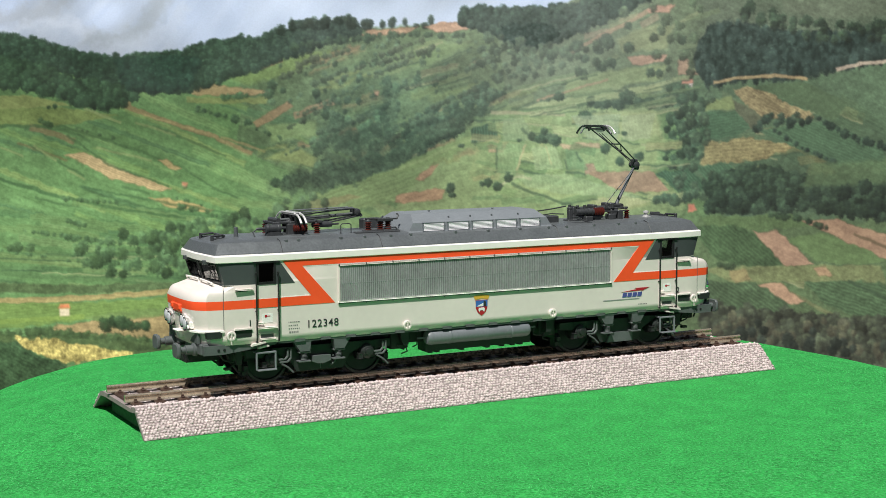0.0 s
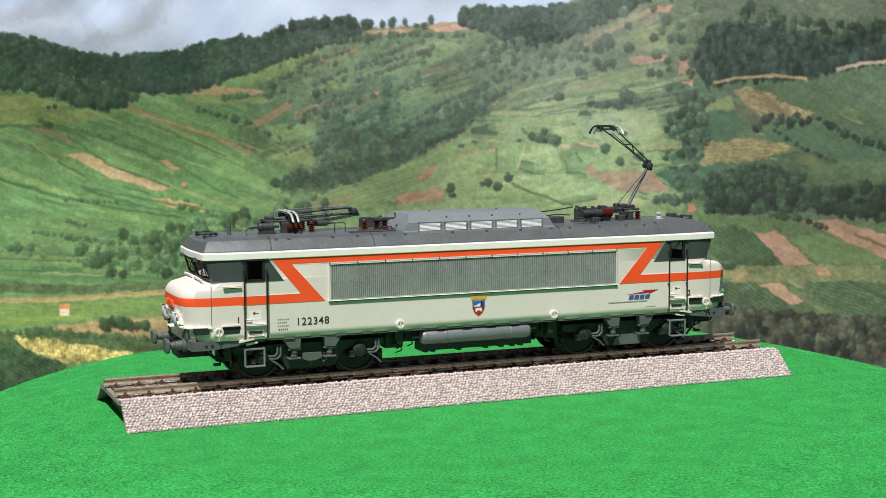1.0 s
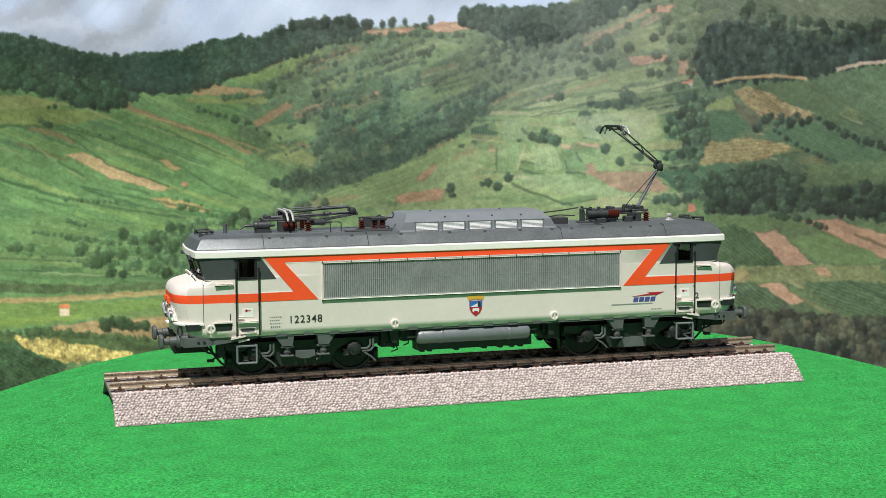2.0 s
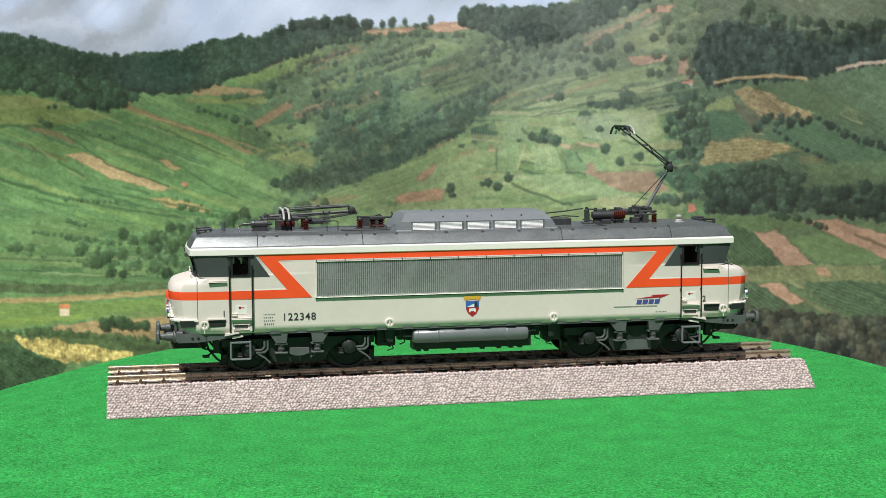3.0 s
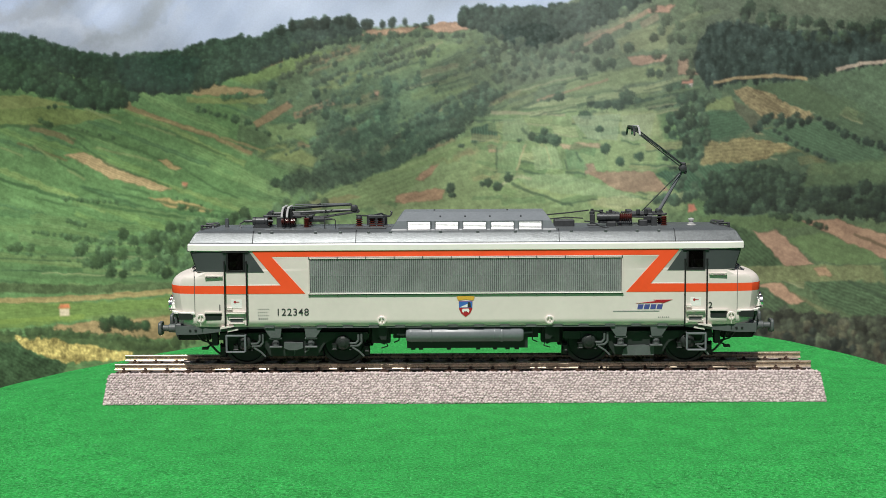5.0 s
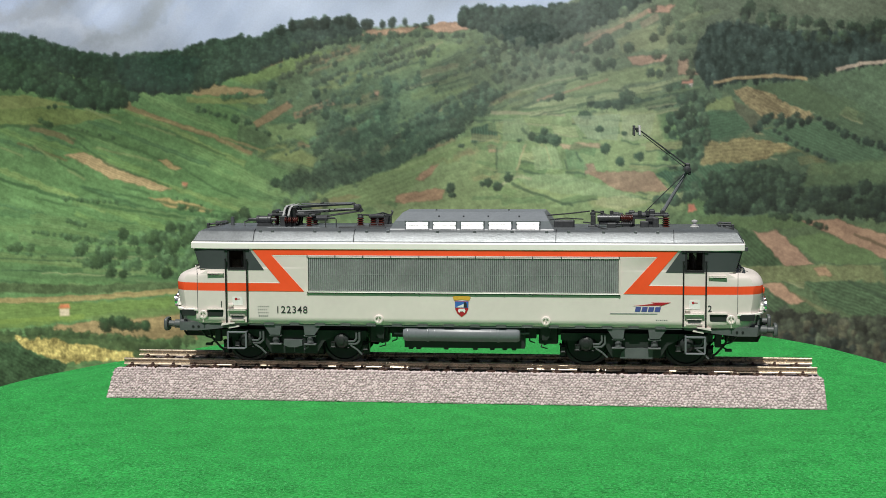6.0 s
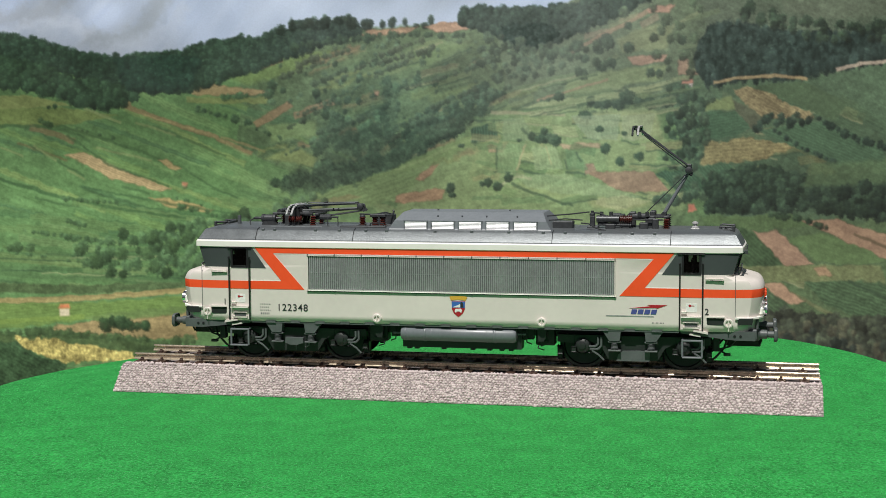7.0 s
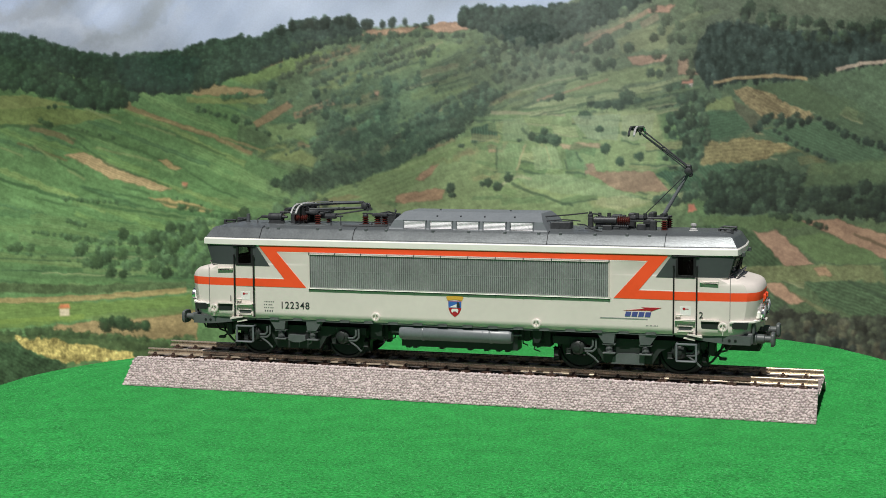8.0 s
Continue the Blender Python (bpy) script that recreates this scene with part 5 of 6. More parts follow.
def patches(n, area, angles, length, depth, colours, cover=0.75, edge=0.5, rows=0.05):
    """Small plots strewn over an area, each with a darker or lighter boundary along its lower side."""
    for k in range(n):
        u0, v0 = area[0] + (area[1] - area[0]) * PR.rand(), area[2] + (area[3] - area[2]) * PR.rand()
        ln, wd = length[0] + (length[1] - length[0]) * PR.rand(), depth[0] + (depth[1] - depth[0]) * PR.rand()
        a = radians(angles[0] + (angles[1] - angles[0]) * PR.rand())
        dx, dy = ln * math.cos(a), ln * math.sin(a)
        sk = wd * (0.5 - PR.rand())
        plot(colours[k % len(colours)], [(u0, v0), (u0 + dx, v0 + dy), (u0 + dx + sk, v0 + dy + wd), (u0 + sk, v0 + wd)], rows=rows, angle=math.degrees(a), period=4.5,
             cover=cover, soft=1.2, wob=2)
        if PR.rand() < edge:
            c = (70, 98, 66) if PR.rand() < 0.7 else (168, 176, 118)
            band(c, [(u0 + sk, v0 + wd), (u0 + dx + sk, v0 + dy + wd)], 2.6, 0.65)


DEEP, WOODS, PALE_WOODS = (54, 77, 60), (56, 82, 58), (76, 104, 66)
MEADOW, BRIGHT, DULL = (108, 148, 86), (128, 166, 96), (88, 126, 80)
EARTH, TAN, CLAY = (156, 128, 86), (178, 152, 98), (176, 140, 98)

# sky with soft clouds; wrinkle shading of the paper is put into its ink
INK[:] = np.array((193, 210, 238))
shade = np.clip(0.45 + 1.1 * cloudy(150, 70, 21, -35, 2), 0, 1)[..., None]
INK[:] = INK * (1 - 0.6 * shade) + np.array((176, 187, 200)) * 0.6 * shade
crease_shade = np.clip(cloudy(120, 16, 22, -52, 2), -1, 1)[..., None] * np.array((16, 14, 10))
INK[:] = INK + 0.4 * crease_shade
glow = np.exp(-((UU - 640) / 330) ** 2)[..., None]
INK[:] = INK * (1 - 0.6 * glow) + np.array((214, 228, 248)) * 0.6 * glow

# folds of the paper sky: their shading inked in as soft darker and lighter sweeps
for fold_shade, line, wide in (((172, 182, 190), [(150, 66), (215, 78), (246, 62), (268, 30), (300, -20)], 30), ((176, 184, 194), [(-20, 34), (50, 26), (88, 16), (120, -10)], 26),
                         ((210, 220, 236), [(0, 62), (44, 46), (92, 36), (132, 42), (156, 64)], 14), ((206, 218, 236), [(170, 88), (250, 78), (300, 50), (330, 10)], 20)):
    for (u0, v0), (u1, v1) in zip(line, line[1:]):
        d = math.hypot(u1 - u0, v1 - v0)
        nu, nv = -(v1 - v0) / d * wide / 2, (u1 - u0) / d * wide / 2
        plot(fold_shade, [(u0 + nu, v0 + nv), (u1 + nu, v1 + nv), (u1 - nu, v1 - nv), (u0 - nu, v0 - nv)], mottle=0.0, cover=0.6, soft=9, wob=8)

# far land as a whole
plot(MEADOW, [(-200, 70), (60, 80), (200, 104), (330, 92), (520, 60), (640, 50), (800, 42), (1050, 6), (1100, -40), (1800, -60), (1800, 950), (-200, 950)], mottle=0.14, soft=3)
# wooded middle slope
plot((98, 126, 80), [(430, 120), (640, 52), (840, 44), (1000, 60), (900, 190), (700, 300), (560, 330), (420, 260)], mottle=0.22)
# upper right slope
plot((104, 130, 88), [(880, 60), (1060, -20), (1280, -60), (1260, 140), (1200, 200), (900, 190)], mottle=0.2)
# pale middle meadows
plot((138, 168, 100), [(880, 205), (1150, 168), (1178, 225), (1164, 300), (1215, 350), (1190, 430), (700, 430), (640, 340), (800, 250)], mottle=0.13, soft=10, wob=10)
# right slope, darker greens
plot((94, 116, 84), [(1250, -100), (1760, -120), (1760, 90), (1230, 80)], mottle=0.2, soft=16, wob=14)
plot((88, 120, 80), [(1200, 140), (1300, 120), (1760, 60), (1760, 420), (1290, 410), (1250, 340), (1215, 300), (1235, 220)], mottle=0.16, soft=18, wob=16)
plot((96, 126, 76), [(1180, 376), (1300, 392), (1760, 380), (1760, 720), (1150, 720)], mottle=0.2, soft=10, wob=10)

# ---- left slope: long narrow plots running down to the right
for k in range(46):
    u0, v0 = -60 + 620 * PR.rand(), 150 + 240 * PR.rand()
    ln, wd = 90 + 190 * PR.rand(), 5 + 11 * PR.rand()
    a = radians(16 + 10 * PR.rand() - 0.03 * max(0, v0 - 250))
    c = [MEADOW, BRIGHT, DULL, (122, 156, 84), (140, 166, 92), (98, 136, 78)][k % 6]
    dx, dy = ln * math.cos(a), ln * math.sin(a)
    plot(c, [(u0, v0), (u0 + dx, v0 + dy), (u0 + dx - 2, v0 + dy + wd), (u0 - 4, v0 + wd * 0.8)], rows=0.05, angle=math.degrees(a), period=5, cover=0.75)
plot((146, 160, 90), [(-20, 168), (70, 172), (130, 186), (60, 192), (-20, 196)], mottle=0.1)
plot((130, 150, 80), [(-40, 195), (110, 190), (210, 205), (100, 225), (-40, 220)], mottle=0.14)
band((80, 112, 66), [(-20, 222), (110, 224), (230, 262), (330, 300)], 5, 0.7)
band((78, 112, 66), [(230, 190), (350, 235), (470, 262), (560, 300)], 5, 0.6)
band((158, 176, 108), [(150, 192), (190, 208), (215, 218)], 5, 0.8)
band(EARTH, [(206, 181), (232, 184)], 8)
band(EARTH, [(210, 183), (262, 203), (330, 226), (388, 244)], 8)
band(TAN, [(255, 203), (350, 232)], 3, 0.7)
band(EARTH, [(386, 246), (414, 258), (446, 272)], 8, 0.85)
band(TAN, [(392, 242), (470, 268)], 4, 0.6)
band((136, 122, 82), [(52, 226), (92, 236), (132, 250)], 11, 0.8)
plot(CLAY, [(116, 274), (146, 269), (205, 296), (304, 334), (284, 340), (196, 316)], rows=0.05, angle=22, period=4)
band((190, 150, 110), [(150, 272), (230, 306)], 3, 0.6)
plot((172, 140, 92), [(280, 284), (296, 281), (322, 300), (310, 303)])
plot((176, 146, 92), [(262, 352), (300, 351), (380, 372), (360, 376), (300, 366)])
band((124, 112, 70), [(30, 252), (80, 270), (120, 284)], 5, 0.6)
hedge(PALE_WOODS, [(68, 214), (92, 220)], 6)
hedge(WOODS, [(85, 190), (100, 188)], 5)
hedge(PALE_WOODS, [(130, 226), (200, 245)], 3, 12, 0.6)
tree(326, 327, 6, (150, 140, 100))
plot((176, 96, 74), [(322, 322), (332, 322), (330, 328), (323, 328)])
for tint, lines in (((78, 110, 66), ([(0, 225), (60, 224), (120, 232), (160, 250)], [(50, 255), (110, 290), (150, 312)], [(148, 335), (200, 352), (250, 365), (290, 376)], [(60, 350), (110, 362), (140, 366)],
                                    [(215, 330), (265, 343)], [(270, 224), (330, 247), (400, 277)], [(330, 300), (380, 335), (420, 350)], [(120, 240), (190, 290), (300, 330)], [(0, 318), (60, 332), (100, 346)])),
                    ((154, 170, 104), ([(60, 258), (100, 285)], [(170, 262), (230, 275), (270, 285)], [(240, 217), (310, 240)], [(120, 300), (150, 318)], [(400, 256), (440, 276)], [(490, 255), (550, 287)],
                                       [(380, 352), (420, 366)], [(0, 262), (40, 276)]))):
    for line in lines:
        band(tint, line, 4, 0.65)
# gentle lower left fields
for k in range(30):
    u0, v0 = -70 + 520 * PR.rand(), 330 + 170 * PR.rand()
    ln, wd = 120 + 200 * PR.rand(), 5 + 9 * PR.rand()
    a = radians(4 + 9 * PR.rand())
    c = [(100, 138, 82), (116, 150, 86), (84, 122, 74), (126, 158, 94), (108, 140, 80)][k % 5]
    dx, dy = ln * math.cos(a), ln * math.sin(a)
    plot(c, [(u0, v0), (u0 + dx, v0 + dy), (u0 + dx, v0 + dy + wd), (u0, v0 + wd)], rows=0.05, angle=math.degrees(a), period=4, cover=0.7)
band((70, 104, 62), [(-20, 312), (90, 345), (220, 372), (330, 386)], 5, 0.7)
band((74, 108, 66), [(140, 330), (250, 352), (420, 380)], 4, 0.6)
band((132, 160, 92), [(-20, 455), (90, 462), (170, 470)], 14, 0.7)

# ---- middle slope
for k in range(34):
    u0, v0 = 430 + 420 * PR.rand(), 72 + 230 * PR.rand()
    ln, wd = 40 + 80 * PR.rand(), 6 + 10 * PR.rand()
    a = radians(-12 - 14 * PR.rand())
    c = [(122, 148, 84), (136, 156, 86), (108, 140, 84), (146, 142, 90), (118, 152, 92), (150, 130, 86)][k % 6]
    dx, dy = ln * math.cos(a), ln * math.sin(a)
    plot(c, [(u0, v0), (u0 + dx, v0 + dy), (u0 + dx, v0 + dy + wd), (u0, v0 + wd)], cover=0.7, mottle=0.16, soft=3, wob=5)
plot((124, 152, 94), [(640, 130), (720, 85), (830, 72), (800, 100), (700, 132)], mottle=0.1, soft=4, wob=5)
plot((118, 150, 88), [(690, 104), (780, 76), (840, 80), (760, 112), (690, 130)], mottle=0.1, soft=4, wob=5)
plot((150, 128, 86), [(520, 108), (590, 92), (640, 78), (630, 92), (560, 112)], soft=3, wob=5, mottle=0.2, cover=0.8)
plot((160, 130, 88), [(330, 154), (380, 150), (470, 160), (480, 166), (420, 170), (340, 168)], mottle=0.12)
plot((134, 150, 84), [(330, 172), (480, 172), (470, 182), (400, 184), (330, 180)], mottle=0.12)
hedge((72, 104, 68), [(390, 172), (440, 168)], 6, 7)
band((150, 112, 78), [(450, 222), (480, 206), (514, 184)], 13, 0.85)
plot((120, 150, 80), [(400, 140), (450, 122), (520, 100), (600, 86), (520, 130), (440, 150)], mottle=0.14, soft=4)
band((160, 124, 82), [(452, 122), (500, 106)], 9, 0.75)
band((160, 130, 92), [(520, 206), (560, 190), (592, 178)], 12, 0.75)
plot((126, 156, 92), [(470, 222), (560, 216), (560, 240), (480, 250)], mottle=0.12, soft=3)
plot((138, 160, 90), [(520, 260), (560, 280), (552, 296), (470, 280)], mottle=0.1, soft=3)
wood((76, 106, 72), [(560, 200), (660, 190), (700, 150), (690, 250), (720, 290), (640, 320), (560, 330), (550, 270)], 17, 6, 11, fill=False, spread=0.3, chance=0.5)
wood((84, 112, 78), [(470, 90), (640, 66), (840, 60), (900, 120), (820, 200), (640, 230), (470, 220)], 19, 3, 7, fill=False, spread=0.25, chance=0.3)
wood((76, 104, 74), [(540, 110), (700, 90), (700, 200), (560, 210)], 18, 3, 7, fill=False, spread=0.25, chance=0.35)
wood((68, 96, 68), [(735, 205), (850, 150), (900, 160), (870, 190), (760, 262), (690, 300), (560, 330), (580, 296), (690, 270)], 12, 6, 10, fill=False, spread=0.2, chance=0.9)
hedge((58, 84, 58), [(480, 326), (560, 312), (660, 290), (720, 262), (800, 232)], 10, 12)
hedge((62, 88, 60), [(683, 135), (684, 160), (680, 215), (690, 250)], 8, 11)
for u, v, r, tall in ((684, 148, 8, 1.9), (737, 142, 9, 1.1), (780, 136, 10, 1), (768, 144, 8, 1), (558, 163, 8, 1), (690, 240, 12, 1.1), (590, 224, 11, 1), (608, 250, 12, 1), (570, 250, 12, 1),
                     (480, 150, 8, 1.1), (474, 166, 10, 0.9), (500, 160, 6, 1), (415, 210, 8, 1), (438, 216, 8, 0.9), (360, 196, 6, 0.8), (350, 190, 5, 0.8), (384, 203, 7, 0.6)):
    tree(u, v, r, (70, 98, 68), tall)
hedge((72, 100, 66), [(345, 194), (400, 206), (470, 234), (545, 262)], 4, 12, 0.8)
plot((176, 120, 90), [(662, 160), (671, 160), (671, 168), (663, 168)])
plot((132, 164, 92), [(690, 300), (800, 252), (870, 228), (860, 244), (800, 275), (720, 306), (620, 345), (560, 350)], mottle=0.1, soft=3)
band((150, 178, 104), [(700, 302), (800, 262), (850, 240)], 5, 0.7)
plot((128, 160, 92), [(560, 345), (700, 306), (760, 300), (720, 345), (600, 380)], mottle=0.1, rows=0.04, angle=-20, soft=3)
plot((158, 120, 84), [(736, 318), (762, 294), (776, 292), (752, 320)], mottle=0.12)
plot((164, 124, 86), [(700, 348), (770, 333), (788, 338), (784, 352), (720, 360), (698, 358)], mottle=0.12)
plot((168, 128, 86), [(520, 362), (620, 345), (640, 350), (560, 372)], mottle=0.1, cover=0.3)

patches(30, (600, 900, 80, 230), (-26, -10), (30, 80), (5, 12), [(118, 146, 90), (104, 134, 84), (130, 152, 92), (140, 140, 92), (110, 140, 88)], 0.5, 0.45)
for k in range(30):
    u0, v0 = 470 + 370 * PR.rand(), 84 + 190 * PR.rand()
    a, ln = radians(-14 - 16 * PR.rand()), 30 + 90 * PR.rand()
    hedge((78 + 10 * PR.rand(), 106, 74), [(u0, v0), (u0 + ln * math.cos(a), v0 + ln * math.sin(a))], 3.2 + 2.6 * PR.rand(), 6, 0.8)
# dark masses of trees in the valley
plot((78, 106, 72), [(480, 326), (540, 300), (600, 290), (690, 268), (740, 230), (800, 205), (850, 190), (850, 215), (790, 240), (740, 268), (690, 300), (600, 330), (540, 345), (500, 345)],
     mottle=0.35, cover=0.75, soft=6, wob=10)
plot((82, 110, 76), [(560, 250), (570, 215), (600, 200), (620, 230), (660, 240), (680, 190), (678, 140), (692, 132), (705, 200), (690, 260), (640, 285), (570, 285)], mottle=0.3, cover=0.6, soft=6, wob=10)
# ---- forest on the left ridge
wood(DEEP, [(-180, 42), (0, 63), (60, 70), (110, 86), (160, 98), (205, 103), (262, 94), (322, 91), (352, 79), (402, 69), (430, 66), (450, 71), (494, 56), (530, 48), (560, 44),
            (600, 38), (625, 40), (640, 60), (560, 80), (500, 104), (450, 122), (405, 134), (385, 146), (330, 160), (270, 160), (200, 160), (100, 120), (0, 110), (-180, 100)], 8.5, 6, 9, spread=0.16)
wood((58, 84, 60), [(-180, 100), (0, 104), (60, 112), (130, 140), (200, 150), (250, 160), (236, 178), (200, 190), (152, 186), (110, 172), (60, 158), (0, 152), (-180, 150)], 10, 7, 11, spread=0.18)
wood((48, 74, 60), [(205, 108), (330, 100), (352, 110), (330, 156), (262, 160), (215, 150)], 9, 6, 9, spread=0.12)
hedge((50, 72, 54), [(492, 52), (522, 44), (560, 40), (600, 36), (628, 38)], 9, 11)
for u, v, r, tall in ((516, 40, 4, 1.9), (545, 40, 10, 1), (618, 39, 14, 0.9), (648, 43, 12, 0.9), (676, 42, 6, 1.3), (693, 38, 8, 1.3), (716, 38, 5, 1.6), (762, 36, 6, 1.7), (750, 44, 8, 0.7), (736, 45, 6, 0.7)):
    tree(u, v, r, (54, 74, 56), tall)
plot((168, 122, 88), [(640, 62), (650, 53), (690, 50), (740, 48), (716, 62)], mottle=0.2)
plot((172, 120, 90), [(752, 48), (780, 40), (832, 40), (830, 52), (800, 58), (770, 58)], mottle=0.15)
hedge((70, 96, 66), [(640, 66), (700, 60), (760, 60), (830, 62)], 6, 9, 0.9)
hedge((62, 88, 62), [(510, 84), (600, 70), (660, 68)], 7, 10, 0.8)

# ---- upper right slope
patches(26, (1240, 1560, 150, 310), (16, 34), (40, 100), (10, 26), [(84, 116, 76), (94, 126, 80), (76, 106, 72), (104, 130, 84), (112, 132, 80)], 0.55, 0.6)
patches(12, (1240, 1460, 196, 300), (-12, 4), (30, 70), (8, 18), [(80, 112, 74), (130, 138, 82), (96, 124, 78)], 0.5, 0.5)
patches(24, (1000, 1240, 0, 150), (-34, -8), (25, 70), (5, 13), [(124, 148, 96), (112, 138, 90), (140, 156, 102), (150, 140, 102), (104, 128, 86)], 0.6, 0.45)
wood((52, 76, 58), [(812, 18), (850, 12), (930, 14), (1010, 10), (1060, -4), (1120, -40), (1200, -60), (1180, -20), (1090, 30), (1010, 60), (960, 82), (900, 70), (860, 55), (812, 44)], 9, 6, 9, spread=0.16)
wood((48, 70, 58), [(886, 48), (960, 42), (985, 60), (960, 84), (910, 84), (888, 66)], 9, 6, 9, spread=0.12)
wood((78, 104, 74), [(840, 52), (900, 62), (1000, 90), (1000, 120), (900, 150), (850, 120)], 16, 5, 9, fill=False, spread=0.2, chance=0.8)
band((164, 136, 98), [(1010, 95), (1060, 66), (1110, 42), (1150, 18)], 7, 0.75)
plot((128, 148, 94), [(1090, 70), (1160, 42), (1190, 50), (1180, 90), (1100, 92)], mottle=0.12, soft=3)
plot((166, 120, 92), [(1108, 100), (1180, 98), (1172, 112), (1118, 115)], mottle=0.1)
plot((170, 116, 90), [(1145, 20), (1160, 10), (1195, 8), (1185, 21), (1150, 23)], mottle=0.1)
plot((160, 118, 90), [(1200, 106), (1224, 104), (1215, 122), (1240, 132), (1200, 134)], mottle=0.15, cover=0.85)
plot((134, 160, 98), [(1000, 140), (1120, 120), (1180, 116), (1170, 140), (1060, 160), (1000, 170)], mottle=0.12, soft=3)
plot((156, 178, 112), [(905, 196), (960, 180), (1060, 168), (1168, 148), (1172, 160), (1060, 178), (940, 192)], mottle=0.07)
band((170, 140, 100), [(950, 178), (1020, 158), (1075, 142)], 4, 0.75)
band((176, 176, 124), [(870, 200), (940, 200), (1000, 203)], 6, 0.7)
band((82, 112, 72), [(905, 194), (1000, 190), (1060, 180)], 5, 0.8)
hedge((66, 92, 66), [(1040, 185), (1110, 183), (1200, 180), (1235, 170)], 9, 10)
hedge((62, 88, 62), [(1020, 204), (1080, 204)], 8, 12)
for u, v, r, tall in ((988, 170, 11, 0.8), (958, 178, 4, 1), (970, 177, 4, 1), (1044, 176, 9, 1), (1108, 170, 14, 1), (1190, 152, 15, 1), (1150, 128, 9, 1), (1165, 130, 8, 1), (1110, 84, 10, 1), (1072, 74, 14, 1),
                     (1062, 118, 10, 1), (1034, 104, 9, 1), (1020, 82, 12, 1), (975, 98, 9, 0.8), (930, 120, 8, 0.8), (1206, 70, 8, 1), (1110, 46, 8, 1), (1058, 88, 10, 1), (1080, 112, 9, 1), (1200, 200, 12, 1.1)):
    tree(u, v, r, (66, 92, 66), tall)
wood((72, 98, 68), [(960, 90), (1060, 80), (1090, 120), (1020, 150), (960, 150)], 20, 5, 10, fill=False, spread=0.2, chance=0.6)
wood((78, 102, 70), [(1100, 20), (1240, -40), (1250, 130), (1190, 140)], 24, 5, 10, fill=False, spread=0.2, chance=0.5)
wood((50, 71, 58), [(1232, 96), (1250, 52), (1285, 42), (1330, 50), (1420, 62), (1480, 62), (1600, 52), (1740, 40), (1740, 100), (1568, 104), (1490, 114), (1440, 128), (1400, 134), (1300, 138), (1252, 148), (1236, 130)], 8, 5, 8, tall=1.9, spread=0.3)
wood((60, 84, 60), [(1330, 0), (1420, 40), (1568, 40), (1740, 30), (1740, 60), (1500, 74), (1400, 60), (1300, 30)], 15, 6, 11, fill=False, spread=0.2, chance=0.75)
plot((106, 126, 92), [(1370, -20), (1580, -30), (1580, 26), (1460, 34), (1390, 20)], mottle=0.14, soft=3, cover=0.8)
hedge((60, 84, 60), [(1420, 36), (1520, 46), (1600, 40)], 9, 16, 0.8)
band((190, 172, 138), [(1480, 124), (1520, 114), (1600, 104)], 7, 0.85)
band(TAN, [(1262, 146), (1310, 138), (1370, 134), (1430, 140)], 6, 0.85)
plot((168, 92, 78), [(1206, 143), (1224, 139), (1226, 149), (1207, 151)], mottle=0.05)
plot((206, 190, 172), [(1218, 150), (1226, 148), (1226, 163), (1219, 164)], mottle=0.03)
plot((156, 140, 90), [(1300, 156), (1342, 154), (1382, 178), (1440, 206), (1420, 212), (1356, 210), (1322, 186)], rows=0.05, angle=30, period=5, mottle=0.28, wob=4, cover=0.85)
plot((86, 116, 74), [(1322, 152), (1420, 146), (1500, 180), (1480, 214), (1440, 200), (1370, 168)], mottle=0.12)
plot((96, 110, 76), [(1290, 172), (1330, 192), (1360, 214), (1320, 232)], mottle=0.14)
plot((128, 152, 88), [(1250, 178), (1296, 172), (1300, 192), (1246, 198)], mottle=0.1)
plot((78, 116, 76), [(1240, 200), (1300, 196), (1330, 226), (1300, 240), (1238, 250)], mottle=0.1, rows=0.05, angle=-10, period=5)
plot((152, 142, 86), [(1246, 254), (1320, 244), (1392, 256), (1404, 262), (1360, 280), (1240, 293)], rows=0.06, angle=-6, period=6, mottle=0.28, wob=4, cover=0.85)
plot((84, 122, 80), [(1340, 230), (1460, 214), (1560, 260), (1568, 300), (1480, 292), (1400, 258)], mottle=0.1, rows=0.05, angle=22, period=5)
plot((74, 112, 74), [(1160, 305), (1220, 298), (1262, 335), (1200, 340)], rows=0.08, angle=48, period=5)
plot((80, 118, 78), [(1232, 296), (1290, 290), (1330, 330), (1270, 338)], rows=0.06, angle=48, period=5)
wood((54, 78, 58), [(1340, 200), (1420, 204), (1440, 214), (1380, 226), (1330, 232)], 11, 5, 8, fill=False, spread=0.2, chance=0.6)
wood((66, 94, 66), [(1190, 150), (1236, 160), (1250, 200), (1230, 290), (1180, 300), (1170, 250)], 15, 5, 11, fill=False, spread=0.3, chance=0.6)
wood((74, 100, 70), [(1195, 150), (1262, 160), (1258, 200), (1262, 250), (1235, 255), (1250, 300), (1290, 345), (1200, 350), (1185, 300), (1200, 230)], 13, 5, 10, fill=False, spread=0.25, chance=0.55)
hedge((54, 78, 58), [(1370, 230), (1420, 262), (1480, 288)], 4, 8)
hedge((54, 78, 58), [(1440, 206), (1500, 240), (1570, 262)], 7, 10)

# ---- pale meadows in the middle
patches(14, (900, 1160, 150, 205), (-14, -4), (40, 110), (5, 11), [(150, 174, 108), (120, 150, 92), (166, 184, 118), (110, 140, 86)], 0.6, 0.5)
plot((74, 110, 74), [(833, 230), (876, 214), (884, 246), (836, 252)], rows=0.12, angle=88, period=5, mottle=0.08)
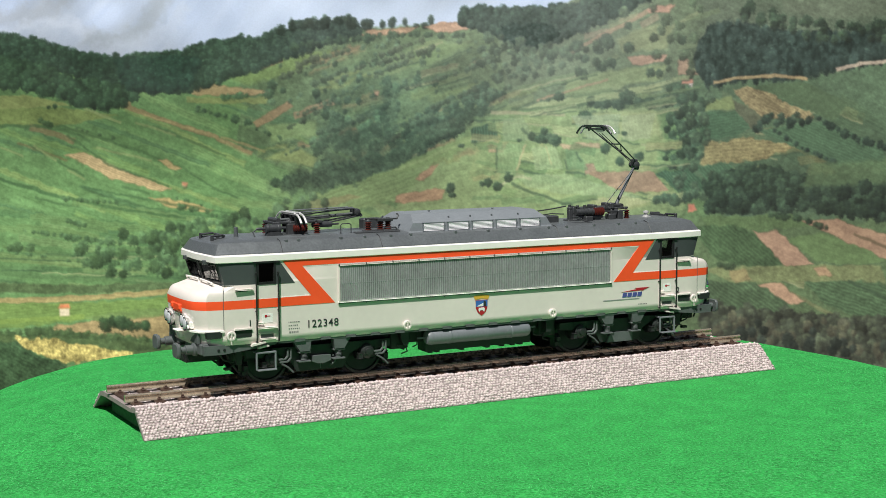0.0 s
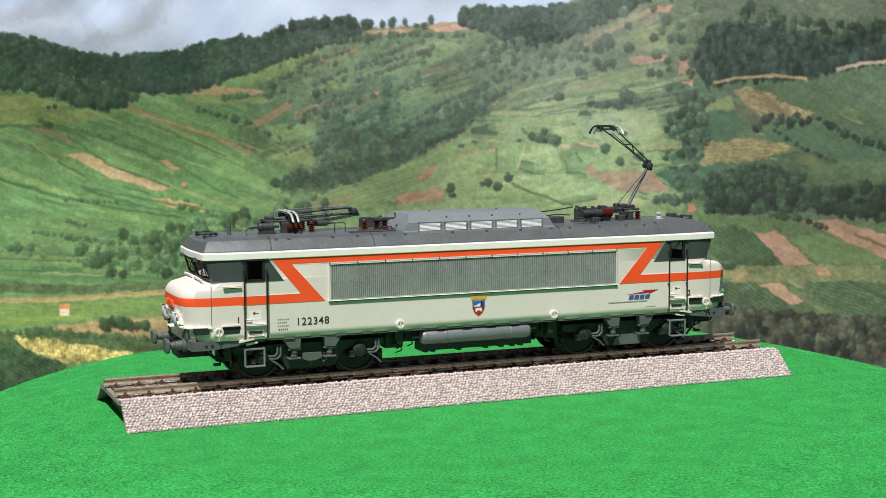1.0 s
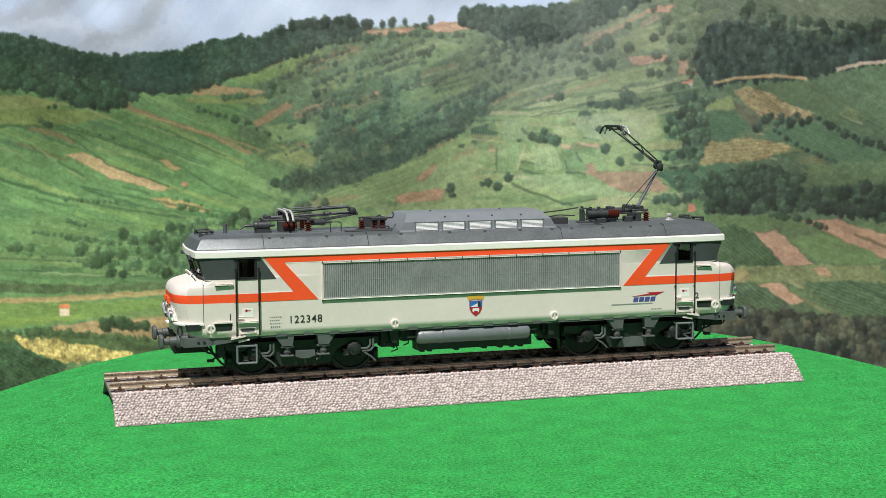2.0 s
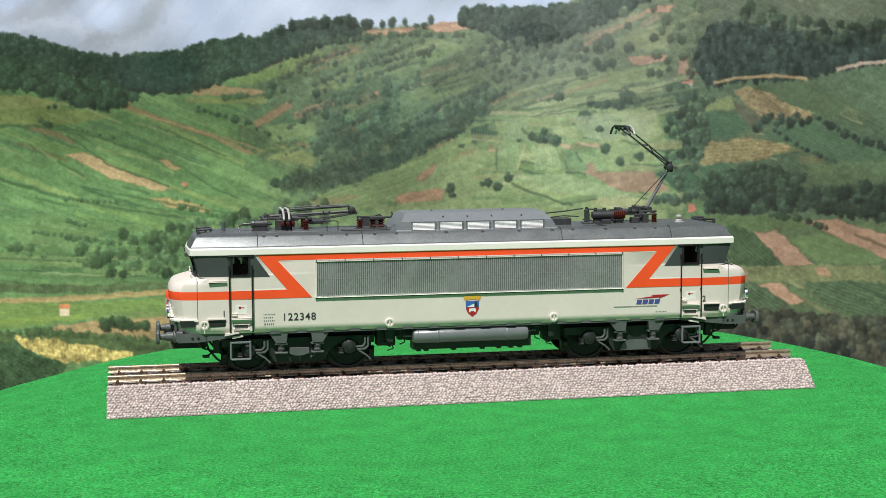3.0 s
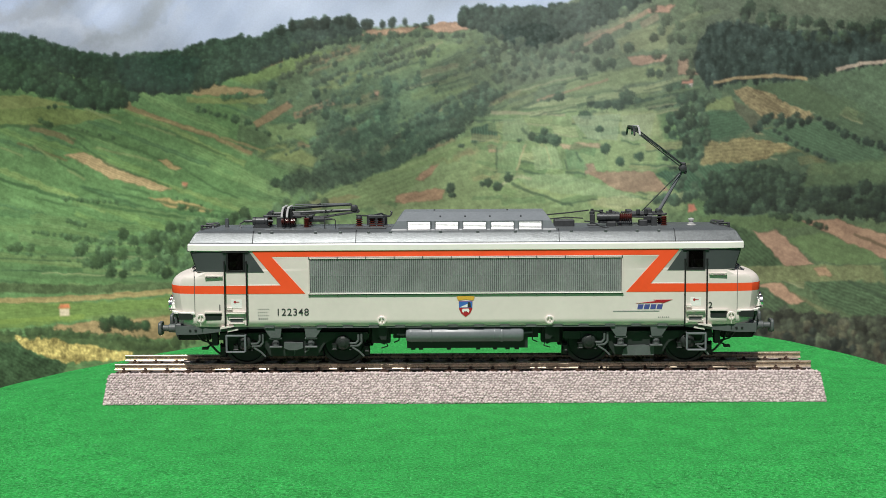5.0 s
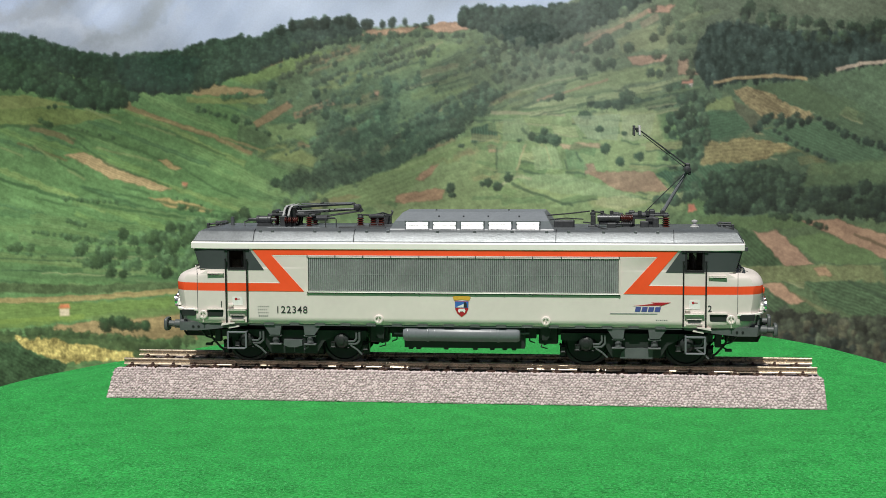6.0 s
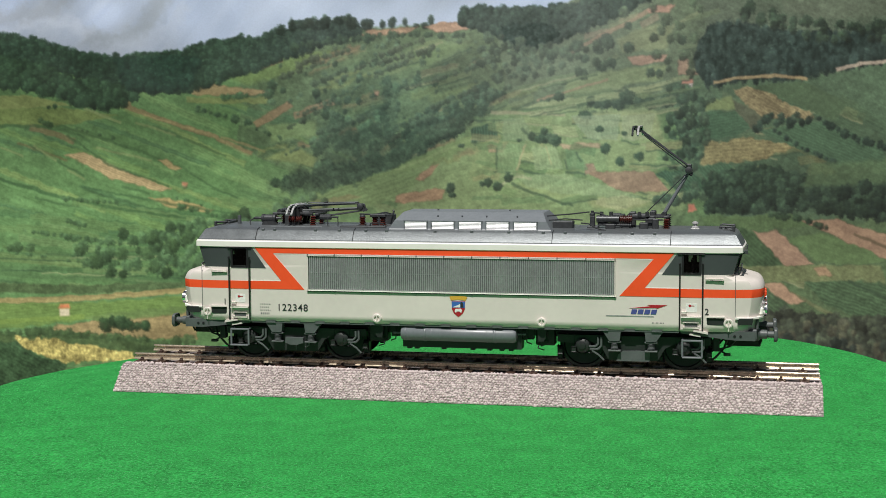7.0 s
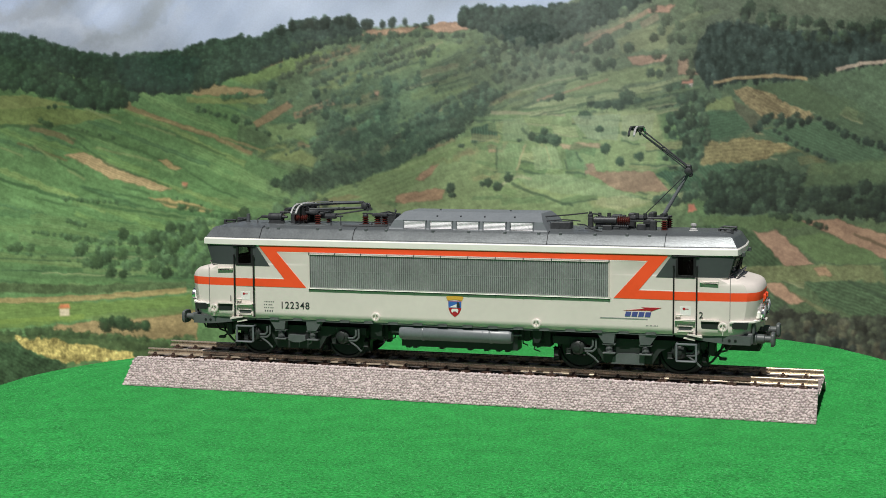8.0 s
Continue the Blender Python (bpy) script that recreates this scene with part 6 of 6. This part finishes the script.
for k in range(9):
    u = 850 + 22 * k
    band([(150, 176, 104), (124, 156, 92), (158, 170, 104)][k % 3], [(u, 250), (u - 16, 318)], 9, 0.55)
plot((170, 150, 104), [(862, 258), (896, 256), (892, 270), (866, 272)], mottle=0.1)
plot((176, 152, 108), [(990, 255), (1060, 251), (1066, 262), (996, 264)], mottle=0.08)
plot((166, 186, 114), [(1050, 200), (1160, 196), (1176, 250), (1100, 270), (1060, 250)], mottle=0.08, soft=4)
plot((150, 176, 104), [(1060, 250), (1170, 240), (1160, 300), (1080, 304)], mottle=0.1, soft=4)
plot((160, 118, 88), [(1040, 306), (1090, 303), (1158, 304), (1182, 338), (1120, 342), (1080, 330)], mottle=0.12)
plot((150, 120, 90), [(1032, 290), (1050, 290), (1054, 304), (1036, 308)], mottle=0.1)
plot((150, 176, 104), [(900, 330), (1000, 318), (1060, 330), (1140, 350), (1100, 366), (980, 350)], mottle=0.09, soft=3)
plot((164, 182, 108), [(1040, 352), (1110, 344), (1150, 362), (1110, 374), (1050, 368)], mottle=0.08, soft=3)
plot((118, 152, 90), [(900, 300), (980, 292), (1040, 312), (1000, 330), (920, 322)], mottle=0.12, soft=3)
patches(46, (830, 1150, 205, 355), (-8, 16), (26, 80), (6, 18), [(154, 182, 106), (112, 150, 88), (140, 170, 98), (172, 190, 118), (100, 138, 82), (158, 164, 100), (124, 160, 90)], 0.6, 0.7)
plot((160, 122, 90), [(1040, 306), (1090, 303), (1158, 304), (1182, 338), (1120, 342), (1080, 330)], mottle=0.12)
for tint, field in (((132, 170, 104), [(880, 256), (930, 254), (914, 310), (880, 305)]), ((160, 190, 122), [(940, 262), (985, 258), (996, 300), (946, 301)]),
                    ((116, 158, 98), [(1000, 264), (1024, 268), (1040, 300), (1006, 303)]), ((154, 184, 118), [(912, 311), (1000, 308), (1088, 334), (1138, 352), (1000, 344), (932, 330)]),
                    ((188, 198, 130), [(1058, 351), (1100, 346), (1150, 358), (1092, 372), (1054, 363)]), ((158, 184, 128), [(1010, 206), (1098, 202), (1092, 248), (1040, 246)]),
                    ((134, 164, 106), [(890, 210), (926, 208), (944, 248), (890, 250)]), ((170, 190, 128), [(1100, 206), (1160, 200), (1150, 246), (1104, 250)])):
    plot(tint, field, rows=0.03, angle=80, period=6, cover=0.7, soft=1.2, wob=2)
for tint, line, wide in (((84, 112, 74), [(924, 228), (945, 250)], 4), ((84, 112, 74), [(1000, 283), (1004, 302)], 3), ((84, 112, 74), [(1019, 268), (1029, 286)], 3), ((182, 184, 120), [(930, 256), (914, 302)], 4),
                         ((176, 186, 118), [(966, 258), (976, 292)], 3), ((88, 116, 76), [(1000, 306), (1036, 308)], 4), ((176, 188, 128), [(880, 330), (915, 314), (940, 316)], 4), ((88, 118, 76), [(880, 262), (878, 300)], 3)):
    band(tint, line, wide, 0.85)
band((78, 106, 68), [(906, 326), (950, 344), (990, 358), (1016, 364)], 5, 0.75)
hedge((74, 100, 70), [(940, 240), (985, 248)], 8, 9)
for u, v, r, tall in ((962, 232, 7, 1), (955, 246, 11, 0.7), (984, 248, 9, 0.8), (1070, 262, 10, 1), (1096, 285, 9, 1), (1130, 276, 9, 1), (1060, 228, 8, 0.7), (796, 332, 10, 1.1), (862, 322, 9, 1), (880, 330, 10, 0.9), (898, 314, 9, 1.2),
                     (918, 248, 5, 0.7), (1104, 236, 6, 0.8), (852, 325, 6, 1), (800, 345, 8, 0.6)):
    tree(u, v, r, (64, 92, 64), tall)
hedge((70, 98, 70), [(1150, 350), (1200, 352), (1235, 345)], 10, 12)

# ---- right middle and lower
patches(18, (1240, 1600, 470, 560), (8, 30), (40, 110), (8, 18), [(92, 122, 74), (112, 138, 80), (130, 138, 84), (80, 108, 68)], 0.6, 0.5)
wood((60, 86, 60), [(1248, 322), (1290, 300), (1350, 296), (1420, 312), (1500, 318), (1740, 300), (1740, 372), (1568, 388), (1480, 372), (1400, 366), (1300, 378), (1250, 372)], 13, 8, 13, spread=0.2)
plot((102, 136, 82), [(1440, 290), (1740, 270), (1740, 312), (1480, 330), (1420, 330)], mottle=0.12, soft=4, cover=0.7)
for u, v, r in ((1275, 350, 16), (1300, 356, 13), (1330, 345, 12), (1360, 352, 13), (1400, 350, 14), (1440, 345, 14), (1490, 340, 15), (1530, 330, 14), (1552, 362, 15), (1546, 376, 10)):
    tree(u, v, r, (54, 78, 56), 1.0)
plot((188, 92, 70), [(1218, 362), (1228, 360), (1232, 372), (1221, 376)], mottle=0.05)
plot((100, 134, 76), [(1240, 384), (1400, 380), (1440, 400), (1330, 408), (1250, 402)], mottle=0.14)
plot((74, 106, 62), [(1220, 402), (1300, 398), (1345, 420), (1390, 468), (1340, 476), (1270, 462)], rows=0.07, angle=42, period=6, mottle=0.22)
plot((164, 122, 92), [(1334, 409), (1376, 410), (1404, 432), (1440, 468), (1392, 473), (1362, 440)], mottle=0.08)
plot((160, 120, 88), [(1418, 391), (1474, 387), (1530, 404), (1600, 424), (1740, 440), (1740, 480), (1568, 460), (1500, 430), (1450, 406)], mottle=0.1)
band((112, 100, 66), [(1510, 414), (1570, 438), (1640, 452)], 5, 0.8)
plot((108, 144, 80), [(1394, 424), (1450, 412), (1530, 440), (1568, 462), (1520, 470), (1446, 462)], mottle=0.1)
plot((124, 142, 84), [(1240, 474), (1420, 470), (1560, 470), (1568, 500), (1440, 500), (1300, 500)], mottle=0.2)
plot((170, 132, 92), [(1440, 476), (1462, 474), (1474, 488), (1452, 490)], mottle=0.1)
plot((160, 146, 90), [(1290, 478), (1320, 478), (1330, 496), (1300, 500)], mottle=0.15, cover=0.7)
plot((176, 130, 96), [(1342, 504), (1380, 502), (1424, 534), (1400, 538), (1376, 530)], mottle=0.08)
plot((80, 110, 68), [(1240, 496), (1340, 502), (1400, 540), (1380, 556), (1260, 540)], rows=0.08, angle=35, period=6, mottle=0.2)
plot((84, 118, 72), [(1424, 500), (1520, 496), (1740, 540), (1740, 600), (1568, 580), (1460, 540)], rows=0.08, angle=20, period=6, mottle=0.18)
band((66, 94, 60), [(1500, 496), (1568, 530), (1640, 560)], 5, 0.8)
wood((70, 84, 60), [(1240, 540), (1380, 552), (1500, 560), (1740, 580), (1740, 720), (1240, 720)], 15, 7, 13, spread=0.24)
wood((88, 96, 68), [(1250, 540), (1400, 556), (1568, 590), (1568, 630), (1400, 610), (1250, 590)], 24, 6, 12, fill=False, spread=0.25, chance=0.6)
wood((50, 64, 50), [(1300, 566), (1568, 600), (1568, 660), (1320, 640)], 26, 7, 13, fill=False, spread=0.25, chance=0.6)
hedge((66, 92, 58), [(1262, 470), (1300, 470)], 7, 8)
hedge((62, 90, 58), [(1360, 380), (1420, 388), (1470, 405)], 6, 9)

patches(22, (-40, 330, 440, 520), (-2, 8), (60, 160), (5, 12), [(96, 132, 80), (116, 148, 86), (82, 116, 70), (130, 156, 92)], 0.6, 0.6)
for k in range(14):
    u0, v0 = -40 + 420 * PR.rand(), 330 + 180 * PR.rand()
    hedge((80, 110, 70), [(u0, v0), (u0 + 40 + 90 * PR.rand(), v0 + 6 + 10 * PR.rand())], 3 + 2 * PR.rand(), 6, 0.7)
# ---- lower left: trees in the valley, fields, a small house
wood((84, 114, 74), [(130, 432), (160, 420), (230, 412), (300, 400), (400, 392), (420, 420), (420, 480), (340, 490), (240, 492), (150, 478)], 17, 6, 12, fill=False, spread=0.3, chance=0.6)
wood((86, 116, 76), [(240, 412), (400, 380), (560, 344), (600, 360), (560, 400), (420, 440), (300, 470)], 17, 6, 12, fill=False, spread=0.3, chance=0.62)
for u, v, r in ((140, 440, 13), (265, 420, 13), (300, 436, 16), (258, 448, 14), (170, 462, 14), (215, 448, 13), (330, 420, 14), (272, 470, 12), (360, 414, 14), (30, 436, 10), (52, 438, 9), (18, 438, 8)):
    tree(u, v, r, (80, 108, 68), 0.95)
band((96, 130, 78), [(-60, 482), (100, 490), (300, 500)], 10, 0.6)
plot((94, 116, 72), [(-60, 498), (140, 506), (330, 498), (330, 512), (140, 520), (-60, 518)], mottle=0.24)
band((176, 148, 92), [(-60, 534), (60, 532), (180, 526), (330, 514)], 10, 0.9)
band((150, 126, 80), [(40, 530), (200, 522), (330, 512)], 4, 0.7)
plot((120, 150, 74), [(-60, 540), (200, 534), (340, 522), (340, 560), (160, 564), (40, 580), (-60, 586)], mottle=0.09, rows=0.03, angle=-5, period=5)
band((136, 164, 74), [(-40, 574), (60, 566), (150, 560)], 9, 0.8)
plot((162, 130, 86), [(100, 576), (220, 562), (350, 548), (350, 600), (200, 600), (90, 584)], mottle=0.14)
plot((116, 142, 78), [(150, 560), (340, 540), (340, 552), (180, 572)], mottle=0.12, cover=0.85)
hedge((60, 84, 54), [(176, 576), (215, 572), (268, 578)], 10, 10)
hedge((64, 88, 56), [(196, 566), (222, 566)], 7, 7)
hedge((76, 98, 60), [(-20, 592), (60, 588), (160, 596), (260, 606)], 9, 9)
plot((90, 112, 66), [(-60, 592), (110, 596), (300, 610), (340, 640), (200, 640), (60, 620), (-60, 640)], mottle=0.22)
plot((188, 164, 88), [(24, 596), (80, 598), (150, 612), (236, 622), (240, 640), (110, 642), (60, 622), (30, 606)], rows=0.04, angle=82, period=6.3, mottle=0.5, wob=5)
plot((70, 98, 62), [(-60, 606), (30, 606), (70, 630), (120, 644), (90, 700), (-60, 720)], rows=0.06, angle=30, period=6.5, mottle=0.4)
plot((216, 196, 156), [(105, 546), (123, 546), (123, 559), (106, 560)], mottle=0.03, wob=0.5)
plot((190, 92, 60), [(103, 546), (107, 538), (122, 538), (125, 546)], mottle=0.04, wob=0.5)
hedge((86, 108, 66), [(240, 612), (300, 610), (340, 600)], 9, 10)

# ink to reflectance, sheet with soft wrinkles, plain paper edge
land = np.clip((INK[..., 1] - INK[..., 2]) / 18, 0, 1)


def bump_at(u, v, su, sv):
    return np.exp(-((UU - u) / su) ** 2 - ((VV - v) / sv) ** 2)


# drilled and mown streaks that follow the slopes
left = np.clip((560 - UU) / 160, 0, 1)
right = np.clip((UU - 1180) / 120, 0, 1)
low = np.clip((VV - 350) / 120, 0, 1)
streak = left * ((1 - low) * cloudy(90, 4.5, 41, 21, 3) + low * cloudy(90, 4, 42, 7, 3))
streak = streak + right * cloudy(60, 5, 43, 24, 3) + (1 - left) * (1 - right) * cloudy(60, 5, 44, -16, 3)
green = land * np.clip((INK.mean(2) - 78) / 30, 0, 1)
INK *= (1 + land * (0.03 * GRAIN + 0.03 * CLUMP + 0.035 * FINE) + 0.055 * green * streak)[..., None]
# tone shifted by region; pale distance and the paper's sheen both painted into the ink
INK *= (1 + 0.16 * (bump_at(110, 370, 260, 90) + bump_at(150, 540, 260, 60)) - 0.18 * bump_at(690, 300, 110, 80) - 0.12 * bump_at(60, 130, 260, 90) - 0.14 * bump_at(240, 225, 230, 70) - 0.03 * bump_at(1290, 225, 110, 80) - 0.16 * bump_at(1500, 370, 150, 80) - 0.06 * bump_at(1330, 320, 110, 50) + 0.14 * bump_at(1000, 270, 90, 90))[..., None]
haze_sheen = (0.26 * bump_at(1040, 60, 200, 190) + 0.05 * bump_at(1120, 300, 90, 160) + 0.14 * bump_at(720, 120, 260, 120))[..., None] * land[..., None]
INK = INK * (1 - haze_sheen) + np.array((188, 202, 184)) * haze_sheen
tone = INK.mean(2, keepdims=True)
INK = tone + (INK - tone) * (1 - 0.14 * land[..., None]) - 5 * land[..., None]
INK[..., 0] -= 3 * land * left
INK[..., 2] -= 5 * land * left
earth = np.clip(INK[..., 0] - INK[..., 1], 0, 60)
INK[..., 1] += 0.42 * earth
INK[..., 2] += 0.25 * earth
INK *= (1 + 0.0025 * earth)[..., None]
INK[..., 2] += 0.05 * INK[..., 1] * land
INK[..., 0] -= 7 * land * bump_at(1090, 280, 170, 130)
INK[..., 0] += 6 * land * (1 - left) - 8 * land * bump_at(680, 200, 150, 110)
INK[..., 2] += 4 * land * (1 - left)
INK[1:-1] = 0.08 * (INK[:-2] + INK[2:]) + 0.84 * INK[1:-1]
INK[:, 1:-1] = 0.08 * (INK[:, :-2] + INK[:, 2:]) + 0.84 * INK[:, 1:-1]
PAPER_GAIN = 1.0
ink = np.clip(INK / 255.0, 0.0, 1.0)
ink = np.where(ink > 0.04045, ((ink + 0.055) / 1.055) ** 2.4, ink / 12.92) * PAPER_GAIN
wr = 0.9 * cloudy(190, 60, 31, 62, 1) + 0.5 * cloudy(100, 70, 32, -30, 1)
wr = wr * np.clip(1.25 - (VV + 130) / 380, 0.12, 1)
co = np.stack([(UU - 784) * VIEW_UNIT, (441 - VV) * VIEW_UNIT, wr * 0.0018], -1).reshape(-1, 3)
idx = np.arange(NU * NV).reshape(NV, NU)
quads = np.stack([idx[:-1, :-1], idx[1:, :-1], idx[1:, 1:], idx[:-1, 1:]], -1).reshape(-1, 4)
me = bpy.data.meshes.new("landscape_print")
me.vertices.add(len(co))
me.vertices.foreach_set("co", co.ravel())
me.loops.add(quads.size)
me.loops.foreach_set("vertex_index", quads.ravel())
me.polygons.add(len(quads))
me.polygons.foreach_set("loop_start", np.arange(len(quads)) * 4)
me.polygons.foreach_set("use_smooth", np.ones(len(quads), bool))
me.update(calc_edges=True)
layer = me.color_attributes.new("ink", "FLOAT_COLOR", "POINT")
layer.data.foreach_set("color", np.concatenate([ink.reshape(-1, 3), np.ones((len(co), 1))], 1).ravel())
M_PRINT = bpy.data.materials.new("printed_paper")
M_PRINT.use_nodes = True
pn, pl = M_PRINT.node_tree.nodes, M_PRINT.node_tree.links
att = pn.new("ShaderNodeAttribute")
att.attribute_name = "ink"
gr = pn.new("ShaderNodeTexNoise")
gr.inputs["Scale"].default_value, gr.inputs["Detail"].default_value = 900, 3
tc = pn.new("ShaderNodeTexCoord")
pl.new(tc.outputs["Object"], gr.inputs["Vector"])
rg = pn.new("ShaderNodeMapRange")
rg.inputs["From Min"].default_value, rg.inputs["From Max"].default_value = 0.3, 0.7
rg.inputs["To Min"].default_value, rg.inputs["To Max"].default_value = 0.965, 1.035
pl.new(gr.outputs["Fac"], rg.inputs["Value"])
mxp = pn.new("ShaderNodeMix")
mxp.data_type, mxp.blend_type = "RGBA", "MULTIPLY"
mxp.inputs["Factor"].default_value = 1.0
pl.new(att.outputs["Color"], mxp.inputs["A"])
pl.new(rg.outputs["Result"], mxp.inputs["B"])
pb = pn["Principled BSDF"]
pl.new(mxp.outputs["Result"], pb.inputs["Base Color"])
pb.inputs["Roughness"].default_value = 0.62
pb.inputs["Specular IOR Level"].default_value = 0.3
me.materials.append(M_PRINT)
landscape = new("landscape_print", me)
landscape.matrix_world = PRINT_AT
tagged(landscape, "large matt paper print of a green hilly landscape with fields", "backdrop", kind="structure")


# ---------------------------------------------------------------- what turns
def motions():
    for ob, dx, dy, dz in ((plate, 0, 0, 0), (track, AXIS[0], AXIS[1], 0.0001), (loco, AXIS[0] - 0.0005, AXIS[1], 0)):
        rows = []
        for t, deg in TURN:
            c, s = math.cos(radians(deg)), math.sin(radians(deg))
            rows.append((t, pose(c * dx - s * dy, s * dx + c * dy, dz, 0, 0, deg)))
        walk(ob, rows)


motions()
